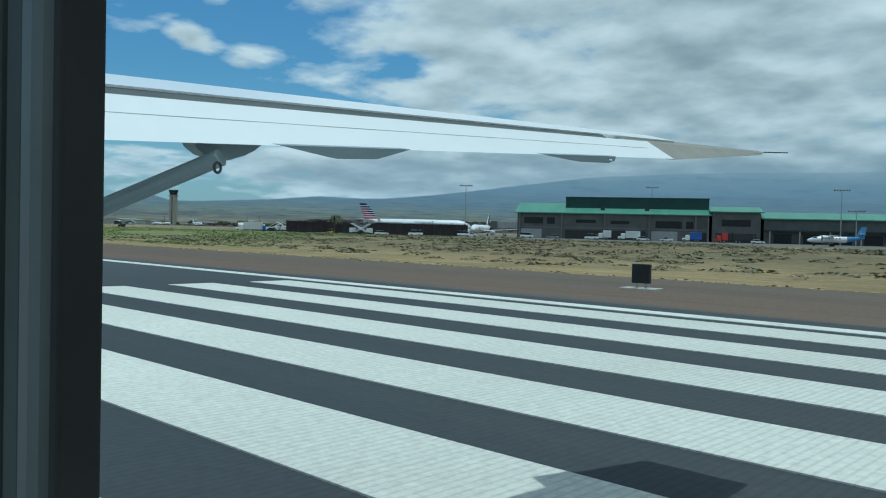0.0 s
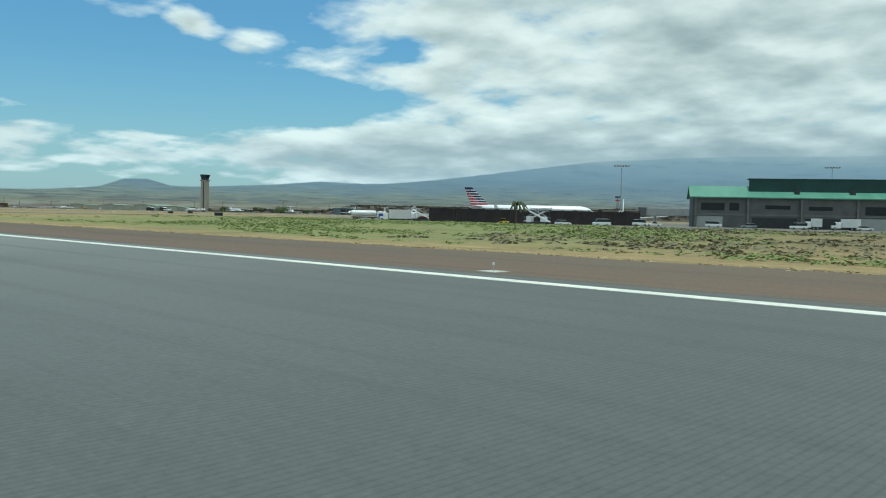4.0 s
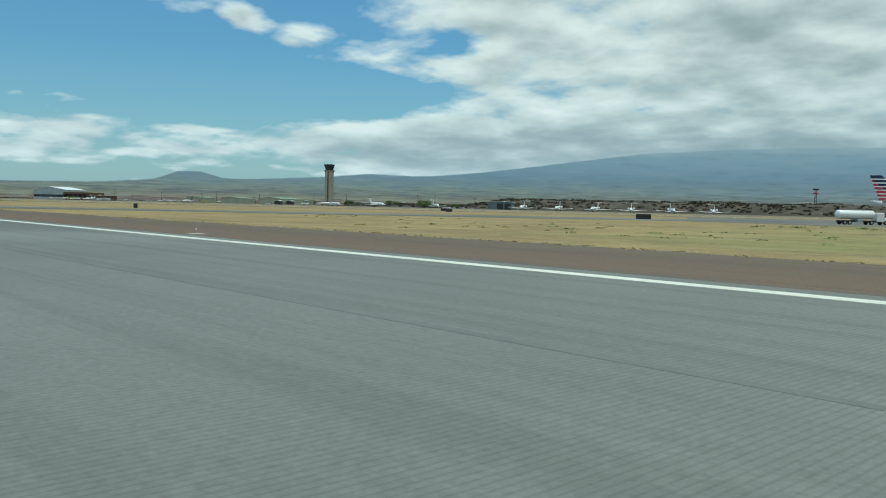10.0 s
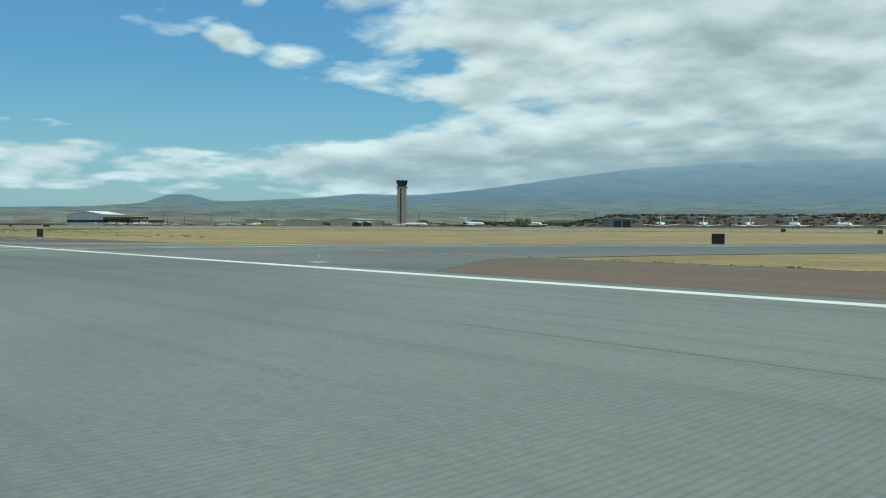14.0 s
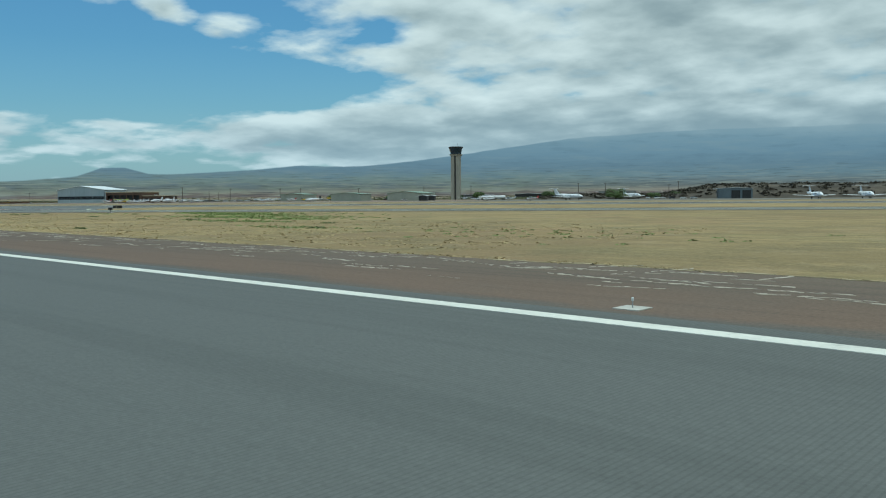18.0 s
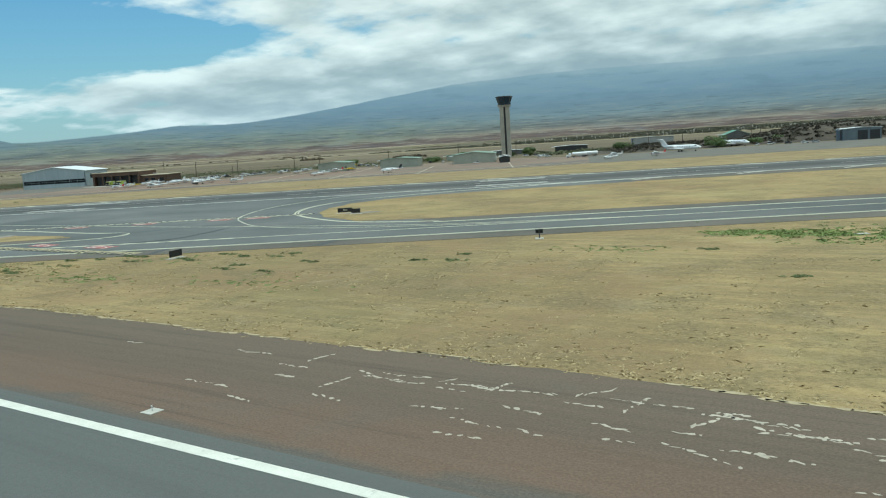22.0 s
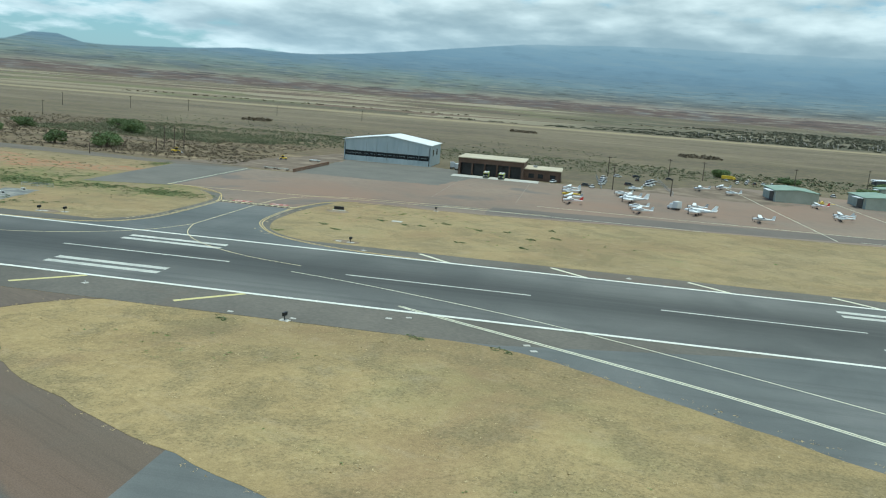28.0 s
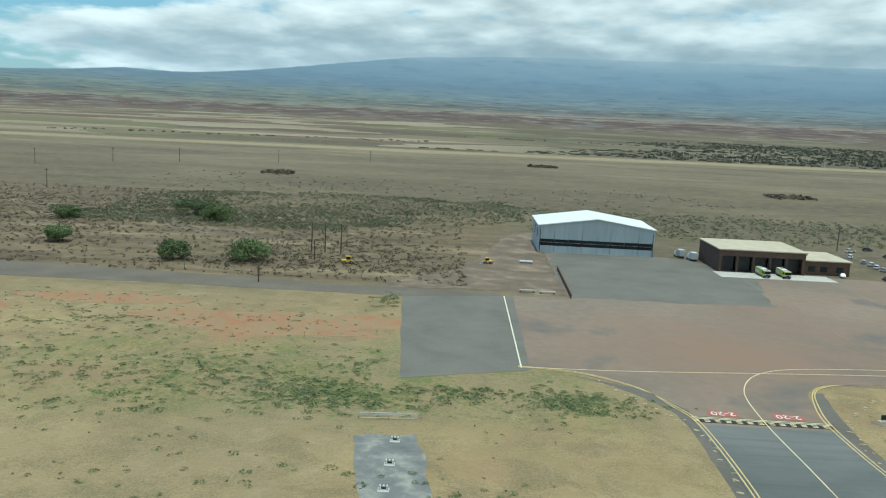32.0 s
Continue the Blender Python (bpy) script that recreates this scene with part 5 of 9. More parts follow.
def airliner(at, turn, scale, label, striped):
    """A big twin jet: local x to its nose. Nose to tail 57 m at scale 1."""
    p = thing("airliner", at, turn, label, "aircraft")
    p.scale = (scale,) * 3
    zf = 4.4
    part("fuselage", loft([(30, zf - 0.5, 0.2, 0.2), (29, zf - 0.35, 1.2, 1.1), (26.5, zf, 2.3, 2.2), (23.5, zf + 0.1, 2.75, 2.75), (-10, zf + 0.1, 2.75, 2.75), (-19, zf + 0.8, 2.0, 2.0), (-27, zf + 1.9, 0.5, 0.6)], 24), M_WHITE, p, smooth=True)
    part("belly_stripe", loft([(26, zf - 0.9, 2.2, 0.1), (23, zf - 0.9, 2.62, 0.12), (-10, zf - 0.9, 2.62, 0.12), (-16, zf - 0.4, 2.1, 0.1)], 24), M_SILVER, p)
    part("cockpit_window", loft([(27.4, zf + 0.75, 1.35, 0.16), (26.6, zf + 1.0, 1.75, 0.3), (26.0, zf + 1.1, 1.95, 0.25)]), M_GLASS, p)
    for s in (1, -1):
        for k in range(34):
            part("window", Tube([(22 - 0.95 * k, s * 2.62, zf + 0.75), (22 - 0.95 * k, s * 2.72, zf + 0.72)], 0.17, 6), M_GLASS, p)
        part("wing", blade((8, 11, s * 1.0, zf - 1.5, 1.2), (-8, 2.2, s * 26, zf + 0.6, 0.3)), M_SILVER, p, "pale grey wing")
        part("winglet", blade((-8.3, 2.0, s * 26, zf + 0.6, 0.2), (-9.6, 1.0, s * 26.6, zf + 2.8, 0.1), True), M_WHITE, p)
        part("engine", loft([(8.6, zf - 2.4, 1.3, 1.3), (8.0, zf - 2.4, 1.55, 1.55), (4.6, zf - 2.3, 1.45, 1.45), (2.8, zf - 2.2, 0.8, 0.8)], 16, Matrix.Translation((0, s * 8.6, 0))), M_SILVER, p, smooth=True)
        part("tailplane", blade((-20, 5.4, s * 0.6, zf + 1.9, 0.5), (-25.5, 1.8, s * 9.5, zf + 2.6, 0.2)), M_SILVER, p)
        wheel(p, -2.5, s * 3.6, 0.65, 1.0, (-2.5, s * 3.6, zf - 1.5))
        for k in range(2):
            part("door", B(20.5 - 34 * k, 21.5 - 34 * k, s * 2.7 - 0.05, s * 2.7 + 0.05, zf - 0.7, zf + 1.2), M_SILVER, p)
    wheel(p, 23, 0, 0.5, 0.7, (23, 0, zf - 2.2), "nose_wheel")
    x0, c0, x1, c1, z0, z1 = -17.6, 8.6, -25.8, 3.6, zf + 2.4, zf + 10.6
    if striped:
        # level bands up the fin: navy before, red behind, narrow white gaps between them
        z = 0.0
        for depth, lead in ((0.13, 0.0), (0.045, None), (0.085, 0.4), (0.05, None), (0.09, 0.5), (0.05, None), (0.09, 0.6), (0.05, None), (0.09, 0.75), (0.05, None), (0.095, 0.85), (0.05, None), (0.125, 1.0)):
            f0, f1 = z, z + depth
            z = f1
            for tone, c_from, c_to in ((M_WHITE, 0.0, 1.0),) if lead is None else ((M_NAVY, 0.0, lead), (M_TAIL_RED, lead, 1.0)):
                if c_to - c_from > 0.02:
                    a, b = [(x0 + (x1 - x0) * f - (c0 + (c1 - c0) * f) * c_from, (c0 + (c1 - c0) * f) * (c_to - c_from), 0, z0 + (z1 - z0) * f, 0.6 - 0.3 * f) for f in (f0, f1)]
                    part("fin_band", blade(a, b, True), tone, p)
        for s in (1, -1):
            bm = bmesh.new()
            for k in range(8):
                box(bm, 10.4 - 1.25 * k, 11.2 - 1.25 * k, s * 2.56 - 0.05, s * 2.56 + 0.05, zf + 1.25, zf + 1.75 + (0.35 if k == 0 else 0))
            part("name_bar", bm, M_SILVER, p, "grey bars along the fuselage")
    else:
        part("fin", blade((x0, c0, 0, z0, 0.6), (x1, c1, 0, z1, 0.3), True), M_NAVY, p, "dark fin with a white leading edge")
        part("fin_edge", blade((x0 + 0.5, 1.0, 0, z0, 0.5), (x1 + 0.4, 0.8, 0, z1, 0.3), True), M_WHITE, p)
    return p


def commuter_plane(at, turn):
    p = thing("commuter_turboprop", at, turn, "white high-wing commuter turboprop with a blue tail", "aircraft")
    zf = 2.0
    part("fuselage", loft([(7.4, zf - 0.3, 0.1, 0.1), (6.8, zf - 0.2, 0.5, 0.5), (5.2, zf, 0.85, 0.9), (-3.0, zf + 0.1, 0.9, 0.95), (-8.4, zf + 0.7, 0.2, 0.3)]), M_WHITE, p, smooth=True)
    part("windscreen", loft([(5.9, zf + 0.45, 0.55, 0.14), (5.1, zf + 0.6, 0.82, 0.3), (4.6, zf + 0.6, 0.86, 0.2)]), M_GLASS, p)
    part("tail_paint", loft([(-3.6, zf + 0.18, 0.86, 0.9), (-8.45, zf + 0.7, 0.22, 0.32)]), M_SKY_BLUE, p, "blue painted tail cone")
    for s in (1, -1):
        for k in range(6):
            part("window", Tube([(3.2 - 0.95 * k, s * 0.84, zf + 0.4), (3.2 - 0.95 * k, s * 0.93, zf + 0.4)], 0.2, 8), M_GLASS, p)
        part("wing", blade((2.0, 2.0, 0, zf + 1.05, 0.3), (2.0, 1.8, s * 9.6, zf + 1.2, 0.2)), M_WHITE, p)
        eng = part("engine", loft([(3.6, zf + 0.75, 0.25, 0.25), (3.2, zf + 0.75, 0.45, 0.45), (0.6, zf + 0.8, 0.4, 0.4)], 10, Matrix.Translation((0, s * 2.8, 0))), M_WHITE, p, smooth=True)
        part("propeller", Tube([(3.7, s * 2.8, zf - 0.5), (3.72, s * 2.8, zf + 0.75), (3.7, s * 2.8, zf + 2.0)], [0.05, 0.1, 0.05], 6, squash=2), M_DARK, eng)
        part("tailplane", blade((-7.0, 1.5, 0, zf + 1.9, 0.16), (-7.2, 1.0, s * 3.2, zf + 1.9, 0.1)), M_WHITE, p)
        wheel(p, 0.4, s * 1.8, 0.4, 0.3, (0.6, s * 0.8, zf - 0.5))
    part("fin", blade((-5.8, 2.6, 0, zf + 0.8, 0.24), (-7.6, 1.5, 0, zf + 4.0, 0.14), True), M_SKY_BLUE, p, "blue fin")
    wheel(p, 5.4, 0, 0.35, 0.2, (5.4, 0, zf - 0.7), "nose_wheel")
    return p


# ---- makers: vehicles and small airport things ----
def wheels_for(p, xs, half, r=0.34, w=0.24):
    for x in xs:
        for s in (1, -1):
            wh = part("wheel", Tube([(x, s * half - w / 2, r), (x, s * half + w / 2, r)], r, 12), M_TYRE, p)
            part("rim", Tube([(x, s * half + s * (w / 2 - 0.02), r), (x, s * half + s * (w / 2 + 0.02), r)], r * 0.55, 10), M_STEEL, wh)


def car(paint, label, pickup=False, van=False):
    p = thing("van" if van else "pickup_truck" if pickup else "car", (0, 0, 0), 0, label, "vehicle", "parked cars")
    top = 2.0 if van else 1.48
    bm = bmesh.new()
    prof = [(2.2, 0.35), (2.25, 0.75), (1.3, 0.92), (-2.15, 0.95), (-2.2, 0.4)]
    if van:
        prof = [(2.4, 0.35), (2.45, 0.95), (2.0, 1.1), (-2.4, 1.15), (-2.4, 0.4)]
    a, b = [bm.verts.new((x, -0.88, z)) for x, z in prof], [bm.verts.new((x, 0.88, z)) for x, z in prof]
    bm.faces.new(a), bm.faces.new(b[::-1])
    for i in range(5):
        bm.faces.new((a[i], a[(i + 1) % 5], b[(i + 1) % 5], b[i]))
    bmesh.ops.bevel(bm, geom=list(bm.edges), offset=0.07, segments=2, affect="EDGES", profile=0.5)
    part("body", bm, paint, p, smooth=False)
    x0, x1 = (1.25, -0.5) if pickup else (1.2, -1.9)
    if van:
        x0, x1 = 1.95, -2.38
    bm = bmesh.new()
    prof = [(x0, 0.9), (x0 - 0.65, top), (x1 + (0.05 if van else 0.35), top), (x1, 0.92)]
    a, b = [bm.verts.new((x, -0.80 + (0.12 if z > 1 else 0), z)) for x, z in prof], [bm.verts.new((x, 0.80 - (0.12 if z > 1 else 0), z)) for x, z in prof]
    bm.faces.new(a), bm.faces.new(b[::-1])
    for i in range(4):
        bm.faces.new((a[i], a[(i + 1) % 4], b[(i + 1) % 4], b[i]))
    part("glasshouse", bm, M_GLASS, p, "dark window glass")
    part("roof", B(x1 + 0.33, x0 - 0.62, -0.69, 0.69, top - 0.02, top + 0.05), paint, p)
    for s in (1, -1):
        part("headlight", B(2.17, 2.27, s * 0.6 - 0.16, s * 0.6 + 0.16, 0.62, 0.76), M_OFFWHITE, p)
        part("tail_light", B(-2.26, -2.18, s * 0.68 - 0.1, s * 0.68 + 0.1, 0.66, 0.84), M_RED, p)
    wheels_for(p, (1.35, -1.35), 0.8)
    return p


def box_truck(at, turn, paint, label, length=6.0, cab=M_WHITE):
    p = thing("box_truck", at, turn, label, "truck")
    part("cargo_box", B(-length, 0.0, -1.2, 1.2, 0.9, 3.4, bevel=0.06), paint, p)
    part("cab", B(0.15, 1.7, -1.1, 1.1, 0.6, 2.5, bevel=0.15), cab, p)
    part("windscreen", B(1.62, 1.74, -0.95, 0.95, 1.5, 2.3), M_GLASS, p)
    part("bonnet", B(1.7, 2.7, -1.0, 1.0, 0.55, 1.45, bevel=0.12), cab, p)
    part("chassis", B(-length, 2.4, -0.5, 0.5, 0.5, 0.85), M_DARK, p)
    wheels_for(p, (2.0, -length + 1.2, -length + 2.3), 0.95, 0.48, 0.3)
    return p


def tanker_truck(at, turn):
    p = thing("fuel_tanker", at, turn, "white fuel tanker truck on the apron", "truck")
    part("tank", loft([(0.0, 2.3, 0.9, 0.7), (-0.3, 2.3, 1.2, 1.0), (-8.6, 2.3, 1.2, 1.0), (-8.9, 2.3, 0.9, 0.7)], 16), M_WHITE, p, smooth=True)
    part("cab", B(0.4, 2.2, -1.15, 1.15, 0.7, 2.8, bevel=0.18), M_WHITE, p)
    part("bonnet", B(2.2, 3.4, -0.95, 0.95, 0.6, 1.7, bevel=0.15), M_WHITE, p)
    part("windscreen", B(2.14, 2.24, -1.0, 1.0, 1.75, 2.6), M_GLASS, p)
    part("chassis", B(-8.8, 3.0, -0.5, 0.5, 0.6, 1.0), M_DARK, p)
    part("hose_reel", B(-4.6, -3.2, -1.25, 1.25, 0.7, 1.35, bevel=0.05), M_SILVER, p)
    part("catwalk", B(-8.0, -0.6, -0.3, 0.3, 3.28, 3.36), M_STEEL, p)
    wheels_for(p, (2.6, -1.0, -6.4, -7.6), 0.98, 0.5, 0.32)
    return p


def fire_truck():
    p = thing("airport_fire_truck", (0, 0, 0), 0, "lime yellow airport crash tender before the station", "fire truck", "crash tenders")
    part("body", B(-5.5, 2.2, -1.45, 1.45, 0.9, 3.3, bevel=0.12), M_LIME, p)
    part("cab", B(2.3, 4.6, -1.45, 1.45, 0.9, 3.2, bevel=0.25), M_LIME, p)
    part("windscreen", B(4.5, 4.66, -1.3, 1.3, 1.8, 2.9), M_GLASS, p)
    for s in (1, -1):
        part("side_window", B(2.7, 4.2, s * 1.46 - 0.03, s * 1.46 + 0.03, 1.9, 2.8), M_GLASS, p)
        part("locker", B(-5.0, -1.0, s * 1.46 - 0.03, s * 1.46 + 0.03, 1.2, 2.6), M_SILVER, p)
    part("roof_turret", Tube([(3.4, 0, 3.2), (3.4, 0, 3.6), (5.0, 0, 3.8)], [0.2, 0.15, 0.1], 8), M_STEEL, p)
    part("bumper", B(4.6, 5.0, -1.4, 1.4, 0.8, 1.3, bevel=0.05), M_DARK, p)
    part("cab_roof", B(2.5, 4.5, -1.3, 1.3, 3.19, 3.3, bevel=0.04), M_OFFWHITE, p)
    part("grille", B(4.58, 4.68, -0.7, 0.7, 1.3, 1.7), M_DARK, p)
    for s in (1, -1):
        part("headlight", B(4.58, 4.7, s * 1.05 - 0.2, s * 1.05 + 0.2, 1.32, 1.62), M_OFFWHITE, p)
        part("mirror", B(4.4, 4.6, s * 1.75 - 0.14, s * 1.75 + 0.14, 2.0, 2.7), M_DARK, p)
        part("front_stripe", B(4.58, 4.69, s * 0.72 - 0.5, s * 0.72 + 0.5, 1.66, 1.78), M_WHITE, p)
    part("roof_deck", B(-5.2, 2.0, -1.2, 1.2, 3.28, 3.42, bevel=0.04), M_OFFWHITE, p)
    part("roof_hatch", B(-3.4, -2.2, -0.6, 0.6, 3.42, 3.6, bevel=0.04), M_DARK, p)
    part("light_bar", B(3.0, 3.3, -1.0, 1.0, 3.22, 3.4), M_RED, p)
    wheels_for(p, (3.2, -2.2, -3.9), 1.25, 0.65, 0.45)
    return p


def loader(at, turn, label="yellow wheeled loader parked on the dirt"):
    p = thing("wheel_loader", at, turn, label, "machine")
    part("body", B(-2.4, 0.6, -0.9, 0.9, 0.9, 1.9, bevel=0.12), M_YELLOW, p)
    part("cab", B(-0.6, 0.9, -0.75, 0.75, 1.9, 3.2, bevel=0.1), M_GLASS, p)
    part("cab_roof", B(-0.75, 1.05, -0.85, 0.85, 3.2, 3.35), M_YELLOW, p)
    for s in (1, -1):
        part("arm", Tube([(0.6, s * 0.6, 1.7), (1.8, s * 0.6, 1.4), (2.8, s * 0.6, 0.6)], 0.12, 6), M_YELLOW, p)
    bm = bmesh.new()
    prof = [(2.7, 0.2), (3.7, 0.15), (3.6, 0.3), (2.9, 0.35), (2.85, 1.1), (2.65, 1.15)]
    a, b = [bm.verts.new((x, -1.3, z)) for x, z in prof], [bm.verts.new((x, 1.3, z)) for x, z in prof]
    bm.faces.new(a), bm.faces.new(b[::-1])
    for i in range(6):
        bm.faces.new((a[i], a[(i + 1) % 6], b[(i + 1) % 6], b[i]))
    part("bucket", bm, M_STEEL, p)
    wheels_for(p, (1.2, -1.7), 0.95, 0.65, 0.45)
    return p


def stair_truck(at, turn):
    p = thing("stair_truck", at, turn, "white mobile passenger stairs", "truck")
    part("chassis", B(-3, 3, -1.0, 1.0, 0.5, 0.9), M_DARK, p)
    part("cab", B(1.6, 3.1, -1.0, 1.0, 0.6, 2.3, bevel=0.12), M_WHITE, p)
    for s in (1, -1):
        part("stringer", Tube([(-3.2, s * 0.8, 0.9), (2.6, s * 0.8, 3.8)], 0.14, 6), M_OFFWHITE, p)
        part("handrail", Tube([(-3.2, s * 0.85, 1.9), (2.6, s * 0.85, 4.8)], 0.05, 5), M_STEEL, p)
    for k in range(12):
        part("tread", B(-3.1 + 0.48 * k, -2.75 + 0.48 * k, -0.8, 0.8, 0.95 + 0.24 * k, 1.0 + 0.24 * k), M_STEEL, p)
    part("platform", B(2.5, 3.7, -0.9, 0.9, 3.75, 3.85), M_STEEL, p)
    wheels_for(p, (2.2, -2.0), 0.9, 0.4)
    return p


def light_mast(at, height, label="tall grey apron light mast"):
    p = thing("light_mast", at, RA, label, "lamp", "apron light masts")
    part("pole", Tube([(0, 0, -0.3), (0, 0, height)], [0.24, 0.11], 8), M_STEEL, p)
    part("crossarm", B(-2.6, 2.6, -0.1, 0.1, height - 0.15, height + 0.05), M_STEEL, p)
    for k in range(6):
        part("floodlight", B(-2.6 + 0.95 * k, -2.1 + 0.95 * k, -0.45, 0.1, height + 0.05, height + 0.35, bevel=0.05), M_TERM_MID, p)
    return p


def airfield_sign(at, turn, width, height, face, label, text="", ink=None, legs=2):
    p = thing("airfield_sign", at, turn, label, "sign", "airfield signs")
    part("panel", B(-width / 2, width / 2, -0.12, 0.12, 0.3, 0.3 + height, bevel=0.03), M_SIGN, p)
    if face is not None:
        part("face", B(-width / 2 + 0.05, width / 2 - 0.05, -0.135, -0.12, 0.34, 0.26 + height), face, p)
    part("base", B(-width / 2 - 0.4, width / 2 + 0.4, -0.5, 0.5, -0.2, 0.1), M_CONCRETE, p)
    for k in range(legs):
        x = -width / 2 + 0.2 + (width - 0.4) * k / max(legs - 1, 1)
        part("leg", Tube([(x, 0, 0.1), (x, 0, 0.32)], 0.05, 6), M_STEEL, p)
    if text:
        letters("lettering", text, height * 0.62, ink or M_WHITE_PAINT, p, (0, -0.137, 0.3 + height / 2), 0)
    return p


def edge_light():
    p = thing("runway_edge_light", (0, 0, 0), 0, "small white runway edge light on a concrete pad", "lamp", "runway edge lights")
    part("pad", B(-0.5, 0.5, -0.5, 0.5, -0.1, 0.03), M_CONCRETE, p)
    part("stem", Tube([(0, 0, 0.03), (0, 0, 0.27)], 0.02, 6), M_STEEL, p)
    part("lens", Tube([(0, 0, 0.27), (0, 0, 0.35), (0, 0, 0.39)], [0.045, 0.05, 0.025], 8), M_OFFWHITE, p)
    return p


def utility_pole(at, height, cross=True, label="weathered wooden utility pole"):
    p = thing("utility_pole", at, RA, label, "pole", "utility poles")
    part("pole", Tube([(0, 0, -0.4), (0.05, 0, height)], [0.26, 0.16], 7), M_WOOD, p)
    if cross:
        part("crossarm", B(-1.3, 1.3, -0.08, 0.08, height - 0.9, height - 0.7), M_WOOD, p)
        for x in (-1.2, -0.5, 0.5, 1.2):
            part("insulator", Tube([(x, 0, height - 0.7), (x, 0, height - 0.5)], 0.06, 6), M_DARK, p)
    return p


def windsock(at):
    p = thing("windsock", at, RA, "orange windsock streaming from a short mast", "windsock")
    part("mast", Tube([(0, 0, -0.2), (0, 0, 3.2)], 0.07, 6), M_STEEL, p)
    part("sock", Tube([(-0.1, 0, 3.1), (-1.2, 0, 3.0), (-3.2, 0.2, 2.6)], [0.45, 0.36, 0.2], 10), M_WINDSOCK, p, smooth=True)
    return p


# ---- makers: plants ----
def leaf_cloud(bm, middle, size, count, leaf, rng, flat=1.0):
    """Small leaf clumps, thrown over a lumpy volume, each a bent quad."""
    lobes = [(Vector((rng.uniform(-0.6, 0.6), rng.uniform(-0.6, 0.6), rng.uniform(-0.35, 0.45))), rng.uniform(0.35, 0.6)) for _ in range(13)]
    for _ in range(count):
        c, r = rng.choice(lobes)
        d = Vector((rng.gauss(0, 1), rng.gauss(0, 1), rng.gauss(0, 1))).normalized()
        q = c + d * r * rng.uniform(0.65, 1.05)
        at = Vector(middle) + Vector((q.x * size[0], q.y * size[1], q.z * size[2]))
        u = Vector((rng.gauss(0, 1), rng.gauss(0, 1), rng.gauss(0, 1))).normalized()
        w = u.cross(d + Vector((0.1, 0.2, 0.3))).normalized()
        s = leaf * rng.uniform(0.6, 1.3)
        a, b, c2, e = (bm.verts.new(at + v) for v in (-u * s, w * s * 0.7, u * s + d * s * 0.4, -w * s * 0.7))
        bm.faces.new((a, b, c2, e))


def tree(at, height, spread, seed, label, leaves=420, leaf=0.55, mat=None):
    rng = random.Random(seed)
    p = thing("tree", at, rng.uniform(0, 360), label, "tree")
    bm = bmesh.new()
    top = (rng.uniform(-0.3, 0.3), rng.uniform(-0.3, 0.3), height * 0.55)
    tube(bm, [(0, 0, -0.3), (top[0] * 0.5, top[1] * 0.5, height * 0.28), top], [spread * 0.075, spread * 0.055, spread * 0.025], 7)
    for k in range(6):
        a = k * 1.05 + rng.uniform(-0.3, 0.3)
        z0 = height * rng.uniform(0.25, 0.45)
        tube(bm, [(top[0] * 0.5, top[1] * 0.5, z0), (math.cos(a) * spread * 0.3, math.sin(a) * spread * 0.3, z0 + height * 0.2), (math.cos(a) * spread * 0.5, math.sin(a) * spread * 0.5, z0 + height * 0.32)], [spread * 0.035, spread * 0.022, spread * 0.008], 5)
    part("trunk", bm, M_BARK, p)
    bm = bmesh.new()
    leaf_cloud(bm, (0, 0, height * 0.46), (spread * 0.58, spread * 0.58, height * 0.5), leaves, leaf, rng)
    part("crown", bm, mat or M_LEAF, p)
    return p


def palm(at, height, seed):
    rng = random.Random(seed)
    p = thing("palm_tree", at, 0, "wind-blown palm tree before the barrier wall", "tree")
    part("trunk", Tube([(0, 0, -0.3), (0.2, 0, height * 0.4), (0.1, 0, height * 0.8)], [0.28, 0.2, 0.16], 8), M_BARK, p)
    for k in range(22):
        a = k * 0.2856 + rng.uniform(-0.2, 0.2)
        r = rng.uniform(1.8, 2.8)
        bm = bmesh.new()
        z = height * 0.8
        mid = (0.1 + math.cos(a) * r * 0.5 + 0.5, math.sin(a) * r * 0.5, z + rng.uniform(0.3, 1.3))
        end = (0.1 + math.cos(a) * r + 1.1, math.sin(a) * r, z - rng.uniform(0.2, 1.6))
        pts = curve_points([(0.1, 0, z), mid, end], 4)
        for q0, q1 in zip(pts, pts[1:]):
            d = (q1 - q0)
            s = d.cross(Vector((0, 0, 1))).normalized() * 0.2
            for sg in (1, -1):
                vs = [bm.verts.new(v) for v in (q0, q1, q1 + s * sg + Vector((0, 0, -0.25)), q0 + s * sg + Vector((0, 0, -0.25)))]
                bm.faces.new(vs)
        part("frond", bm, M_PALM, p)
    return p


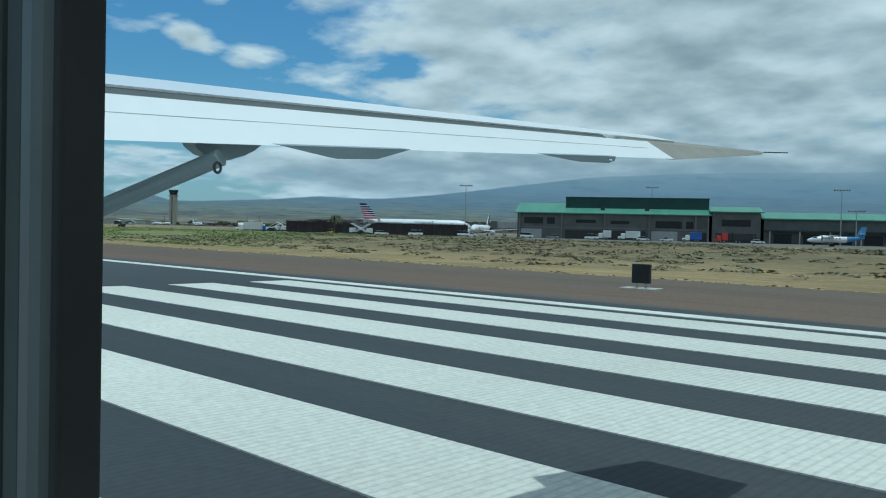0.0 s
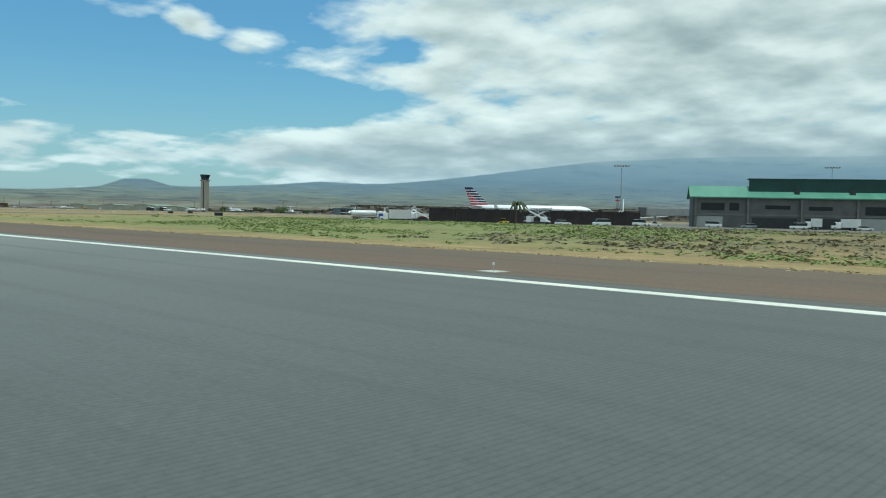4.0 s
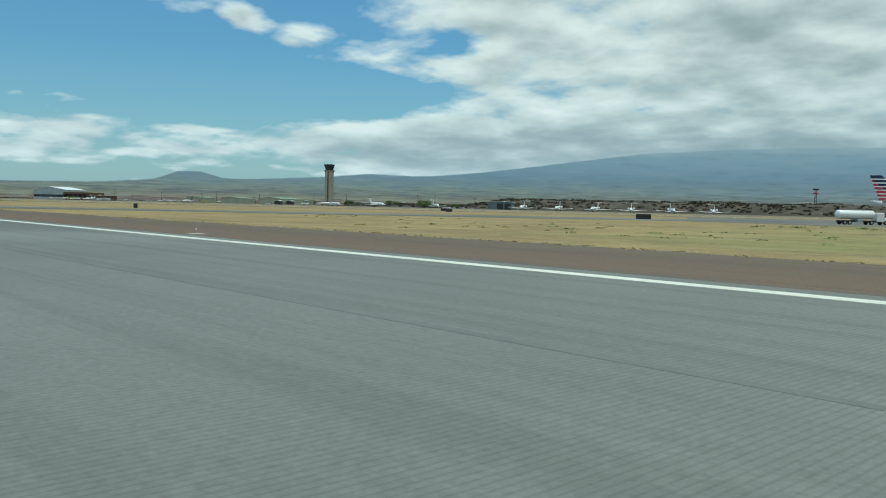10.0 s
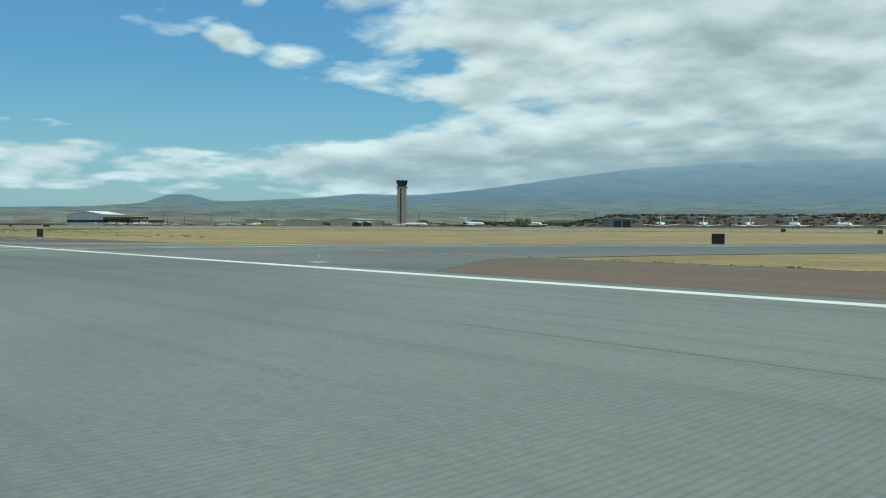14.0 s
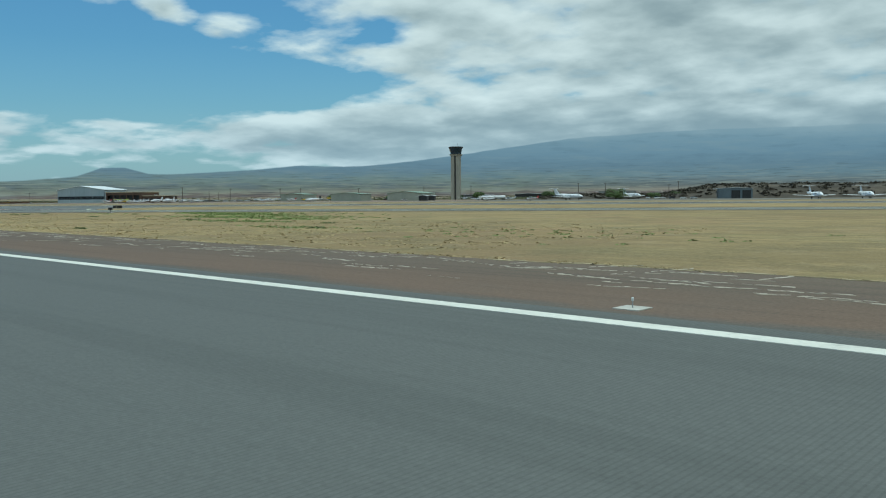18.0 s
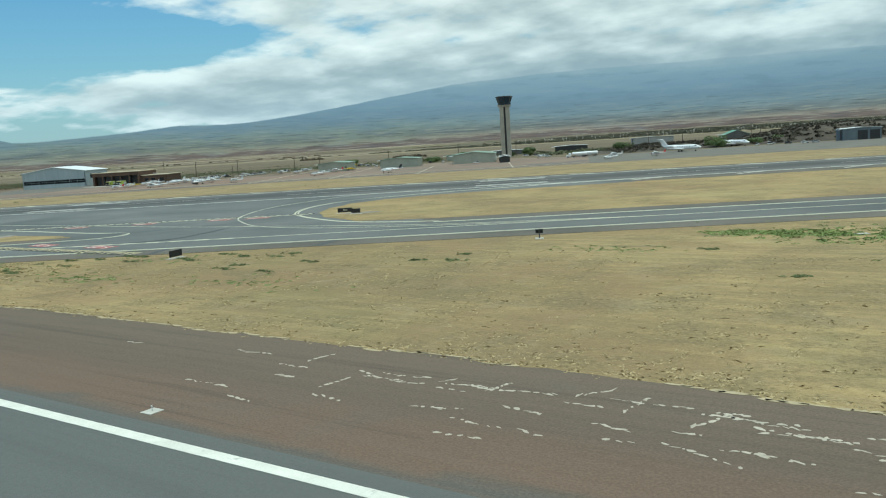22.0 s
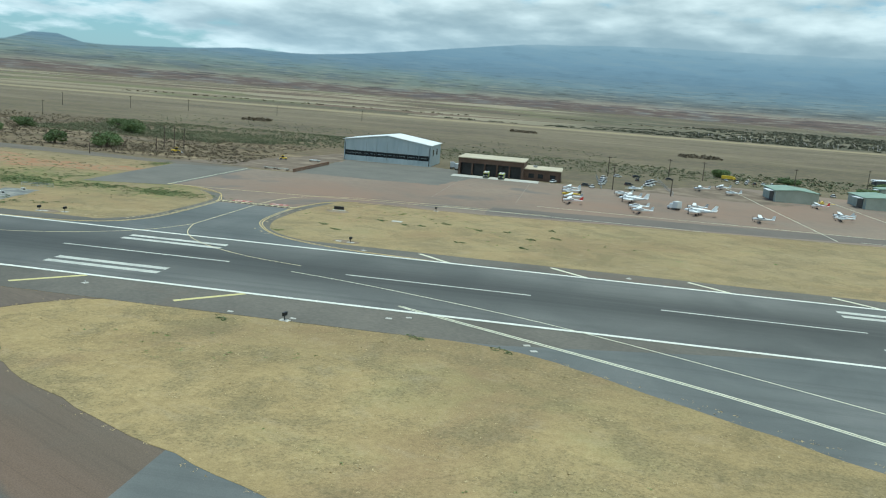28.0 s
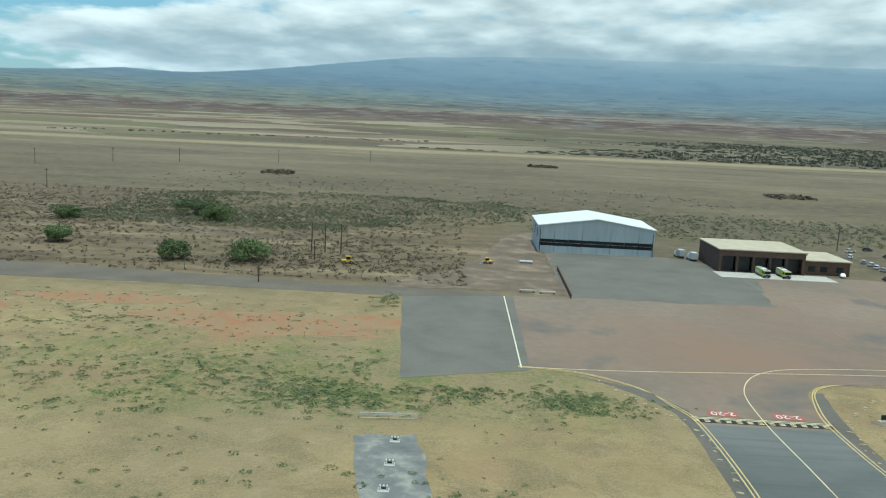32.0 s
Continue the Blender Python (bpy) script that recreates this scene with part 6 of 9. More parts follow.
def bush_field(name, spots, mat, label, seed, blades=26, leaf=0.5, rise=None):
    """Low bushes as one uncountable thing: (x, y, width, height)."""
    rng = random.Random(seed)
    bm = bmesh.new()
    for x, y, w, h in spots:
        base = rise(x, y) if rise else 0.0
        for _ in range(blades):
            a, r = rng.uniform(0, 6.283), w * 0.5 * math.sqrt(rng.random())
            c = Vector((x + math.cos(a) * r, y + math.sin(a) * r, base + h * rng.uniform(0.1, 1.0) * (1 - 0.5 * (2 * r / w) ** 2)))
            u = Vector((rng.gauss(0, 1), rng.gauss(0, 1), rng.gauss(0, 0.7))).normalized()
            v = u.cross(Vector((rng.gauss(0, 1), rng.gauss(0, 1), rng.gauss(0, 1)))).normalized()
            s = leaf * rng.uniform(0.5, 1.3)
            vs = [bm.verts.new(c + q) for q in (-u * s, v * s * 0.6, u * s, -v * s * 0.6)]
            bm.faces.new(vs)
    ob = part(name, bm, mat)
    return tagged(ob, label, "vegetation", "", "stuff")


# ---- taxiways, aprons and their paint (s runs with the second runway, n away from it) ----
def SN(*pairs):
    return [AP(-s, n) for s, n in pairs]


def ragged(pts, step=3.0, amount=0.8, seed=1):
    """The same outline with a worn, uneven edge."""
    out = []
    k = len(pts)
    for i in range(k):
        a, b = Vector(pts[i]), Vector(pts[(i + 1) % k])
        d = b - a
        m = max(1, min(60, int(d.length / step)))
        for j in range(m):
            p = a + d * (j / m)
            w = noise.noise((p.x * 0.13, p.y * 0.13, seed)) * amount + noise.noise((p.x * 0.6, p.y * 0.6, seed + 5)) * amount * 0.5
            out.append(p + Vector((-d.y, d.x, 0)).normalized() * w)
    return out


def area(name, pts, top, mat, label, category="pavement", rag=0.0, seed=1):
    return solo(name, Prism(ragged(pts, 3.0, rag, seed) if rag else pts, -0.4, top), mat, label, category, "structure")


taxiway = area("taxiway", SN((760, 413), (-420, 413), (-420, 447.5), (760, 447.5)), 0.04, M_TAXI, "grey asphalt taxiway with yellow lines", "taxiway")
area("taxiway_throat", SN((770, 444), (480, 444), (480, 544), (690, 544), (742, 530.5), (770, 529)), 0.044, M_TAXI, "wide asphalt junction between taxiway and runway", "taxiway")
area("taxiway_corner", [Vector((x, y, 0)) for x, y in [(-690, 38.0), (-690, 39.2), (-702.8, 39.2), (-714, 38.9), (-723.5, 38.6), (-730.8, 40.2), (-736.6, 44), (-740.6, 50), (-740, 54), (-741, 62), (-752, 60), (-770, 56), (-800, 50), (-800, 38.0)]], 0.034, M_SHOULDER, "brown paved corner beside the taxiway", rag=0.35)
for s0, s1, n0, n1, lab in ((617, -400, 412.2, 419.2, "dusty paved taxiway shoulder towards the runway"), (735, 605, 441.9, 448.6, "dusty paved taxiway shoulder beside the long grass island"), (532, -400, 441.9, 448.6, "dusty paved taxiway shoulder beside the mown grass island")):
    area("taxiway_shoulder", SN((s0, n0), (s1, n0), (s1, n1), (s0 + (13 if n0 < 430 else 0), n1)), 0.048, M_DUST, lab, rag=0.25, seed=14)
for s0, n0, s1, n1, w in ((686.9, 448.2, 686.5, 442, 1.6), (657.7, 448.6, 657.4, 442, 1.4), (571.7, 419.4, 572.2, 413, 1.3), (543.2, 419.4, 544.7, 413, 1.5), (642.5, 416.2, 639.2, 411.6, 1.0), (635.7, 419.7, 635.2, 411.7, 1.4), (626.6, 419.2, 626.2, 412.5, 1.6), (620.1, 419.0, 619.8, 413.1, 2.6), (647.8, 411.5, 643.4, 407.6, 0.9)):
    part("tar_patch", Ribbon(SN((s0, n0), (s1, n1)), w, 0.02, 0.056), M_TAR, taxiway)
area("taxiway_fillet", SN((622, 420), (638, 419.4), (642.8, 417.7), (646.5, 414.8), (650, 410.7), (651.8, 406.6), (653.1, 401.9), (656, 392), (662, 384), (760, 432), (760, 440), (640, 436)), 0.046, M_TAXI, "curved asphalt fillet where the taxiway meets the runway", "taxiway")
area("taxiway_corner_shoulder", curve_points(SN((656, 394), (653.6, 403), (650.6, 411), (646.8, 416), (640, 419.4), (626, 420), (620.6, 419.8)), 4) + SN((620.6, 412.7), (630.4, 412.0), (637, 411.4), (641.6, 410.6), (644.6, 408.6), (646.3, 404.7), (646.2, 399), (646, 392)), 0.049, M_DUST, "grey-brown paved strip round the taxiway corner")
part("seam", Ribbon(curve_points(SN((646, 392), (646.2, 399), (646.3, 404.7), (644.6, 408.6), (641.6, 410.6), (637, 411.4), (630.4, 412.0), (620.6, 412.7)), 5), 0.35, 0.02, 0.054), M_TAR, taxiway, "dark seam at the old pavement edge")
area("grass_island", curve_points(SN((606, 451), (612, 448.5), (660, 448.5), (706, 449), (740, 467), (784, 488.5), (800, 498), (812, 506), (816.5, 513), (816.5, 517.6), (813, 523), (809.6, 527), (803.8, 529.6), (774, 529.5), (754, 530), (738, 528), (716, 513.5), (690, 496), (660, 480), (645, 470), (628, 462), (612, 455), (606, 451)), 4)[:-1],
     0.07, M_LAND, "long dry grass island between taxiway and runway", "grass", 0.7, 3)
area("grass_island", SN((546, 452), (556, 466), (560, 478), (561, 490), (558, 503), (550, 514), (536, 521), (515, 525), (480, 528), (-400, 530), (-400, 449), (530, 448.5)), 0.07, M_LAND, "mown tan grass island beside the runway", "grass", 0.7, 4)
area("runway_junction", SN((806, 529.8), (810, 527.3), (813.4, 523.3), (817, 517.8), (817, 513), (812, 505), (822, 505), (850, 498), (930, 470), (930, 529.8)), 0.041, M_SHOULDER, "brown paving where the two runways come together")
# exit from the first runway
area("runway_exit", [(-394, 24), (-382, 30), (-372, 38.5), (-357, 53), (-340, 72), (-326, 95), (-300, 150), (-245, 260), (-215, 245), (-268, 140), (-290, 98), (-308, 74), (-318, 52), (-322, 36), (-314, 24)], 0.042, M_TAXI, "asphalt exit leading off the runway", "taxiway")
ex = taxiway
for pts in ([(-338, 1.0), (-342, 1.6), (-345.9, 3.3), (-348.4, 5.1), (-351.1, 8.0), (-353.3, 11.9), (-355.1, 17.0), (-356.0, 23.7), (-354, 33), (-351, 42), (-340, 60), (-320, 90)],
            [(-430, 0.4), (-410, 0.9), (-394, 2.0), (-383, 3.7), (-376.4, 5.5), (-372.0, 7.6), (-369.1, 10.1), (-366.4, 13.0), (-364.2, 16.9), (-361, 24), (-357, 33), (-351, 42.5)]):
    part("lead_line", Ribbon(curve_points([(*p, 0) for p in pts], 6), 0.34, 0.03, 0.0765), M_LEAD, ex)

# lines along the taxiway
for n in (419.7, 420.4):
    part("edge_line", Ribbon(SN((629, n), (-400, n)), 0.32, 0.03, 0.066), M_PALE_YELLOW, taxiway)
part("centre_line", Ribbon(SN((735, 431), (-400, 431)), 0.36, 0.03, 0.066), M_PALE_YELLOW, taxiway)
for d in (0.0, 0.7):
    part("edge_line", Ribbon(curve_points(SN((629, 420.4 - d), (638, 419.8 - d), (642.8, 418 - d), (646.6, 415 - d), (650 - d, 410.7), (651.8 - d, 406.6), (653.1 - d, 401.9), (655 - d, 394)), 5), 0.32, 0.03, 0.068), M_PALE_YELLOW, taxiway)
    part("edge_line", Ribbon(curve_points(SN((760, 546.5), (756, 544.6 - d), (713, 522 - d), (685, 504 - d), (648, 481 - d), (635, 476 - d), (607, 458.6 - d), (595.7, 453.6), (593.6 + d, 449), (595 + d, 446), (600, 443.2 + d), (615, 441 + d), (640, 441 + d), (722, 441 + d)), 6), 0.32, 0.03, 0.07), M_PALE_YELLOW, taxiway)
    part("edge_line", Ribbon(curve_points(SN((470, 541.5), (502, 539.7 + d), (526.6, 533.5 + d), (546, 526 + d), (558.5, 518.4), (565.6 + d, 505), (567.2 + d, 490), (564.4 + d, 476), (557, 463 - d), (546.6, 451 - d), (530, 443.5 - d), (505, 441 - d), (300, 441 - d), (-400, 441 - d)), 6), 0.32, 0.03, 0.07), M_PALE_YELLOW, taxiway)
for pts in ([(540, 549), (562.4, 540.4), (572.9, 525.7), (580.3, 504.8), (579.6, 479.2), (573.2, 462.4), (564.2, 449.6), (547.9, 440.1), (520, 433), (490, 431)],
            [(786, 563.5), (764.5, 557.5), (729.4, 543.5), (678.7, 514.0), (646.3, 494), (620.5, 480), (586.6, 460.5), (560, 449), (530, 437), (495, 431.5)]):
    part("lead_line", Ribbon(curve_points(SN(*pts), 6), 0.24, 0.03, 0.078), M_PALE_YELLOW, taxiway)


def hold_line(x0, y0, x1, y1, parent, side=1, ink=M_PALE_YELLOW):
    """Two solid and two broken yellow lines on a black ground."""
    a, b = Vector((x0, y0, 0)), Vector((x1, y1, 0))
    d = (b - a).normalized()
    w = Vector((-d.y, d.x, 0)) * side
    part("hold_ground", Ribbon([a, b], 2.9, 0.03, 0.074), M_BLACK_PAINT, parent)
    for k in (0, 1):
        o = w * (-1.05 + 0.62 * k)
        part("solid_line", Ribbon([a + o, b + o], 0.32, 0.05, 0.084), ink, parent)
    length = (b - a).length
    for k in (2, 3):
        o = w * (-1.05 + 0.66 * k)
        bm = bmesh.new()
        x = 0.0
        while x < length - 1:
            ribbon(bm, [a + d * x + o, a + d * (x + 0.95) + o], 0.36, 0.05, 0.084)
            x += 1.9
        part("dashes", bm, ink, parent)


hold_line(-704.6, 77.2, -768.6, 77.2, taxiway, 1, M_LEAD)
p, q = AP(-648, 479.0), AP(-561, 476.4)
hold_line(p.x, p.y, q.x, q.y, taxiway, 1)
for s, n, txt in ((618.0, 474.0, "20-2"), (601.0, 473.8, "20-2"), (582.5, 473.4, "20-2"), (573.4, 473.2, "20-2")):
    board = part("red_board", Prism(quad(-s - 2.7, -s + 2.7, n - 1.5, n + 1.5), 0.04, 0.08), M_RED_PAINT, taxiway)
    letters("numerals", txt, 2.7, M_WHITE_PAINT, board, AP(-s, n, 0.086), RA, True)
for s, n in ((603.8, 436.4), (587.9, 427.8)):
    c = AP(-s, n)
    board = part("red_board", Prism([(c.x - 3.2, c.y - 1.5), (c.x + 3.2, c.y - 1.5), (c.x + 3.2, c.y + 1.5), (c.x - 3.2, c.y + 1.5)], 0.04, 0.08), M_RED_PAINT, taxiway)
    letters("numerals", "5-23", 3.2, M_WHITE_PAINT, board, (c.x, c.y, 0.086), 180, True)

for d in (-0.42, 0.42):
    bm = bmesh.new()
    for k in range(9):
        ribbon(bm, SN((604 - 4.6 * k, 431 + d), (601.4 - 4.6 * k, 431 + d)), 0.3, 0.03, 0.067)
    part("dashes", bm, M_PALE_YELLOW, taxiway, "broken yellow lines beside the centre line")
part("tyre_mark", Ribbon(curve_points(SN((573.2, 451), (573.9, 447), (575.2, 442), (576.6, 437.5), (580, 434), (585, 432.4)), 6), 1.1, 0.03, 0.0655), M_TAR, taxiway, "dark swung tyre mark")
# slanting shoulder marks
for k in range(0, 6):
    s = 787.2 + 29.7 * k
    part("shoulder_mark", Ribbon(SN((s, 543.0), (s + 8.4, 533.6)), 0.95, 0.03, 0.07), M_YELLOW_PAINT, second)
for k in range(-14, 6):
    s = 758.4 + 30.2 * k
    if not 785 < s < 865:
        part("shoulder_mark", Ribbon(SN((s, 588.6), (s + 8, 595.6)), 0.9, 0.03, 0.07), M_PALE_YELLOW if k < 2 else M_YELLOW_PAINT, second)
for k in range(12):
    s = 500 - 30.2 * k
    part("shoulder_mark", Ribbon(SN((s, 543.4), (s + 10, 536.5)), 0.9, 0.03, 0.07), M_WHITE_PAINT, second)

# apron side
apron = area("apron", SN((866, 671), (856, 669.5), (844.5, 661), (838, 650), (838.4, 643), (813.6, 643), (813, 655), (811, 664), (806.5, 670), (792, 670), (759, 671), (700, 680), (640, 687), (480, 688), (470, 812), (500, 842), (520, 872), (600, 858), (645, 872), (662, 870), (690, 800), (722, 796), (735, 800), (798, 803), (800, 829), (849, 829), (849, 742), (866, 742)),
             0.03, M_APRON, "wide apron of red-dusted asphalt", rag=0.25)
area("dark_apron", SN((480, 688), (-420, 688), (-420, 800), (300, 812), (470, 812)), 0.032, M_PAD, "dark asphalt apron for parked jets")
area("apron_pad", SN((865.6, 669.5), (865.6, 742), (897.5, 734), (892, 660)), 0.036, M_PAD, "plain dark asphalt pad at the end of the apron", rag=0.3)
area("hangar_forecourt", SN((848.5, 744), (849, 829), (804, 829), (790, 822), (781, 806), (779, 790), (787, 746), (817, 744)), 0.037, M_PAD, "grey forecourt before the hangar", rag=2.5, seed=8)
area("apron_lane", SN((760, 674), (640, 691), (480, 692), (480, 706), (640, 706), (760, 692)), 0.037, M_LANE, "dark taxi lane along the apron", rag=1.2, seed=9)
area("connector", SN((870, 588), (857, 589.2), (847, 592), (841.5, 598), (838.8, 607), (838.2, 620), (838.4, 643), (813.6, 643), (813.2, 620), (809.5, 608), (803, 599.5), (795, 594.5), (782, 590.5), (770, 588)), 0.05, M_TAXI, "short asphalt connector from runway to apron", "taxiway")
area("connector_shoulder", curve_points(SN((885, 588), (862, 592.4), (850, 596), (843.8, 603), (841.0, 612), (840.3, 628), (840.6, 645), (843.4, 653), (850, 662), (858, 668)), 5) + SN((844, 661), (838, 650), (838.4, 643), (813.6, 643), (813, 655), (810, 664)) + curve_points(SN((807.6, 665), (809.4, 655), (811.3, 640), (811.0, 620), (806.5, 606.5), (797.5, 598.6), (783, 593.8), (765, 592), (755, 588)), 5), 0.018, M_DUST, "brown dusty shoulder round the connector", rag=0.4)
for d in (0.0, 0.7):
    part("edge_line", Ribbon(curve_points(SN((880, 588.7), (857, 589.4 + d), (847, 592.4 + d), (841 + d, 598.5), (838.0 + d, 607), (837.0 + d, 620), (837.4 + d, 643), (840 + d, 652), (844.8, 661 + d), (855, 669 + d), (868, 671.5 + d)), 6), 0.24, 0.03, 0.078), M_AMBER, apron)
    part("edge_line", Ribbon(curve_points(SN((762, 589), (782, 590.8 + d), (795, 595 + d), (803, 600 + d), (809.8 - d, 608.5), (814.0 - d, 620), (814.6 - d, 643), (812.6 - d, 656), (808, 667 - d), (800, 671), (785, 671)), 6), 0.24, 0.03, 0.078), M_AMBER, apron)
for pts in ([(825.6, 603), (825.6, 625), (825.6, 647), (823.4, 664), (815.4, 676.5), (800, 682), (760, 686)], [(825.6, 603), (831.0, 589.6), (840.6, 579.5), (852, 573.0), (866, 569.2)], [(825.6, 603), (821.0, 590.5), (812.2, 580.5), (799, 573.0), (786, 569.4)], [(868, 671.5), (845, 672.5), (800, 678), (740, 684)]):
    part("lead_line", Ribbon(curve_points(SN(*pts), 8), 0.22, 0.03, 0.08), M_LEAD, apron)
p, q = AP(-838.4, 645.6), AP(-813.6, 645.6)
hold_line(p.x, p.y, q.x, q.y, apron, -1, M_LEAD)
for s in (832.0, 820.2):
    board = part("red_board", Prism(quad(-s - 2.7, -s + 2.7, 647.8, 650.6), 0.04, 0.078), M_WORN_RED, apron)
    letters("numerals", "2-20", 2.5, M_WHITE_PAINT, board, AP(-s, 649.2, 0.086), RA + 180, True)
part("pad_line", Ribbon(SN((868.2, 741), (867.4, 671)), 0.32, 0.02, 0.07), M_PALE_YELLOW, apron)
for s0, n0, s1, n1 in ((783.2, 794, 783.0, 705), (752.6, 797, 753, 710), (654.7, 872, 647.8, 690), (610.8, 836, 606.3, 690), (565.7, 800, 562.5, 689), (520, 812, 516, 690)):
    part("tie_down_line", Ribbon(SN((s0, n0), (s1, n1)), 0.2 if s0 > 700 else 0.3, 0.02, 0.07), M_FADED if s0 > 700 else M_PALE_YELLOW, apron)
for n, s0, s1 in ((706.5, 745, 480), (692.5, 640, 480), (682, 775, 690)):
    part("lane_line", Ribbon(SN((s0, n), (s1, n)), 0.3, 0.02, 0.07), M_PALE_YELLOW, apron)

area("terminal_apron", SN((135, 268), (40, 197), (-20, 190), (-240, 190), (-240, 420), (140, 440)), 0.031, M_PAD, "grey asphalt apron round the terminal", rag=0.6, seed=17)
# beyond the apron
area("service_road", SN((868, 737), (900, 734), (965, 735), (1015, 734), (1200, 730), (1400, 728), (1400, 752), (1200, 754), (1029, 756), (971, 751), (918, 746), (870, 746)), 0.026, M_ROAD, "grey perimeter service road", "road", 0.8)
area("dirt_track", SN((849, 745), (866, 748), (880, 750), (905, 744), (906, 752), (888, 772), (876, 800), (866, 850), (858, 882), (848, 882), (851, 850), (850, 800)), 0.022, M_DIRT, "brown dirt yard and track beside the hangar", "ground", 2.0, 7)
area("dirt_track", SN((966, 838), (985, 832), (1010, 850), (1045, 880), (1110, 905), (1110, 912), (1040, 888), (1005, 858), (985, 840), (970, 845)), 0.02, M_DIRT, "pale dirt track through the scrub", "ground", 1.0, 8)
area("dirt_yard", SN((640, 790), (705, 800), (690, 830), (650, 868), (632, 830)), 0.034, M_DIRT, "bare tan dirt between parked aircraft", "ground", 3.0, 12)
for k, (s, n, w, d) in enumerate(((925, 695, 30, 14), (900, 703, 16, 9), (975, 714, 34, 9), (945, 700, 24, 10), (932, 683, 8, 4), (1010, 700, 26, 8), (905, 690, 10, 4))):
    pts = [AP(-s + w * math.cos(a) * (0.7 + 0.4 * noise.noise((a, k, 0))), n + d * math.sin(a) * (0.7 + 0.4 * noise.noise((a, k, 4)))) for a in [i * 6.283 / 22 for i in range(22)]]
    area("bare_soil", pts, 0.008 + 0.003 * k, M_SOIL, "patch of bare orange soil", "ground", 1.7, 20 + k)
strip = area("approach_light_strip", SN((897, 629), (887, 631), (882.5, 601), (883, 597), (891, 597)), 0.03, M_GRAVEL, "strip of pale gravel under the approach lights", "pavement", 1.3, 30)

# gravel round the signs and covers
for k, (s, n, r) in enumerate(((730.1, 480.5, 4.2), (652.6, 472.9, 5.0), (642.9, 452.6, 4.4), (629.2, 460.7, 4.0), (801.5, 648.6, 4.0), (549, 472, 4.5), (775, 533, 2.6), (863, 600, 3.4), (785.5, 601.5, 3.0))):
    pts = [AP(-s + 1.3 * r * math.cos(a) * (0.75 + 0.4 * noise.noise((a, k, 2))), n + 0.8 * r * math.sin(a) * (0.75 + 0.4 * noise.noise((a, k, 6)))) for a in [i * 6.283 / 20 for i in range(20)]]
    area("gravel_patch", pts, 0.078 if n < 530 else 0.026, M_WORN if n < 530 else M_DIRT, "worn gravel patch round an airfield fitting", "ground", 1.3, 40 + k)
# tyre marks and the edge line of the exit
for y, x0, x1, d in ((9.4, -236, -286, 1.2), (11.2, -210, -300, 0.6), (6.6, -180, -260, 0.8), (10.4, -140, -215, 1.0)):
    line = [(x0 + (x1 - x0) * i / 12, y + d * (i / 12) ** 2, 0.16 * math.sin(math.pi * i / 12) ** 0.5) for i in range(13)]
    part("tyre_mark", Prism([(x, v + w + 0.01) for x, v, w in line] + [(x, v - w - 0.01) for x, v, w in line[::-1]], 0.045, 0.0565), M_RUBBER, runway, "dark rubber tyre mark")
part("edge_line", Ribbon(curve_points([(-392, 24.3, 0), (-385.9, 24.6, 0), (-382.7, 25.2, 0), (-378.5, 27, 0), (-375.1, 29.9, 0), (-368.9, 34.5, 0), (-357, 46, 0), (-345, 60, 0)], 6), 0.3, 0.03, 0.066), M_WHITE_PAINT, taxiway)
# the bank behind the parked jets
def bank_height(s, n):
    f = max(min(1.0, (375 - s) / 60), 0.32 * min(1.0, (462 - s) / 40), 0.0) * max(0.0, min(1.0, (s + 200) / 40))
    h = f * (10.2 + 2.0 * noise.noise((s * 0.02, 1.0, 0)) + 0.9 * noise.noise((s * 0.11, 4.0, 0)))
    k = ((826, 0.0), (836, 0.35), (848, 0.75), (866, 1.0), (905, 0.95), (940, 0.5), (975, 0.0))
    for (n0, f0), (n1, f1) in zip(k, k[1:]):
        if n0 <= n <= n1:
            return h * (f0 + (f1 - f0) * (n - n0) / (n1 - n0))
    return 0.0


bm = bmesh.new()
rows = []
for i in range(136):
    s = -200 + 5 * i
    rows.append([bm.verts.new(AP(-s, n, bank_height(s, n) - 0.1 + (0.5 * noise.noise((s * 0.2, n * 0.2, 0)) if 830 < n < 970 else -0.1))) for n in (826, 831, 836, 842, 848, 857, 866, 885, 905, 922, 940, 957, 975)])
for a, b in zip(rows, rows[1:]):
    for j in range(12):
        bm.faces.new((a[j], a[j + 1], b[j + 1], b[j]))
solo("earth_bank", bm, material("dark_brushy_earth", [(0.05, 0.043, 0.033), (0.072, 0.061, 0.046), (0.11, 0.09, 0.065)], 0.08, 0.95, fine=0.3, bump=0.1), "dark brush-covered earth bank behind the jets", "ground", "structure")


# ---- things by the terminal ----
airliner(AP(-53, 371), RA, 1.0, "white airliner with a red and navy striped tail", True)
airliner((-174.2, 286.6, 0), -60, 0.68, "white airliner nosed in beside the jet bridge", False)
commuter_plane(AP(117.5, 232), RA + 180)


def barrier_wall():
    w = thing("barrier_wall", (-177, 181, 0), 51, "long dark brown barrier wall beside the gate", "wall")
    for k in range(16):
        x = 4.2 * k
        part("panel", B(x + 0.02, x + 4.16, -0.15, 0.15, -0.3, 4.3), M_BARRIER, w)
        part("post", B(x - 0.12, x + 0.12, -0.32, 0.3, -0.3, 4.45), M_DARK, w)
    part("cap", B(-0.4, 67.4, -0.35, 0.35, 4.45, 4.6), M_BARRIER, w)


barrier_wall()


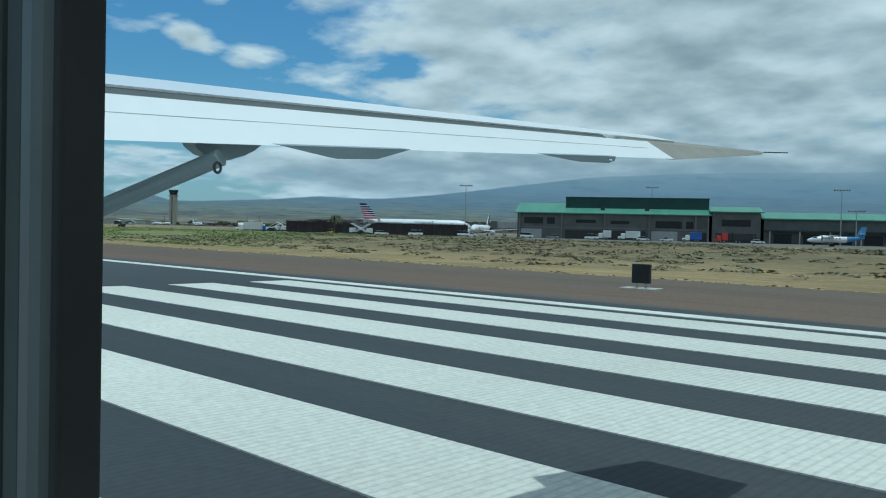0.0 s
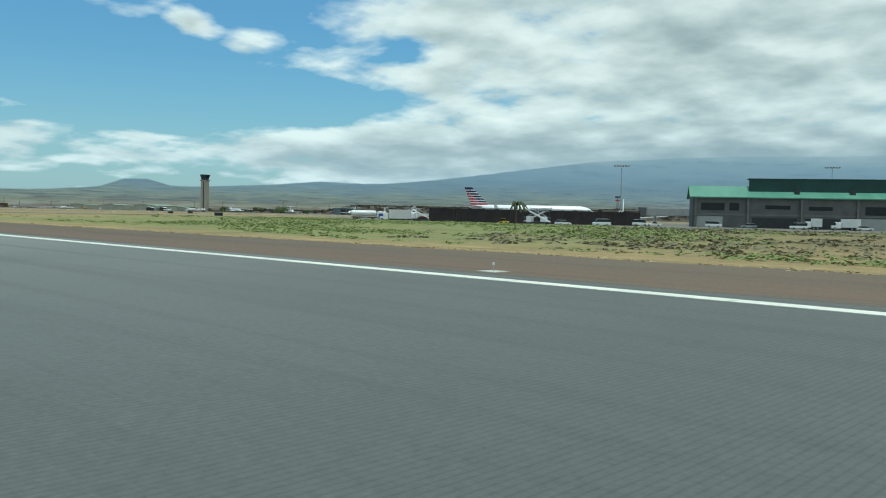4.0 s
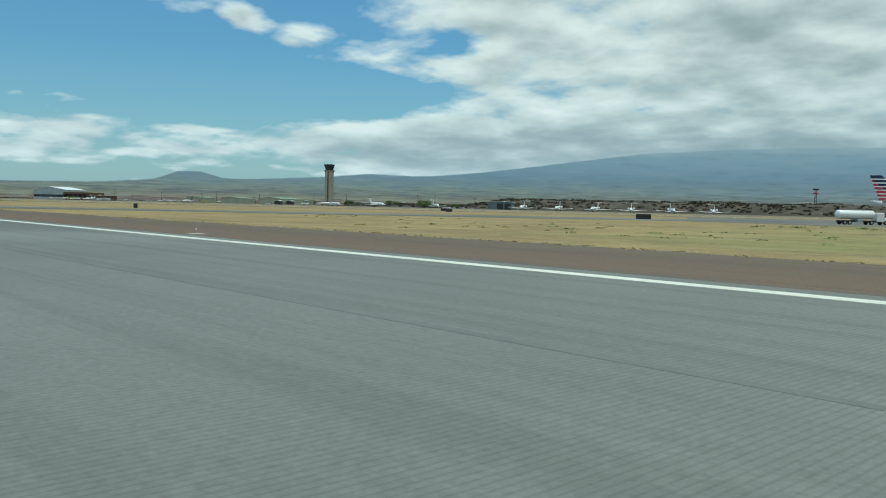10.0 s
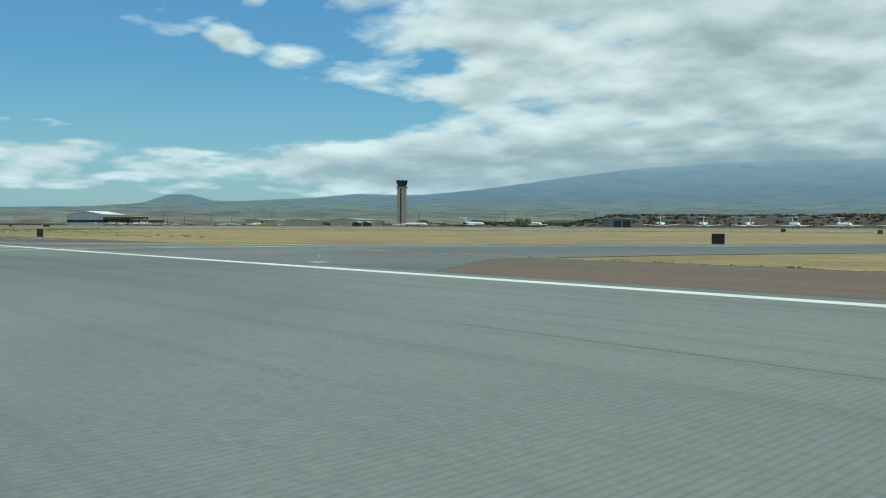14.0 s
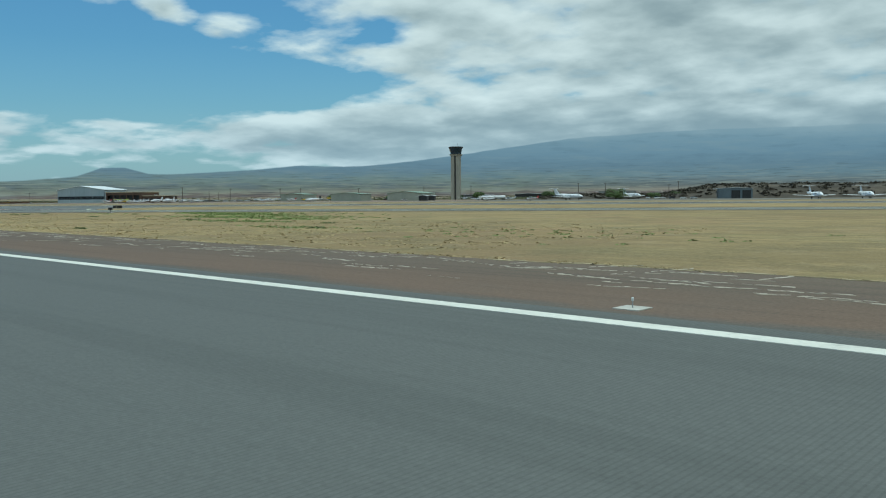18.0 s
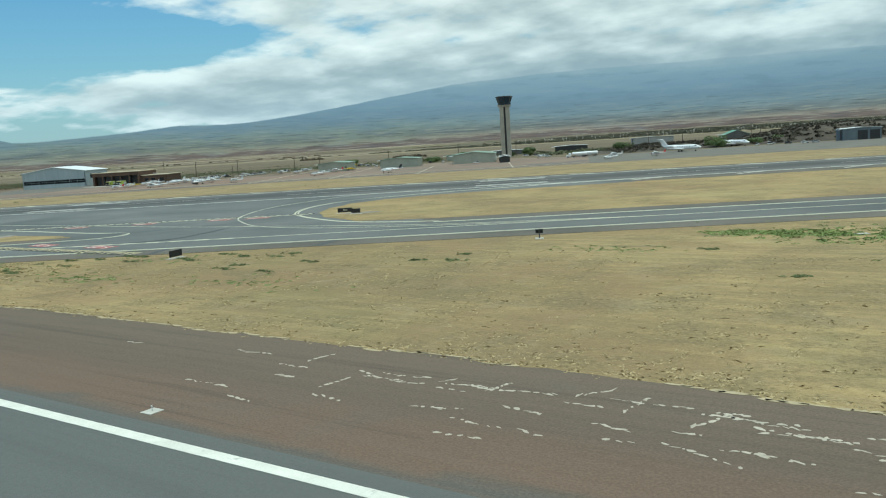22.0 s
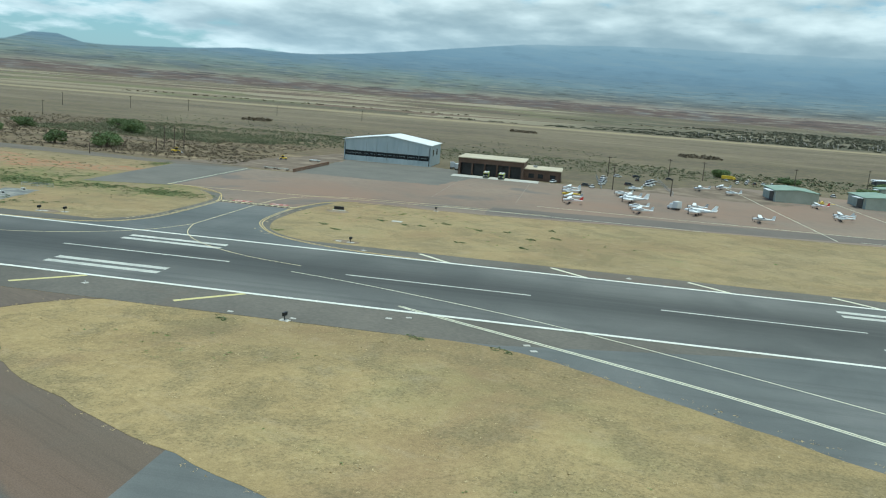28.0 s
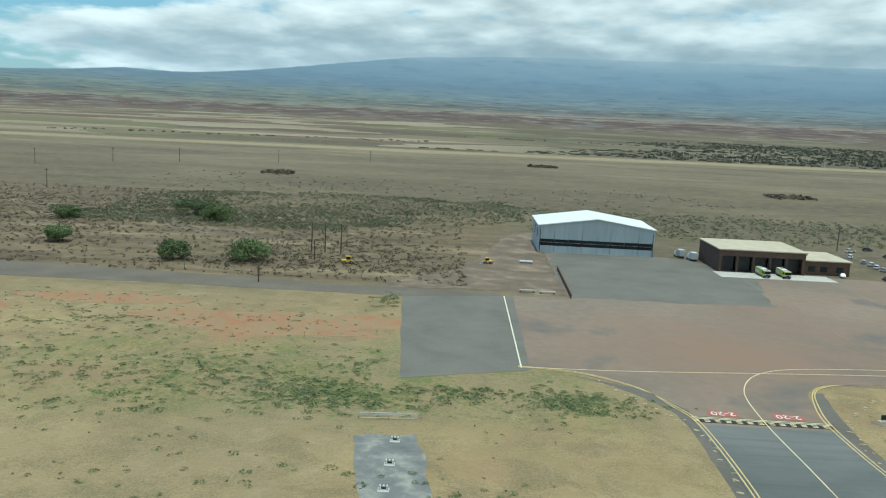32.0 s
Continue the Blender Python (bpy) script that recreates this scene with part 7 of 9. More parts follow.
def jet_bridge(at, turn):
    j = thing("jet_bridge", at, turn, "grey passenger boarding bridge", "bridge")
    part("tunnel", B(-9, 9, -1.5, 1.5, 3.6, 6.4, bevel=0.1), M_TERM_PALE, j)
    part("cab", B(9, 12, -1.9, 1.9, 3.4, 6.7, bevel=0.15), M_TERM, j)
    part("rotunda", Tube([(-10, 0, -0.3), (-10, 0, 6.8)], 2.0, 14), M_TERM_PALE, j)
    for s in (1, -1):
        part("leg", Tube([(6, s * 1.3, 0.3), (6, s * 1.3, 3.6)], 0.22, 8), M_STEEL, j)
    part("window", B(-7, 7, -1.54, -1.5, 4.8, 5.6), M_GLASS, j)
    wheels_for(j, (6,), 1.3, 0.45)


jet_bridge((-152, 285, 0), 200)
for s, n, h in ((9.4, 296.7, 20.5), (-64.6, 328.4, 22.2), (-127.5, 272, 18.8)):
    light_mast(AP(-s, n), h)
light_mast(AP(131, 266), 11.5, "short mast with twin floodlights")


def antenna_mast(at, h):
    m = thing("antenna_mast", at, RA, "red and white lattice radar mast", "mast")
    for x, y in ((-1, -1), (1, -1), (1, 1), (-1, 1)):
        part("leg", Tube([(x * 1.2, y * 1.2, -0.3), (x * 0.5, y * 0.5, h)], 0.16, 5), M_DARK, m)
    for k in range(6):
        f = k / 6
        r = 1.2 - 0.7 * f
        part("brace", Tube([(-r, -r, h * f), (r, -r, h * (f + 0.16))], 0.08, 4), M_DARK, m)
        part("brace", Tube([(r, -r, h * f), (-r, -r, h * (f + 0.16))], 0.1, 4), M_RED, m)
    part("platform", B(-2.2, 2.2, -2.2, 2.2, h - 3.5, h - 2.2), M_RED, m)
    part("aerial", B(-2.6, 2.6, -0.4, 0.4, h, h + 1.6), M_DARK, m)


antenna_mast(AP(-35.8, 909.9), 24.0)
box_truck(AP(78, 266.5), RA + 180, M_BLUE, "blue box truck parked at the loading dock", 3.8)
box_truck(AP(88.5, 267), RA + 180, M_RED, "red box truck parked at the loading dock", 2.0, M_RED)
box_truck(AP(56, 267), RA + 180, M_OFFWHITE, "white box trailer at the loading dock", 5.0)
box_truck(AP(48, 268.5), RA + 180, M_OFFWHITE, "white utility truck beside the terminal", 2.8)
box_truck(AP(98.5, 268), RA, M_DARK, "dark goods truck beside the red one", 6.4, M_DARK)
tanker_truck((-224, 201, 0), 56)
stair_truck((-196, 190, 0), 60)
stair_truck((-186, 186, 0), 215)
stair_truck((-140, 186, 0), 20)
stair_truck((-133, 178, 0), 200)
catering = box_truck((-212, 196, 0), 40, M_BLUE, "blue and white catering truck", 4.0)
catering.scale = (0.8, 0.8, 0.65)
trailer = box_truck((-190, 200, 0), 50, M_RED, "low red baggage trailer below the airliner", 8.0, M_RED)
trailer.scale = (0.9, 0.8, 0.5)
lorry = box_truck((-208, 212, 0), 40, M_OFFWHITE, "white catering truck behind the stairs", 6.5)
lorry.scale = (0.7, 0.75, 0.75)
box_truck((-172, 160, 0), 215, M_OFFWHITE, "pale utility truck beside the barrier wall", 6.0)
palm((-131.6, 166.5, 0), 6.2, 4)
tug = loader((-140, 172, 0), 200, "yellow baggage tractor beside the barrier wall")
tug.scale = (0.55, 0.55, 0.5)

white_car = car(M_WHITE, "white car parked beside the apron")
silver_car = car(M_SILVER, "silver car parked beside the apron")
dark_car = car(M_DARK, "dark car parked beside the apron")
pickup = car(M_WHITE, "white pickup truck beside the apron", pickup=True)
van = car(M_WHITE, "white van beside the terminal", van=True)
for ob, s, n, turn in ((white_car, 717.8, 853.3, 60), (silver_car, 718.4, 840, 60), (dark_car, 727.3, 801, 0), (pickup, 742.6, 809.9 - 6, 250), (van, -44, 266, 180)):
    ob.matrix_basis = Matrix.Translation(AP(-s, n)) @ pose(0, 0, 0, 0, 0, RA + turn)
for ob, s, n, turn in ((silver_car, 718.2, 834.1, 62), (white_car, 719.0, 828, 60), (silver_car, 719.3, 822, 58), (white_car, 719.8, 816, 60), (white_car, 692.2, 857.9, 5), (silver_car, 694.5, 849, 0), (white_car, 694.9, 838.1, 5), (dark_car, 700.2, 858, 90), (white_car, 697, 829, 3), (dark_car, 681.4, 880.8, 0), (dark_car, 699.5, 877.5, 10),
                       (white_car, 642, 899.7, 85), (silver_car, 637, 901, 85), (dark_car, 632, 903, 85), (white_car, 627, 905, 85), (white_car, 622, 906, 85), (silver_car, 646, 912, 85), (dark_car, 640, 915, 85), (white_car, 633, 918, 85), (pickup, 724.5, 796.5, 80), (pickup, 538.7, 797.4, 0), (white_car, 343, 803, 0), (dark_car, 350, 812, 20),
                       (silver_car, 336, 806, 10), (white_car, 366, 820, 70), (van, 360, 815, 60), (white_car, 356, 826, 0), (van, -20, 270, 0), (silver_car, -30, 266, 180), (white_car, -62, 265, 0), (pickup, -70, 264, 180), (white_car, -100, 264, 0), (van, 2, 262, 0), (white_car, 22, 226, 40), (van, 12, 232, 200), (pickup, -2, 256, 0), (dark_car, 62, 226, 180), (white_car, 70, 228, 10),
                       (silver_car, 585, 862, 20), (white_car, 600, 866, 90), (dark_car, 607, 868, 90), (white_car, 613, 867, 90), (silver_car, 619, 870, 85), (dark_car, 575, 872, 80), (silver_car, 566, 870, 95), (white_car, 508, 905, 0), (dark_car, 500, 903, 0), (pickup, 494, 848, 30), (dark_car, 706.4, 826, 30), (white_car, 710, 871, 20)):
    copy_thing(ob, Matrix.Translation(AP(-s, n)) @ pose(0, 0, 0, 0, 0, RA + turn))

# ---- parked aircraft ----
jet = business_jet()
jet.scale = (1.3, 1.3, 1.25)
jet.matrix_basis = Matrix.Translation(AP(-272.6, 735)) @ pose(0, 0, 0, 0, 0, RA - 84) @ Matrix.Diagonal((1.3, 1.3, 1.25, 1))
for s, n, turn in ((244.6, 738, -88), (215.5, 738, -96), (187.0, 733, -86), (156.5, 738, -80), (418.7, 783, -35), (377, 829, -60), (126, 738, -92)):
    copy_thing(jet, Matrix.Translation(AP(-s, n)) @ pose(0, 0, 0, 0, 0, RA + turn))
high_plane = light_plane(True, M_WHITE, M_SILVER, "white high-wing light aircraft with silver trim")
red_plane = light_plane(True, M_WHITE, M_RED, "white high-wing light aircraft with red trim")
low_plane = light_plane(False, M_WHITE, M_OFFWHITE, "white low-wing light aircraft on the apron")
gold_plane = light_plane(False, M_YELLOW, M_DARK, "yellow low-wing light aircraft on the apron")
grey_plane = light_plane(True, M_WHITE, M_SILVER, "white light aircraft with a grey tail")
twin = twin_plane("white twin-engine aircraft with a navy stripe", M_NAVY, M_WHITE)
twin["group"] = "light aircraft on the apron"
for ob, s, n, turn in ((high_plane, 735, 773.4, 170), (low_plane, 735, 762.2, 176), (gold_plane, 734.8, 748.5, 172), (grey_plane, 734.1, 739, 170), (red_plane, 734.1, 725.6, 174), (twin, 709.6, 749, 165)):
    ob.matrix_basis = Matrix.Translation(AP(-s, n)) @ pose(0, 0, 0, 0, 0, RA + turn)
for ob, s, n, turn in ((low_plane, 712.9, 771.9, 168), (grey_plane, 709.8, 762.4, 172), (low_plane, 709.4, 727.5, 165), (grey_plane, 708.9, 715.2, 168), (high_plane, 686, 743, 170), (twin, 686.5, 727, 160), (high_plane, 665.6, 722, 170), (grey_plane, 659.1, 850, 160), (low_plane, 658.6, 823, 150), (low_plane, 630, 850, 190),
                       (low_plane, 629.0, 752.4, 172), (grey_plane, 627, 761, 170), (red_plane, 626.6, 795.5, 176), (gold_plane, 620, 812, 60), (grey_plane, 458.7, 773, 190), (low_plane, 466.1, 730, 200), (red_plane, 440, 742, 180), (grey_plane, 500, 826, 120), (high_plane, 672, 832, 170), (low_plane, 706, 800, 140)):
    copy_thing(ob, Matrix.Translation(AP(-s, n)) @ pose(0, 0, 0, 0, 0, RA + turn))
beech = twin_plane("white twin turboprop with a black and red tail", M_RED, M_DARK)
beech.matrix_basis = Matrix.Translation(AP(-581.5, 726.4)) @ pose(0, 0, 0, 0, 0, RA + 172)
box_truck(AP(-694, 738), RA + 130, M_OFFWHITE, "white service truck among the light aircraft", 2.6)
tanker_truck(AP(-481, 796), RA + 176)
tanker_truck(AP(-474, 803), RA + 176)

# ---- buildings round the apron ----
def shed(at, turn, w, d, eave, ridge, label, wall=M_SAGE, roof=M_SAGE_ROOF):
    s = thing("shed", at, turn, label, "shed")
    part("wall", B(-w / 2, w / 2, -d / 2, d / 2, -0.3, eave), wall, s)
    for g in (-1, 1):
        bm = bmesh.new()
        prof = [(g * (w / 2 + 0.6), eave - 0.1), (0, ridge), (0, ridge + 0.25), (g * (w / 2 + 0.6), eave + 0.15)]
        a, b = [bm.verts.new((x, -d / 2 - 0.6, z)) for x, z in prof], [bm.verts.new((x, d / 2 + 0.6, z)) for x, z in prof]
        bm.faces.new(a), bm.faces.new(b[::-1])
        for i in range(4):
            bm.faces.new((a[i], a[(i + 1) % 4], b[(i + 1) % 4], b[i]))
        part("roof", bm, roof, s)
    for y in (-d / 2, d / 2):
        bm = bmesh.new()
        pr = [(-w / 2, eave), (w / 2, eave), (0, ridge)]
        a, b = [bm.verts.new((x, y - 0.1, z)) for x, z in pr], [bm.verts.new((x, y + 0.1, z)) for x, z in pr]
        bm.faces.new(a), bm.faces.new(b[::-1])
        for i in range(3):
            bm.faces.new((a[i], a[(i + 1) % 3], b[(i + 1) % 3], b[i]))
        part("gable", bm, wall, s)
    # no hole is cut: a dark panel gives the doorway's shade
    part("door", B(-w / 2 - 0.12, -w / 2 + 0.02, -d * 0.35, -d * 0.05, 0.0, eave - 0.6), M_DARK, s, "dark panel for the shade in an open doorway")
    part("awning", B(-w / 2 - 3.0, -w / 2 - 0.05, -d * 0.4, 0.0, eave - 0.5, eave - 0.35), M_OFFWHITE, s)
    for k in range(3):
        part("wall_panel", B(-w / 2 + w * (0.08 + 0.32 * k), -w / 2 + w * (0.34 + 0.32 * k), -d / 2 - 0.08, -d / 2 + 0.02, 0.0, eave - 0.5), wall, s)
    return s


shed(AP(-631.5, 824), RA, 19, 26, 5.2, 6.0, "sage green shed with a faded green roof")
shed(AP(-589, 826), RA, 24, 26, 5.2, 6.2, "long sage green shed beside the apron")
shed(AP(-541, 828), RA, 26, 44, 5.4, 6.9, "large sage green shed below the tower")
shed(AP(-523, 990), RA, 34, 10, 3.6, 4.2, "low white-roofed building behind the tower", M_TERM, M_OFFWHITE)
shed(AP(-470, 985), RA, 26, 12, 4.4, 4.8, "low dark building with a white roof", M_DARK, M_OFFWHITE)
shed(AP(-392, 1062), RA, 36, 12, 6.5, 6.8, "grey flat-roofed building beyond the scrub", M_TERM_PALE, M_TERM_PALE)
shed(AP(-311, 1095), RA, 24, 18, 3.4, 7.6, "pavilion with a bright green hipped roof", M_TERM, M_GREEN_ROOF)
blue_shed = shed(AP(-309, 812), RA, 22, 11, 6.8, 7.3, "blue-grey steel hangar with dark open bays", material("blue_grey_steel_cladding", [(0.13, 0.165, 0.19), (0.17, 0.21, 0.235)], 0.3, 0.6, fine=0.08), M_OFFWHITE)
# dark slabs on the solid front imitate shaded bays
for x in (-2.6, 4.4):
    part("open_bay", B(x, x + 5.6, -5.66, -5.45, 0.0, 5.6), M_DARK, blue_shed, "dark panel for the shade in an open bay")
shed(AP(-556, 905), RA, 20, 12, 4.0, 5.0, "small green building beside the tower base", M_SAGE, M_SAGE_ROOF)
for s, n in ((521.4, 787), (522.3, 812.6)):
    shed(AP(-s, n), RA, 6, 5, 3.4, 3.9, "small pale-roofed kiosk at the apron edge", M_DARK, M_OFFWHITE)

tender = fire_truck()
tender.matrix_basis = Matrix.Translation(AP(-773.6, 797.5)) @ pose(0, 0, 0, 0, 0, RA - 88) @ Matrix.Diagonal((0.85, 0.85, 0.85, 1))
copy_thing(tender, Matrix.Translation(AP(-766.4, 797.5)) @ pose(0, 0, 0, 0, 0, RA - 90))
box_truck(AP(-791.5, 826), RA + 100, M_OFFWHITE, "white ambulance parked beside the fire station", 3.4)
box_truck(AP(-795, 832), RA + 100, M_SILVER, "pale rescue truck parked beside the fire station", 3.4)
digger = loader(AP(-919.8, 780.1), RA + 20)
digger.scale = (0.85, 0.85, 0.8)
digger = loader(AP(-872, 794.3), RA + 200, "yellow loader beside the hangar track")
digger.scale = (0.75, 0.75, 0.65)
bus = box_truck(AP(-640, 925), RA, M_YELLOW, "yellow school bus parked among cars", 9.0, M_YELLOW)
bus.scale = (0.75, 0.8, 0.75)


def fence(p0, p1, label, height=1.8, gap=4.0, wire=0.035, mat=M_STEEL):
    a, b = AP(-p0[0], p0[1]), AP(-p1[0], p1[1])
    d = b - a
    f = thing("fence", a, math.degrees(math.atan2(d.y, d.x)), label, "fence")
    k = max(2, int(d.length / gap))
    for i in range(k + 1):
        x = d.length * i / k
        part("post", Tube([(x, 0, -0.3), (x, 0, height)], 0.06, 5), mat, f)
    for z in (0.3, 0.75, 1.2, height - 0.1):
        part("rail", Tube([(0, 0, z), (d.length, 0, z)], wire, 4), mat, f)
    return f


fence((847.7, 790), (848.5, 742), "low rusty fence along the forecourt edge", 1.5, 3.0, 0.16, M_RUST)
fence((721.8, 856), (720.3, 793), "chain-link fence beside the car park", 2.0)
fence((689, 868), (689, 789), "chain-link fence beside the dirt yard", 2.0)
fence((1200, 762), (912, 756), "wire perimeter fence along the scrub", 1.6, 8.0, 0.01, M_WOOD)


def stacks(at, turn, label, mat, k):
    t = thing("pipe_rack", at, turn, label, "rack")
    for i in range(k):
        part("bar", B(-2.4 + 0.2 * i, 2.4, -1.2 + 0.7 * i, -0.8 + 0.7 * i, 0.5, 0.8), mat, t)
    for x in (-2, 2):
        part("trestle", B(x - 0.15, x + 0.15, -1.4, 1.4, -0.1, 0.5), M_WOOD, t)


stacks(AP(-858, 800), RA, "low rack of pale pipes beside the hangar", M_OFFWHITE, 4)
stacks(AP(-855, 748), RA, "pair of pale barrier beams on the dirt", M_CONCRETE, 2)
stacks(AP(-861, 749), RA, "pale concrete beams on the dirt yard", M_CONCRETE, 2)

# ---- airfield signs and lights ----
airfield_sign((56.3, 31.6, 0), 8, 0.8, 0.82, None, "black distance marker board beside the runway")
airfield_sign((-402.2, 36.3, 0), 10, 1.2, 1.05, None, "black distance marker board on the grass")
airfield_sign((-254.4, 155.1, 0), RA, 3.2, 1.1, None, "long dark guidance sign across the grass")
airfield_sign((-327.3, 73.7, 0), 10, 1.2, 1.0, None, "olive guidance sign in dry grass")
for s, n, w, face, txt, ink, lab in ((552.8, 473.2, 3.4, None, "20-2", M_PALE_YELLOW, "black guidance sign with yellow numerals"), (549.6, 469.6, 2.0, None, "", None, "small black guidance sign behind a larger one"),
                                    (564.9, 406.6, 2.6, None, "", None, "black guidance sign beside the taxiway"),
                                    (842.8, 528.7, 2.6, M_RED_PAINT, "5-23", M_WHITE_PAINT, "red mandatory runway sign on brown paving"), (801.7, 650, 3.0, None, "", None, "long black guidance sign in dry grass"),
                                    (635.9, 392.9, 2.0, M_YELLOW_PAINT, "", None, "yellow guidance sign at the taxiway corner"), 
                                    (212.8, 338, 2.6, None, "", None, "dark guidance sign far across the grass"), (228, 380, 2.6, None, "", None, "low dark guidance sign in dry grass")):
    airfield_sign(AP(-s, n), RA + (72 if s == 564.9 else 62 if n < 420 or s == 842.8 else 6), w, 0.95, face, lab, txt, ink)


board = airfield_sign(AP(-652.5, 472.9), RA + 58, 4.3, 1.1, None, "black and red runway holding sign with white numerals in the grass")
face = part("red_face", B(-0.95, 2.1, -0.135, -0.12, 0.34, 1.36), M_RED_PAINT, board, "red face panel")
letters("lettering", "20-2", 0.95, M_WHITE_PAINT, face, (0.58, -0.137, 0.85), 0)
letters("lettering", "C", 0.85, M_PALE_YELLOW, board, (-1.5, -0.124, 0.85), 0)
airfield_sign(AP(-643.0, 454.2), 112, 3.0, 1.1, None, "dark guidance sign on a white base, in gravel")


def guard_light(at, turn):
    g = thing("guard_light", at, turn, "twin runway guard light on a post", "lamp", "runway guard lights")
    part("pad", B(-0.6, 0.6, -0.8, 0.8, -0.1, 0.09), M_CONCRETE, g)
    part("post", Tube([(0, 0, 0.1), (0, 0, 1.1)], 0.08, 6), M_DARK, g)
    part("housing", B(-0.55, 0.55, -0.2, 0.2, 0.8, 1.4, bevel=0.05), M_SIGN, g)
    for x in (-0.28, 0.28):
        part("lens", Tube([(x, -0.24, 1.1), (x, -0.2, 1.1)], 0.18, 10), M_GLASS, g)
    return g


gl = guard_light(AP(-510.2, 407.5), RA)
for s, n in ((775.3, 530.1), (865.2, 599.2), (859.3, 601.0), (784.3, 600.5), (775.3, 669)):
    copy_thing(gl, Matrix.Translation(AP(-s, n)) @ pose(0, 0, 0, 0, 0, RA + 82))
el = edge_light()
el.matrix_basis = Matrix.Translation((-19.6, 25.6, 0.04))
for k in range(1, 15):
    copy_thing(el, Matrix.Translation((-19.6 - 61 * k, 25.6, 0.04)))
for k in range(-2, 12):
    for n in (541.0 - 3.0, 592.6):
        s = 814 - 60 * k + (0 if n < 560 else 25)
        if not (n > 560 and 780 < s < 880) and not (n < 560 and s < 760):
            copy_thing(el, Matrix.Translation(AP(-s, n, 0.04)))
slab_bm = B(-1.1, 1.1, -0.8, 0.8, -0.1, 0.09)
slab = solo("concrete_slab", slab_bm, M_CONCRETE, "square pale concrete cover slab in the ground", "slab", "", AP(-619.0, 414.1), RA, "cover slabs")
for s, n in ((620.0, 407.6), (646.8, 446.5)):
    solo("concrete_beam", B(-0.48, 0.48, -2.0, 2.0, -0.1, 0.13, bevel=0.03), M_WORN_PAINT, "long white painted concrete beam in the ground", "slab", "", AP(-s, n), RA + 4, "white ground beams")
for k, (s, n, turn, f) in enumerate(((624.7, 416.9, 0, 0.8), (837.5, 530.8, 0, 0.8), (834.4, 525, 0, 0.7), (829, 524.9, 20, 1.3), (828.8, 520.9, 10, 1.3), (831, 522.5, 0, 0.6), (784.8, 531.4, 0, 0.7), (760.5, 538.2, 0, 0.8), (757.5, 540, 20, 0.7), (737.6, 532.3, 20, 0.8), (736.4, 529.7, 20, 0.8),
                                    (863.7, 599.5, 0, 0.9), (787.4, 600.8, 0, 1.0), (781.6, 639.9, 0, 2.2), (774.5, 531.7, 0, 0.7), (631, 447, 30, 1.0), (634, 452, 0, 1.6), (627, 462, 0, 0.8), (604, 457, 0, 0.6), (596, 443, 0, 0.5), (470, 395, 0, 1.2))):
    ob = copy_thing(slab, Matrix.Translation(AP(-s, n)) @ pose(0, 0, 0, 0, 0, RA + turn))
    ob.scale = (0.6 * f, 0.6 * f, 1)


def approach_light_bar(at):
    b = thing("approach_light_bar", at, RA, "row of white approach lights on a low frame", "lamp", "approach light bars")
    part("pad", B(-0.8, 0.8, -0.7, 0.7, 0.0, 0.1), M_CONCRETE, b)
    part("rail", B(-0.7, 0.7, -0.06, 0.06, 0.5, 0.6), M_STEEL, b)
    for x in (-0.6, 0.6):
        part("leg", Tube([(x, 0, 0), (x, 0, 0.5)], 0.05, 5), M_STEEL, b)
    part("power_box", B(-0.35, 0.35, 0.2, 0.5, 0.1, 0.5, bevel=0.03), M_DARK, b)
    for k in range(3):
        part("lamp", Tube([(-0.5 + 0.5 * k, -0.1, 0.62), (-0.5 + 0.5 * k, 0.15, 0.72)], [0.14, 0.11], 8), M_OFFWHITE, b)
    return b


bar = approach_light_bar(AP(-890.1, 627.8))
for n in (618.8, 610.2, 601.8):
    copy_thing(bar, Matrix.Translation(AP(-890.1, n)) @ pose(0, 0, 0, 0, 0, RA))
fence((897, 636.5), (887, 637.5), "short rusty light frame at the end of the gravel strip", 1.0, 5.0)

for s, n, h, c in ((935.7, 798.9, 11, False), (931.1, 800.4, 11, False), (925, 798.5, 10.6, False), (932, 784.3, 7, False), (1121, 971.7, 11, True), (941, 742.9, 5, False), (1177.6, 1193, 12, True), (1134.8, 1232, 12, True), (1214, 1136, 12, True), (1060, 1290, 12, True), (980, 1350, 12, True),
                   (715.4, 795.1, 12, True), (715.1, 872.6, 11, True), (661.2, 898.9, 11, True), (680.2, 898.1, 11, True), (690, 790, 8, False), (610, 905, 11, True), (420, 900, 13, True), (398, 890, 13, True), (350, 870, 11, True), (250, 860, 10, True), (340, 930, 14, True), (515, 930, 12, True), (560, 940, 12, True), (270, 890, 10, True)):
    utility_pole(AP(-s, n), h, c)


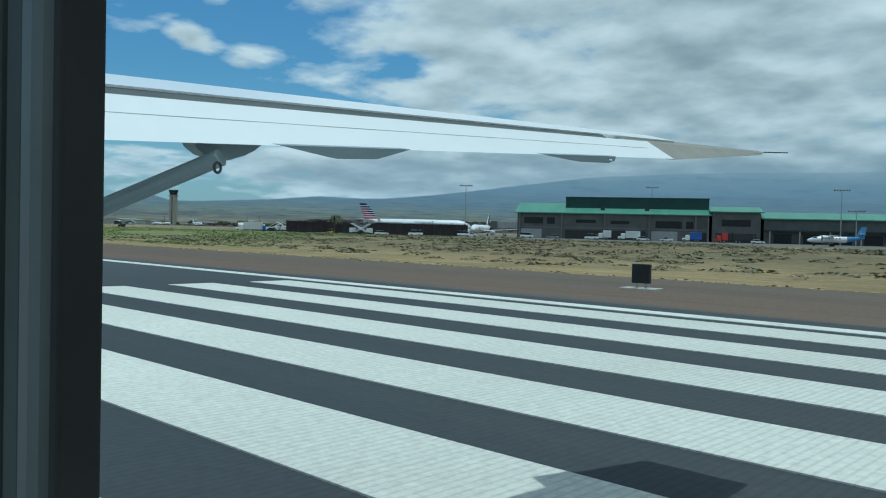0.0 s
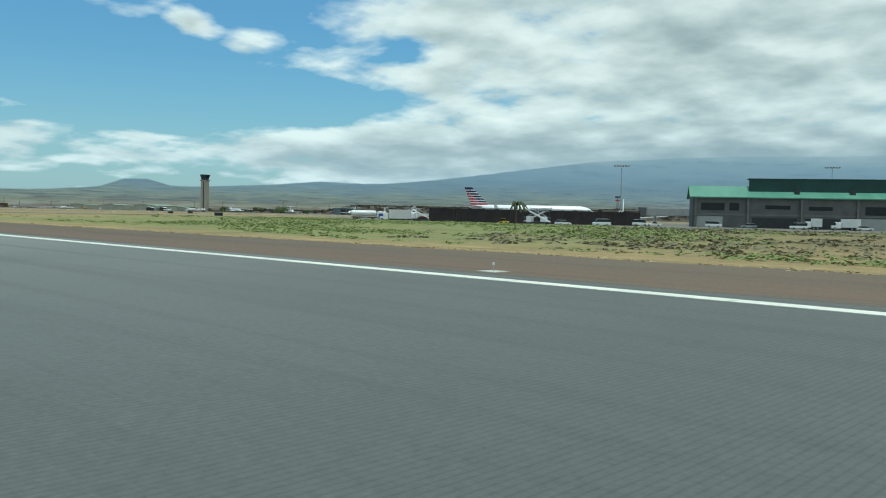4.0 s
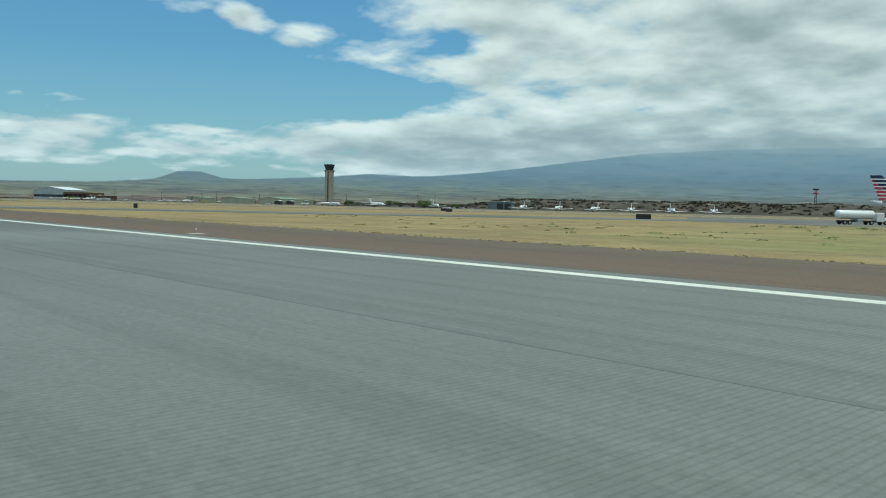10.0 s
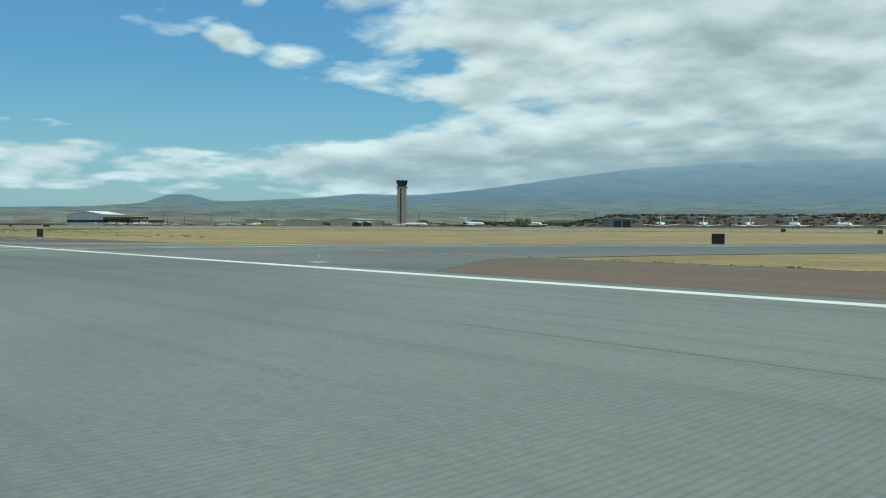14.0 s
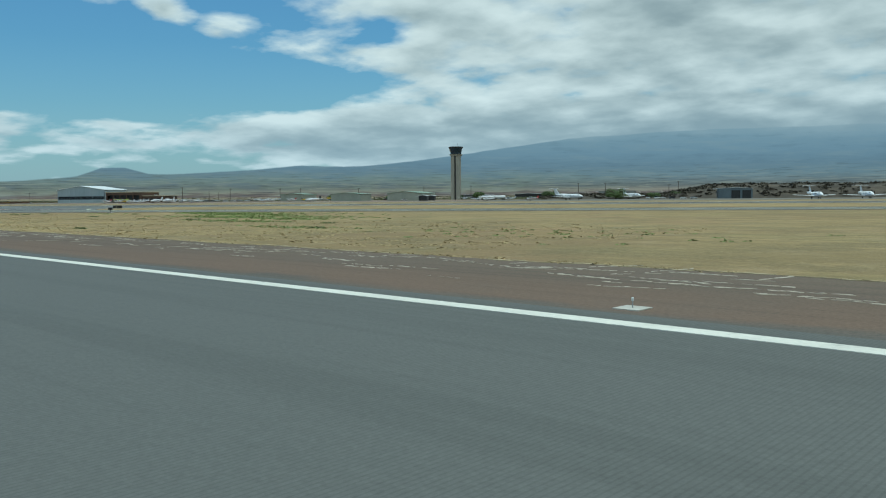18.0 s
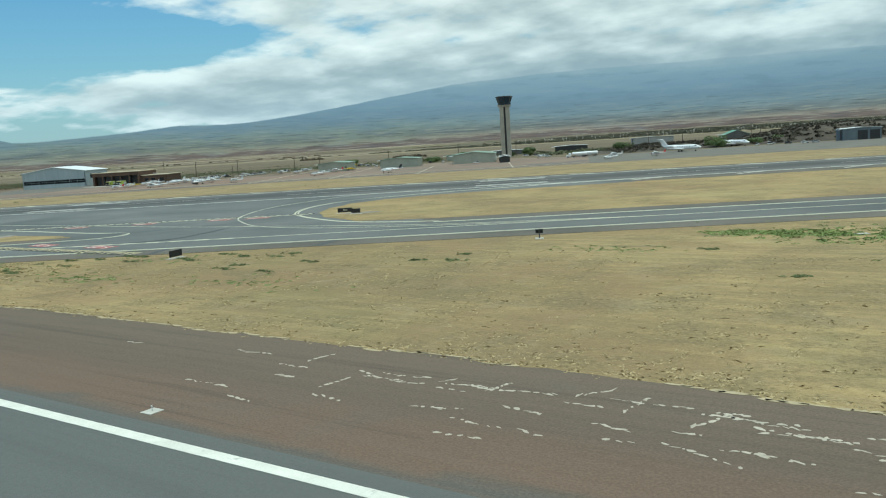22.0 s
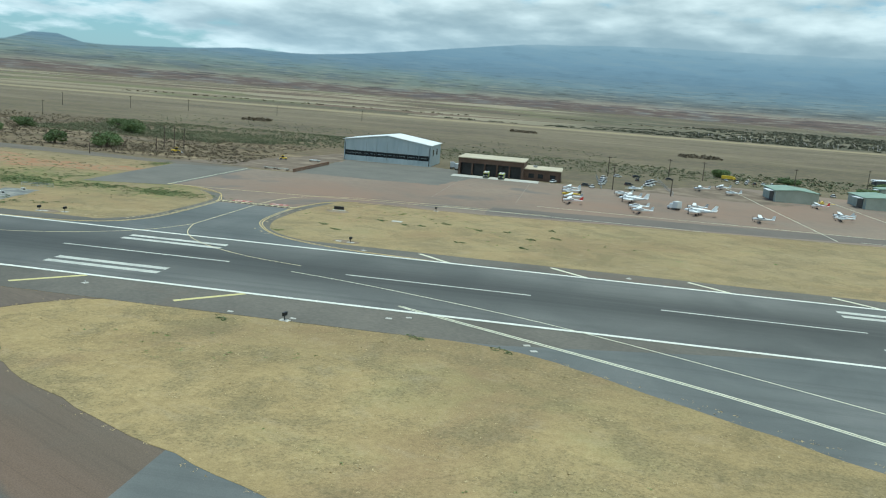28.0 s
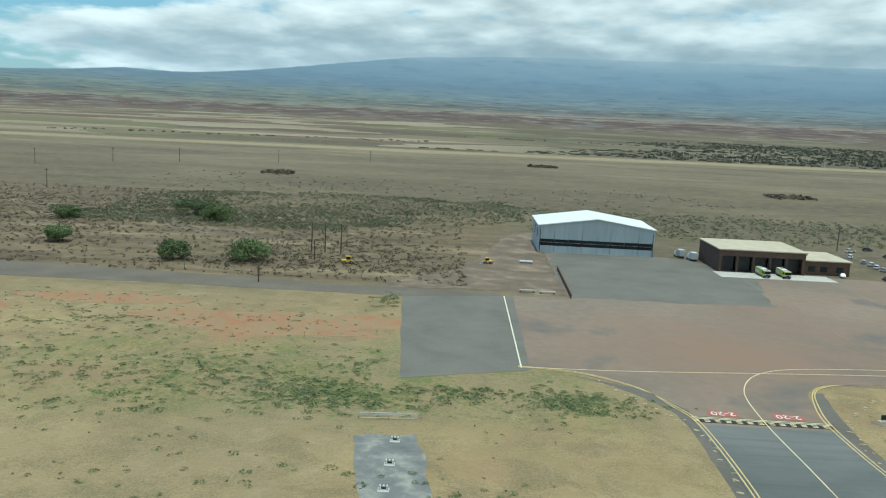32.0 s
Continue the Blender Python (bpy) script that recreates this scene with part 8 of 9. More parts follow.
# ---- trees, scrub and grass ----
for k, (s, n, h, w, lab) in enumerate(((952.9, 776, 8.5, 12, "round green kiawe tree in the scrub"), (977.2, 772, 7.5, 10, "small round green tree beside the road"), (1028.4, 796, 6.5, 10, "low green tree in dry scrub"), (1053, 856, 6.0, 10, "low dark green tree in dry scrub"), (992, 868, 8.0, 13, "spreading green tree beside a dirt track"), (1006, 885, 9.0, 18, "wide green tree beside a dirt track"),
                                       (388.6, 828, 9.0, 13, "dark round tree behind the jets"), (108, 900, 14, 20, "dark spreading tree on the bank"), (362, 842, 5, 12, "bushy green tree beside the jets"), (345, 850, 6, 9, "green tree behind the jets"), (440, 880, 7, 14, "broad green tree near the tower"), (505, 915, 7, 9, "green tree beside the tower base"),
                                       (556, 925, 6, 9, "green tree behind the sheds"), (575, 890, 5, 10, "grey-green tree behind the sheds"), (610, 920, 5, 12, "grey-green tree behind the car park"), (645, 940, 6, 10, "green tree behind parked cars"), (103.7, 939, 16, 17, "round dark tree on the brushy bank"), (520, 905, 5, 7, "dark bush beside the tower"), (1110, 850, 5, 12, "low green tree far along the road"), (1180, 900, 6, 12, "low tree in the far scrub"))):
    tree(AP(-s, n), h, w, 40 + k, lab, 3600, 0.33)

rng = random.Random(11)


def scatter(count, s0, s1, n0, n1, w0, w1, h0, h1, keep=None):
    spots = []
    while len(spots) < count:
        s, n = rng.uniform(s0, s1), rng.uniform(n0, n1)
        if noise.noise((s * 0.012, n * 0.012, 2.0)) + rng.uniform(-0.5, 0.5) < -0.15 or (keep and not keep(s, n)):
            continue
        p = AP(-s, n)
        spots.append((p.x, p.y, rng.uniform(w0, w1), rng.uniform(h0, h1)))
    return spots


bush_field("scrub", scatter(4600, 850, 1060, 852, 1015, 1.2, 3.4, 0.6, 1.7, lambda s, n: n + 45 * noise.noise((s * 0.03, n * 0.03, 5.0)) < 1040 - 0.5 * abs(s - 930) and (s > 868 or n > 875) and n + 40 * noise.noise((s * 0.04, n * 0.04, 8.0)) > 905 - (s - 850) * 0.55) + scatter(1500, 540, 850, 884, 990, 1.2, 3.2, 0.4, 1.4) + scatter(260, 700, 1100, 1000, 1150, 1.0, 2.4, 0.4, 1.0), M_SCRUB, "grey-green thorny scrub on dry ground", 3, 24, 0.27)
bush_field("scrub", scatter(4200, 880, 1260, 752, 990, 0.8, 2.8, 0.3, 1.2, lambda s, n: n > 752 + (s - 960) * 0.02 and (n < 880 or s > 1010)) + scatter(500, 880, 965, 765, 830, 1.0, 2.6, 0.4, 1.2), M_BRUSH, "brown dead brush along the service road", 4, 20, 0.27)
bush_field("scrub", scatter(600, 250, 640, 875, 985, 2.0, 5.0, 1.0, 2.6, lambda s, n: n > 930 or s < 500), M_SCRUB, "grey-brown thicket behind the apron", 5, 16, 0.8)
lifted = []
for x, y, w, h in scatter(2100, -170, 450, 830, 930, 2.0, 6.0, 0.5, 1.7):
    lifted.append((x, y, w, h))
bush_field("scrub", lifted, M_DARK_BRUSH, "dark brush covering the bank behind the jets", 6, 26, 0.9, lambda x, y: bank_height(-(CA * x + SA * y), CA * y - SA * x) - 0.3)
clumps = []
for s, n, w in ((1031, 1159, 22), (798, 1424, 30), (627, 1159, 34)):
    for _ in range(int(w * 3)):
        p = AP(-s + rng.uniform(-w, w) * 0.5, n + rng.gauss(0, 5.5))
        clumps.append((p.x, p.y, rng.uniform(2, 5), rng.uniform(1.0, 3.2)))
bush_field("scrub", clumps, M_BRUSH, "dark isolated thickets on the fallow fields", 7, 24, 0.9)
lines = []
for s0, n0, s1, n1, k in ((950, 2100, 1600, 1900, 80), (0, 2500, 900, 2600, 110), (-500, 2000, 200, 2200, 100)):
    for _ in range(k):
        f = rng.random()
        p = AP(-(s0 + (s1 - s0) * f), n0 + (n1 - n0) * f + rng.gauss(0, 22))
        if noise.noise((f * 9, n0 * 0.01, 0)) > -0.1:
            lines.append((p.x, p.y, rng.uniform(3, 11), rng.uniform(0.8, 2.6)))
bush_field("windbreak", lines, M_BRUSH, "far lines of dark trees between fields", 8, 22, 1.3)


def berm_height(x, y):
    """A low grassy berm between the runway and the terminal apron."""
    along = max(0.0, min(1.0, (x + 235) / 60)) * max(0.0, min(1.0, (150 - x) / 40))
    up = max(0.0, min(1.0, (y - 66) / 30)) * max(0.0, min(1.0, (136 - y) / 12))
    return along * up * up * (3 - 2 * up) * (0.85 + 0.15 * noise.noise((x * 0.05, y * 0.05, 2.0)))


def tuft_field(spots, mat, label, seed, blades=14, leaf=0.16):
    """Low rounded tufts of grass, made of small leaning blades: (x, y, width, height)."""
    r = random.Random(seed)
    bm = bmesh.new()
    for x, y, w, h in spots:
        base = berm_height(x, y) - 0.02
        for _ in range(blades):
            a, f = r.uniform(0, 6.283), math.sqrt(r.random())
            out = Vector((math.cos(a), math.sin(a), 0))
            c = Vector((x, y, base + h * (1 - 0.85 * f * f) * r.uniform(0.55, 1.0))) + out * (w * 0.5 * f)
            u = (Vector((r.gauss(0, 1), r.gauss(0, 1), 0.25)) + out * 0.4).normalized()
            v = u.cross(Vector((0, 0, 1)) + out * 0.6 + Vector((r.gauss(0, 0.4), r.gauss(0, 0.4), 0))).normalized()
            k = leaf * r.uniform(0.5, 1.2) * (0.5 + 0.5 * w)
            bm.faces.new([bm.verts.new(c + q) for q in (-u * k, v * k * 0.45, u * k * 1.2 + Vector((0, 0, -0.3 * k)), -v * k * 0.45)])
    ob = part("grass_tufts", bm, mat)
    return tagged(ob, label, "grass", "", "stuff")


bm = bmesh.new()
grid = [[bm.verts.new((x, y, berm_height(x, y) + 0.01 if 67 < y < 135 else -0.05)) for x in range(-236, 156, 5)] for y in range(64, 139, 3)]
for p, q in zip(grid, grid[1:]):
    for i in range(len(p) - 1):
        bm.faces.new((p[i], p[i + 1], q[i + 1], q[i]))
solo("grass_berm", bm, M_LAND, "low grassy berm before the terminal apron", "grass", "structure", smooth=True)

green, straw, clump = [], [], []
for _ in range(9000):
    x, y = rng.uniform(-200, 0), rng.uniform(46, 118)
    if noise.noise((x * 0.03, y * 0.06, 7.0)) + 0.3 - abs(x + 90) / 190 > rng.uniform(-0.1, 0.45) and y > 47 + max(0, -x - 60) * 0.25:
        green.append((x, y, rng.uniform(0.7, 2.0), rng.uniform(0.12, 0.4)))
low_scrub = []
for _ in range(4200):
    x, y = rng.uniform(-60, 140), 48 + 84 * rng.random() ** 0.7
    if noise.noise((x * 0.05, y * 0.09, 3.0)) > rng.uniform(-0.35, 0.35):
        low_scrub.append((x, y, rng.uniform(1.0, 3.2), rng.uniform(0.12, 0.36)))
tuft_field(low_scrub, M_LOW_SCRUB, "low grey-olive scrub in dry grass beside the runway", 33, 22, 0.17)
for cx, cy, w, k in ((-575, 92, 26, 60), (-548, 78, 16, 30), (-560, 100, 30, 40), (-520, 66, 12, 10), (-630, 95, 10, 8), (-690, 58, 14, 14), (-660, 62, 20, 8), (-720, 60, 16, 18), (-700, 75, 30, 10), (-590, 120, 40, 30), (-480, 70, 50, 16), (-430, 60, 40, 8), (-200, 70, 60, 14), (-270, 90, 60, 10), (-130, 60, 30, 20)):
    for _ in range(4 * k):
        green.append((cx + rng.gauss(0, w * 0.36), cy + rng.gauss(0, w * 0.13), rng.uniform(0.5, 1.5), rng.uniform(0.08, 0.22)))
for s, n, w, k in ((905, 648, 26, 130), (880, 655, 16, 60), (858, 650, 16, 90), (935, 640, 30, 70), (895, 668, 12, 40), (890, 712, 9, 50), (900, 728, 8, 30), (925, 660, 30, 60), (960, 655, 40, 60), (960, 690, 50, 50), (1010, 680, 50, 40), (780, 640, 40, 22), (740, 630, 50, 22), (690, 640, 60, 20), (620, 640, 80, 16), (782, 512, 22, 24), (730, 490, 40, 12), (680, 465, 30, 10), (880, 610, 20, 24), (920, 610, 40, 30), (780, 655, 12, 14)):
    for _ in range(3 * k if n > 640 and s > 840 else k):
        p = AP(-s + rng.gauss(0, w * 0.4), n + rng.gauss(0, max(4, w * 0.2)))
        if not (840 < s < 920 and 866 < -(CA * p.x + SA * p.y) < 898 and CA * p.y - SA * p.x > 656):
            if s > 840 and rng.random() < 0.85:
                clump.append((p.x, p.y, rng.uniform(0.8, 2.6), rng.uniform(0.14, 0.42)))
            else:
                green.append((p.x, p.y, rng.uniform(0.5, 1.6), rng.uniform(0.1, 0.3)))
bush_field("scrub", scatter(750, 860, 1060, 600, 722, 0.3, 1.1, 0.08, 0.3, lambda s, n: not (s < 900 and n > 655) and not (878 < s < 902 and n < 640)), M_SCRUB, "small dark weeds dotted over the dry grass", 35, 14, 0.12)
for _ in range(1500):
    x = rng.uniform(-690, 100)
    straw.append((x, verge(x) + 0.3 + rng.gauss(0, 0.4), rng.uniform(0.4, 1.1), rng.uniform(0.05, 0.13)))
rim = [AP(-s, n) for s, n in ((740, 467.6), (784, 489), (800, 498.5), (811, 506), (815.6, 513), (815.6, 517.6), (812.4, 522.4), (809, 526.2), (803.4, 528.8), (774, 528.8), (754, 529.2))]
for p, q in zip(rim, rim[1:]):
    for _ in range(int((q - p).length * 2)):
        c = p.lerp(q, rng.random())
        straw.append((c.x + rng.gauss(0, 0.9), c.y + rng.gauss(0, 0.9), rng.uniform(0.4, 1.2), rng.uniform(0.05, 0.16)))
# dark green clumps dotted along the taxiway side of the grass
for x, y in ((-710, 69), (-700, 75), (-675, 72), (-666, 69), (-675, 83), (-666, 77), (-651, 81), (-646, 82), (-647, 87), (-618, 96), (-605, 80), (-732, 55), (-731, 58), (-730, 49), (-710, 59), (-707, 58), (-705, 65), (-705, 71), (-703, 75), (-697, 71), (-690, 75), (-687, 74), (-686, 80), (-681, 79), (-675, 80), (-674, 69), (-692, 41), (-539, 48), (-575, 75), (-562, 78), (-514, 66), (-526, 78)):
    for _ in range(9):
        clump.append((x + rng.gauss(0, 0.9), y + rng.gauss(0, 0.35), rng.uniform(0.5, 1.1), rng.uniform(0.12, 0.34)))
for x, y, w, k in ((-617, 112, 9, 70), (-602, 113, 12, 110), (-590, 106, 24, 150), (-550, 90, 10, 40)):
    for _ in range(k):
        green.append((x + rng.gauss(0, w * 0.4), y + rng.gauss(0, 2.2), rng.uniform(0.6, 1.5), rng.uniform(0.1, 0.28)))
# the rough corner of long grass at the taxiway
for _ in range(900):
    x, y = rng.uniform(-742, -700), rng.uniform(39.5, 66)
    if y < 53 + (x + 742) * 0.55 and y > 39 + max(0, -726 - x) * 0.4:
        (straw if rng.random() < 0.88 else clump).append((x, y, rng.uniform(0.6, 1.7), rng.uniform(0.12, 0.32)))
# single clumps over the islands by the second runway
for s, n in ((798, 623), (793, 617), (778, 635), (786, 639), (768, 644), (758, 638), (760, 616), (750, 640), (738, 651), (743, 632), (744, 617), (805, 607), (774, 636), (736, 637), (804, 502), (784, 527), (754, 529), (741, 528), (705, 448), (682, 451), (664, 450), (649, 451), (707, 476)):
    p = AP(-s, n)
    for _ in range(10):
        clump.append((p.x + rng.gauss(0, 0.8), p.y + rng.gauss(0, 0.5), rng.uniform(0.6, 1.2), rng.uniform(0.15, 0.4)))
for _ in range(6500):
    s, n = rng.uniform(690, 815), rng.uniform(452, 528)
    if n > 449 + (s - 706) * 0.56 + 4 and n < 480 + (s - 660) * 0.62 + 2 and noise.noise((s * 0.1, n * 0.1, 9.0)) > rng.uniform(-0.5, 0.35):
        p = AP(-s, n)
        straw.append((p.x, p.y, rng.uniform(0.6, 1.5), rng.uniform(0.06, 0.2)))
# stubble: short tufts over the mown grass
for _ in range(9000):
    x, y = rng.uniform(-740, -470), 42.5 + 50 * rng.random() ** 1.5
    if noise.noise((x * 0.08, y * 0.2, 5.0)) > rng.uniform(-0.4, 0.3) and y < 53 + (x + 742) * 0.55:
        straw.append((x, y, rng.uniform(0.4, 1.2), rng.uniform(0.04, 0.1)))
# ragged pale crust where the grass creeps over the asphalt
bm = bmesh.new()
x = -694.0
while x < -250:
    y = verge(x) + 0.9 * noise.noise((x * 0.12, 3.1, 0)) + 0.45 * noise.noise((x * 0.7, 8, 0))
    w, d = rng.uniform(0.3, 1.2), rng.uniform(0.06, 0.3)
    if noise.noise((x * 0.05, 6.0, 0)) > -0.25:
        prism(bm, [(x + w * rng.uniform(0.6, 1.1) * math.cos(j * 0.785), y + rng.uniform(0.6, 1.2) * d * math.sin(j * 0.785)) for j in range(8)], 0.01, 0.06)
    x += w * rng.uniform(0.7, 1.9)
for ctrl in ([(853.3, 665.5), (846.5, 654.7), (839.4, 639.4), (838.2, 623.8), (839.9, 611.6), (843.6, 602.0), (854.8, 599.3)], [(794.1, 665.1), (806.6, 653.0), (812.0, 639.7), (813.0, 625.8), (811.0, 611.9), (807.8, 602.8), (801.9, 599.9)]):
    line = curve_points(SN(*ctrl), 6)
    for p, q in zip(line, line[1:]):
        for _ in range(max(1, int((q - p).length * 0.7))):
            c = p.lerp(q, rng.random()) + Vector((rng.gauss(0, 0.5), rng.gauss(0, 0.5), 0))
            w, d, t = rng.uniform(0.2, 0.8), rng.uniform(0.1, 0.4), rng.uniform(0, 3.1)
            pts = [(w * rng.uniform(0.6, 1.1) * math.cos(j * 0.785), d * rng.uniform(0.6, 1.1) * math.sin(j * 0.785)) for j in range(8)]
            prism(bm, [(c.x + x * math.cos(t) - y * math.sin(t), c.y + x * math.sin(t) + y * math.cos(t)) for x, y in pts], 0.005, rng.uniform(0.05, 0.09))
tagged(part("grass_crust", bm, M_CRUST), "pale dry grass crust creeping over the shoulder edge", "grass", "", "stuff")
lush = []
for x, y, w, d, k in ((-602, 111, 13, 5, 420), (-586, 105, 11, 5, 300), (-617, 112, 6, 2.4, 120), (-574, 92, 10, 3, 150), (-552, 90, 8, 3, 90)):
    for _ in range(k):
        u, v = x + rng.gauss(0, w * 0.5), y + rng.gauss(0, d * 0.5)
        if noise.noise((u * 0.16, v * 0.3, 4.0)) > -0.12:
            lush.append((u, v, rng.uniform(0.9, 2.1), rng.uniform(0.1, 0.22)))
tuft_field(lush, M_LUSH, "bright green grass patches beside the taxiway", 24, 24, 0.2)
tuft_field(clump, M_CLUMP, "dark green grass clumps in the dry grass", 23, 26)
tuft_field(green, M_TUFT, "green grass tufts growing through the dry grass", 21, 18)
tuft_field(straw, M_DRY_TUFT, "short dry straw tufts along the shoulder edge", 22, 9)

# pale dead weed in the shoulder's cracks: crooked strings and scraps
bm = bmesh.new()
for k in range(330):
    x, y = rng.uniform(-655, -395), verge(-500) - 1.2 - abs(rng.gauss(0, 3.6))
    if y < 29 or rng.random() < (-600 - x) / 60:
        continue
    t = rng.choice((0.0, 0.0, 0.15, -0.2, 1.3)) + rng.uniform(-0.2, 0.2)
    for i in range(rng.randint(3, 9)):
        w, d = rng.uniform(0.1, 0.5), rng.uniform(0.04, 0.2)
        u = t + rng.uniform(-0.5, 0.5)
        pts = []
        for j in range(7):
            r = rng.uniform(0.45, 1.1)
            px, py = w * r * math.cos(j * 0.898), d * r * math.sin(j * 0.898)
            pts.append((x + px * math.cos(u) - py * math.sin(u), y + px * math.sin(u) + py * math.cos(u)))
        prism(bm, pts, 0.02, 0.043 + 0.0002 * i)
        x, y = x + rng.uniform(0.2, 0.8) * math.cos(t), y + rng.uniform(0.1, 0.6) * math.sin(t) + rng.uniform(-0.15, 0.15)
tagged(part("dead_weeds", bm, M_WEED), "pale dead weeds in the cracks of the shoulder", "weeds", "", "stuff")

# pale dead trees far across the fields
bm = bmesh.new()
for k in range(70):
    s, n = rng.uniform(-150, 520), rng.uniform(1800, 2050)
    p = AP(-s, n)
    h = rng.uniform(4, 9)
    tube(bm, [p, p + Vector((rng.uniform(-1, 1), rng.uniform(-1, 1), h))], [0.5, 0.2], 4)
    for _ in range(4):
        q = p + Vector((0, 0, h * rng.uniform(0.35, 0.8)))
        tube(bm, [q, q + Vector((rng.uniform(-3, 3), rng.uniform(-3, 3), rng.uniform(1, 3)))], [0.3, 0.12], 4)
tagged(part("dead_trees", bm, material("bleached_dead_wood", [(0.42, 0.38, 0.33), (0.55, 0.51, 0.45)], 1.0, 0.9)), "bleached dead trees scattered beyond the fields", "trees", "", "stuff")
# woodland belt behind a pale dirt track on the far side of the fallow fields
thick = []
while len(thick) < 3400:
    s, n = rng.uniform(-1100, 960), 1800 + 1600 * rng.random() ** 1.3
    deep = max(20.0, min(1.0, (700 - s + 260 * noise.noise((s * 0.004, n * 0.004, 6.0))) / 620) * 1600)
    if n - 1800 > deep or noise.noise((s * 0.009, n * 0.012, 1.0)) + rng.uniform(-0.45, 0.45) < -0.1:
        continue
    p = AP(-s, n)
    grown = min(1.0, max(0.25, (760 - s) / 560))
    thick.append((p.x, p.y, rng.uniform(5, 15), rng.uniform(1.5, 5.5) * grown))
bush_field("thicket", thick, M_WOOD_BELT, "dark olive woodland belt beyond the fallow fields", 31, 34, 1.6)
solo("dirt_track", Ribbon(curve_points(SN((1500, 1690), (1000, 1720), (800, 1745), (500, 1772), (200, 1785), (-300, 1780), (-900, 1760)), 6), 9, 0.04, 0.05), M_DIRT, "pale dirt track along the edge of the fallow fields", "road", "structure")


# ---- the aircraft of the ride, as it stands at the start: its open side, strut and wing ----
def ride_aircraft():
    eye = Vector((74.52, 0.19, 2.38))
    p = thing("high_wing_aircraft", eye, 0, "white strut-braced utility aircraft with a lowered flap, on the runway", "aircraft")
    # cabin side by the seat, up to the window's front edge
    part("cabin_liner", B(-1.5, -0.885, 0.30, 0.36, -0.95, 0.75, bevel=0.01), M_CABIN, p, "dark cabin liner panel")
    # strip in the dark liner colour stands for a band of shade
    part("window_trim", B(-0.883, -0.825, 0.31, 0.37, -0.95, 0.75, bevel=0.012), M_CABIN, p)
    trim = part("window_frame", B(-0.823, -0.765, 0.30, 0.36, -0.95, 0.75, bevel=0.018), M_GREY_TRIM, p, "grey moulded window frame")
    part("window_seal", B(-0.763, -0.742, 0.31, 0.35, -0.95, 0.75, bevel=0.004), M_TYRE, trim, "black rubber window seal")
    part("roof_rail", B(-5.0, -0.9, 0.37, 0.50, 0.42, 0.60), M_WHITE, p)
    part("lower_fuselage", B(-5.4, 0.4, 0.40, 0.75, -1.35, -0.96, bevel=0.05), M_WHITE, p)
    part("door_post", B(-1.5, -1.38, 0.37, 0.52, -0.96, 0.45), M_WHITE, p)

    def low(y):
        return 0.30 + (y - 1.36) * 0.0612

    def skin(name, y0, y1, section, mat, label="", steps=6):
        bm = bmesh.new()
        rows = []
        for i in range(steps + 1):
            y = y0 + (y1 - y0) * i / steps
            f = 1 - 0.38 * (y - 0.5) / 7.2
            rows.append([bm.verts.new((-2.98 - dx * f, y, low(y) + dz * (1.52 * f - 0.44))) for dx, dz in section])
        for a, b in zip(rows, rows[1:]):
            k = len(a)
            for i in range(k):
                bm.faces.new((a[i], a[(i + 1) % k], b[(i + 1) % k], b[i]))
        bm.faces.new(rows[0][::-1]), bm.faces.new(rows[-1])
        return part(name, bm, mat, p, label)

    skin("flap", 0.5, 5.55, [(0.0, 0.0), (0.30, 0.205), (0.42, 0.21), (0.44, 0.16), (0.05, 0.022)], M_WHITE, "white lowered flap")
    skin("seam", 0.5, 5.4, [(0.1715, 0.1185), (0.174, 0.1205), (0.178, 0.120), (0.174, 0.117)], M_STEEL, "thin riveted seam along the flap")
    # solid strip, coloured dark for the shade in the slot
    skin("flap_gap", 0.5, 5.1, [(0.36, 0.207), (0.44, 0.257), (0.60, 0.25), (0.60, 0.15), (0.45, 0.15)], M_GREY_TRIM, "dark strip for the shade in the flap slot")
    skin("wing", 0.5, 6.1, [(0.42, 0.259), (0.75, 0.352), (1.3, 0.395), (1.75, 0.335), (1.9, 0.285), (1.75, 0.25), (1.2, 0.215), (0.62, 0.20), (0.46, 0.20)], M_WHITE)
    bm = bmesh.new()
    ring = [(-3.02, 5.62, 0.556), (-3.22, 5.2, 0.675), (-3.4, 5.4, 0.74), (-4.6, 6.1, 0.92), (-4.6, 6.1, 0.82)]
    tip = [(-3.1, 7.35, 0.735), (-3.13, 7.5, 0.772), (-3.2, 7.5, 0.79), (-4.2, 7.5, 0.89), (-4.2, 7.5, 0.84)]
    a, b = [bm.verts.new(v) for v in ring], [bm.verts.new(v) for v in tip]
    for i in range(5):
        bm.faces.new((a[i], a[(i + 1) % 5], b[(i + 1) % 5], b[i]))
    bm.faces.new(a[::-1]), bm.faces.new(b)
    part("wing_tip", bm, M_TIP, p, "grey drooped wing tip")
    part("static_wick", Tube([(-3.13, 7.48, 0.772), (-2.98, 7.66, 0.775)], 0.005, 4), M_DARK, p)
    part("strut", Tube([(-3.0, 1.84, 0.275), (-3.4, 1.552, 0.071), (-5.15, 0.5, -0.96)], 0.048, 12, squash=0.75), M_STRUT, p, "grey wing strut")

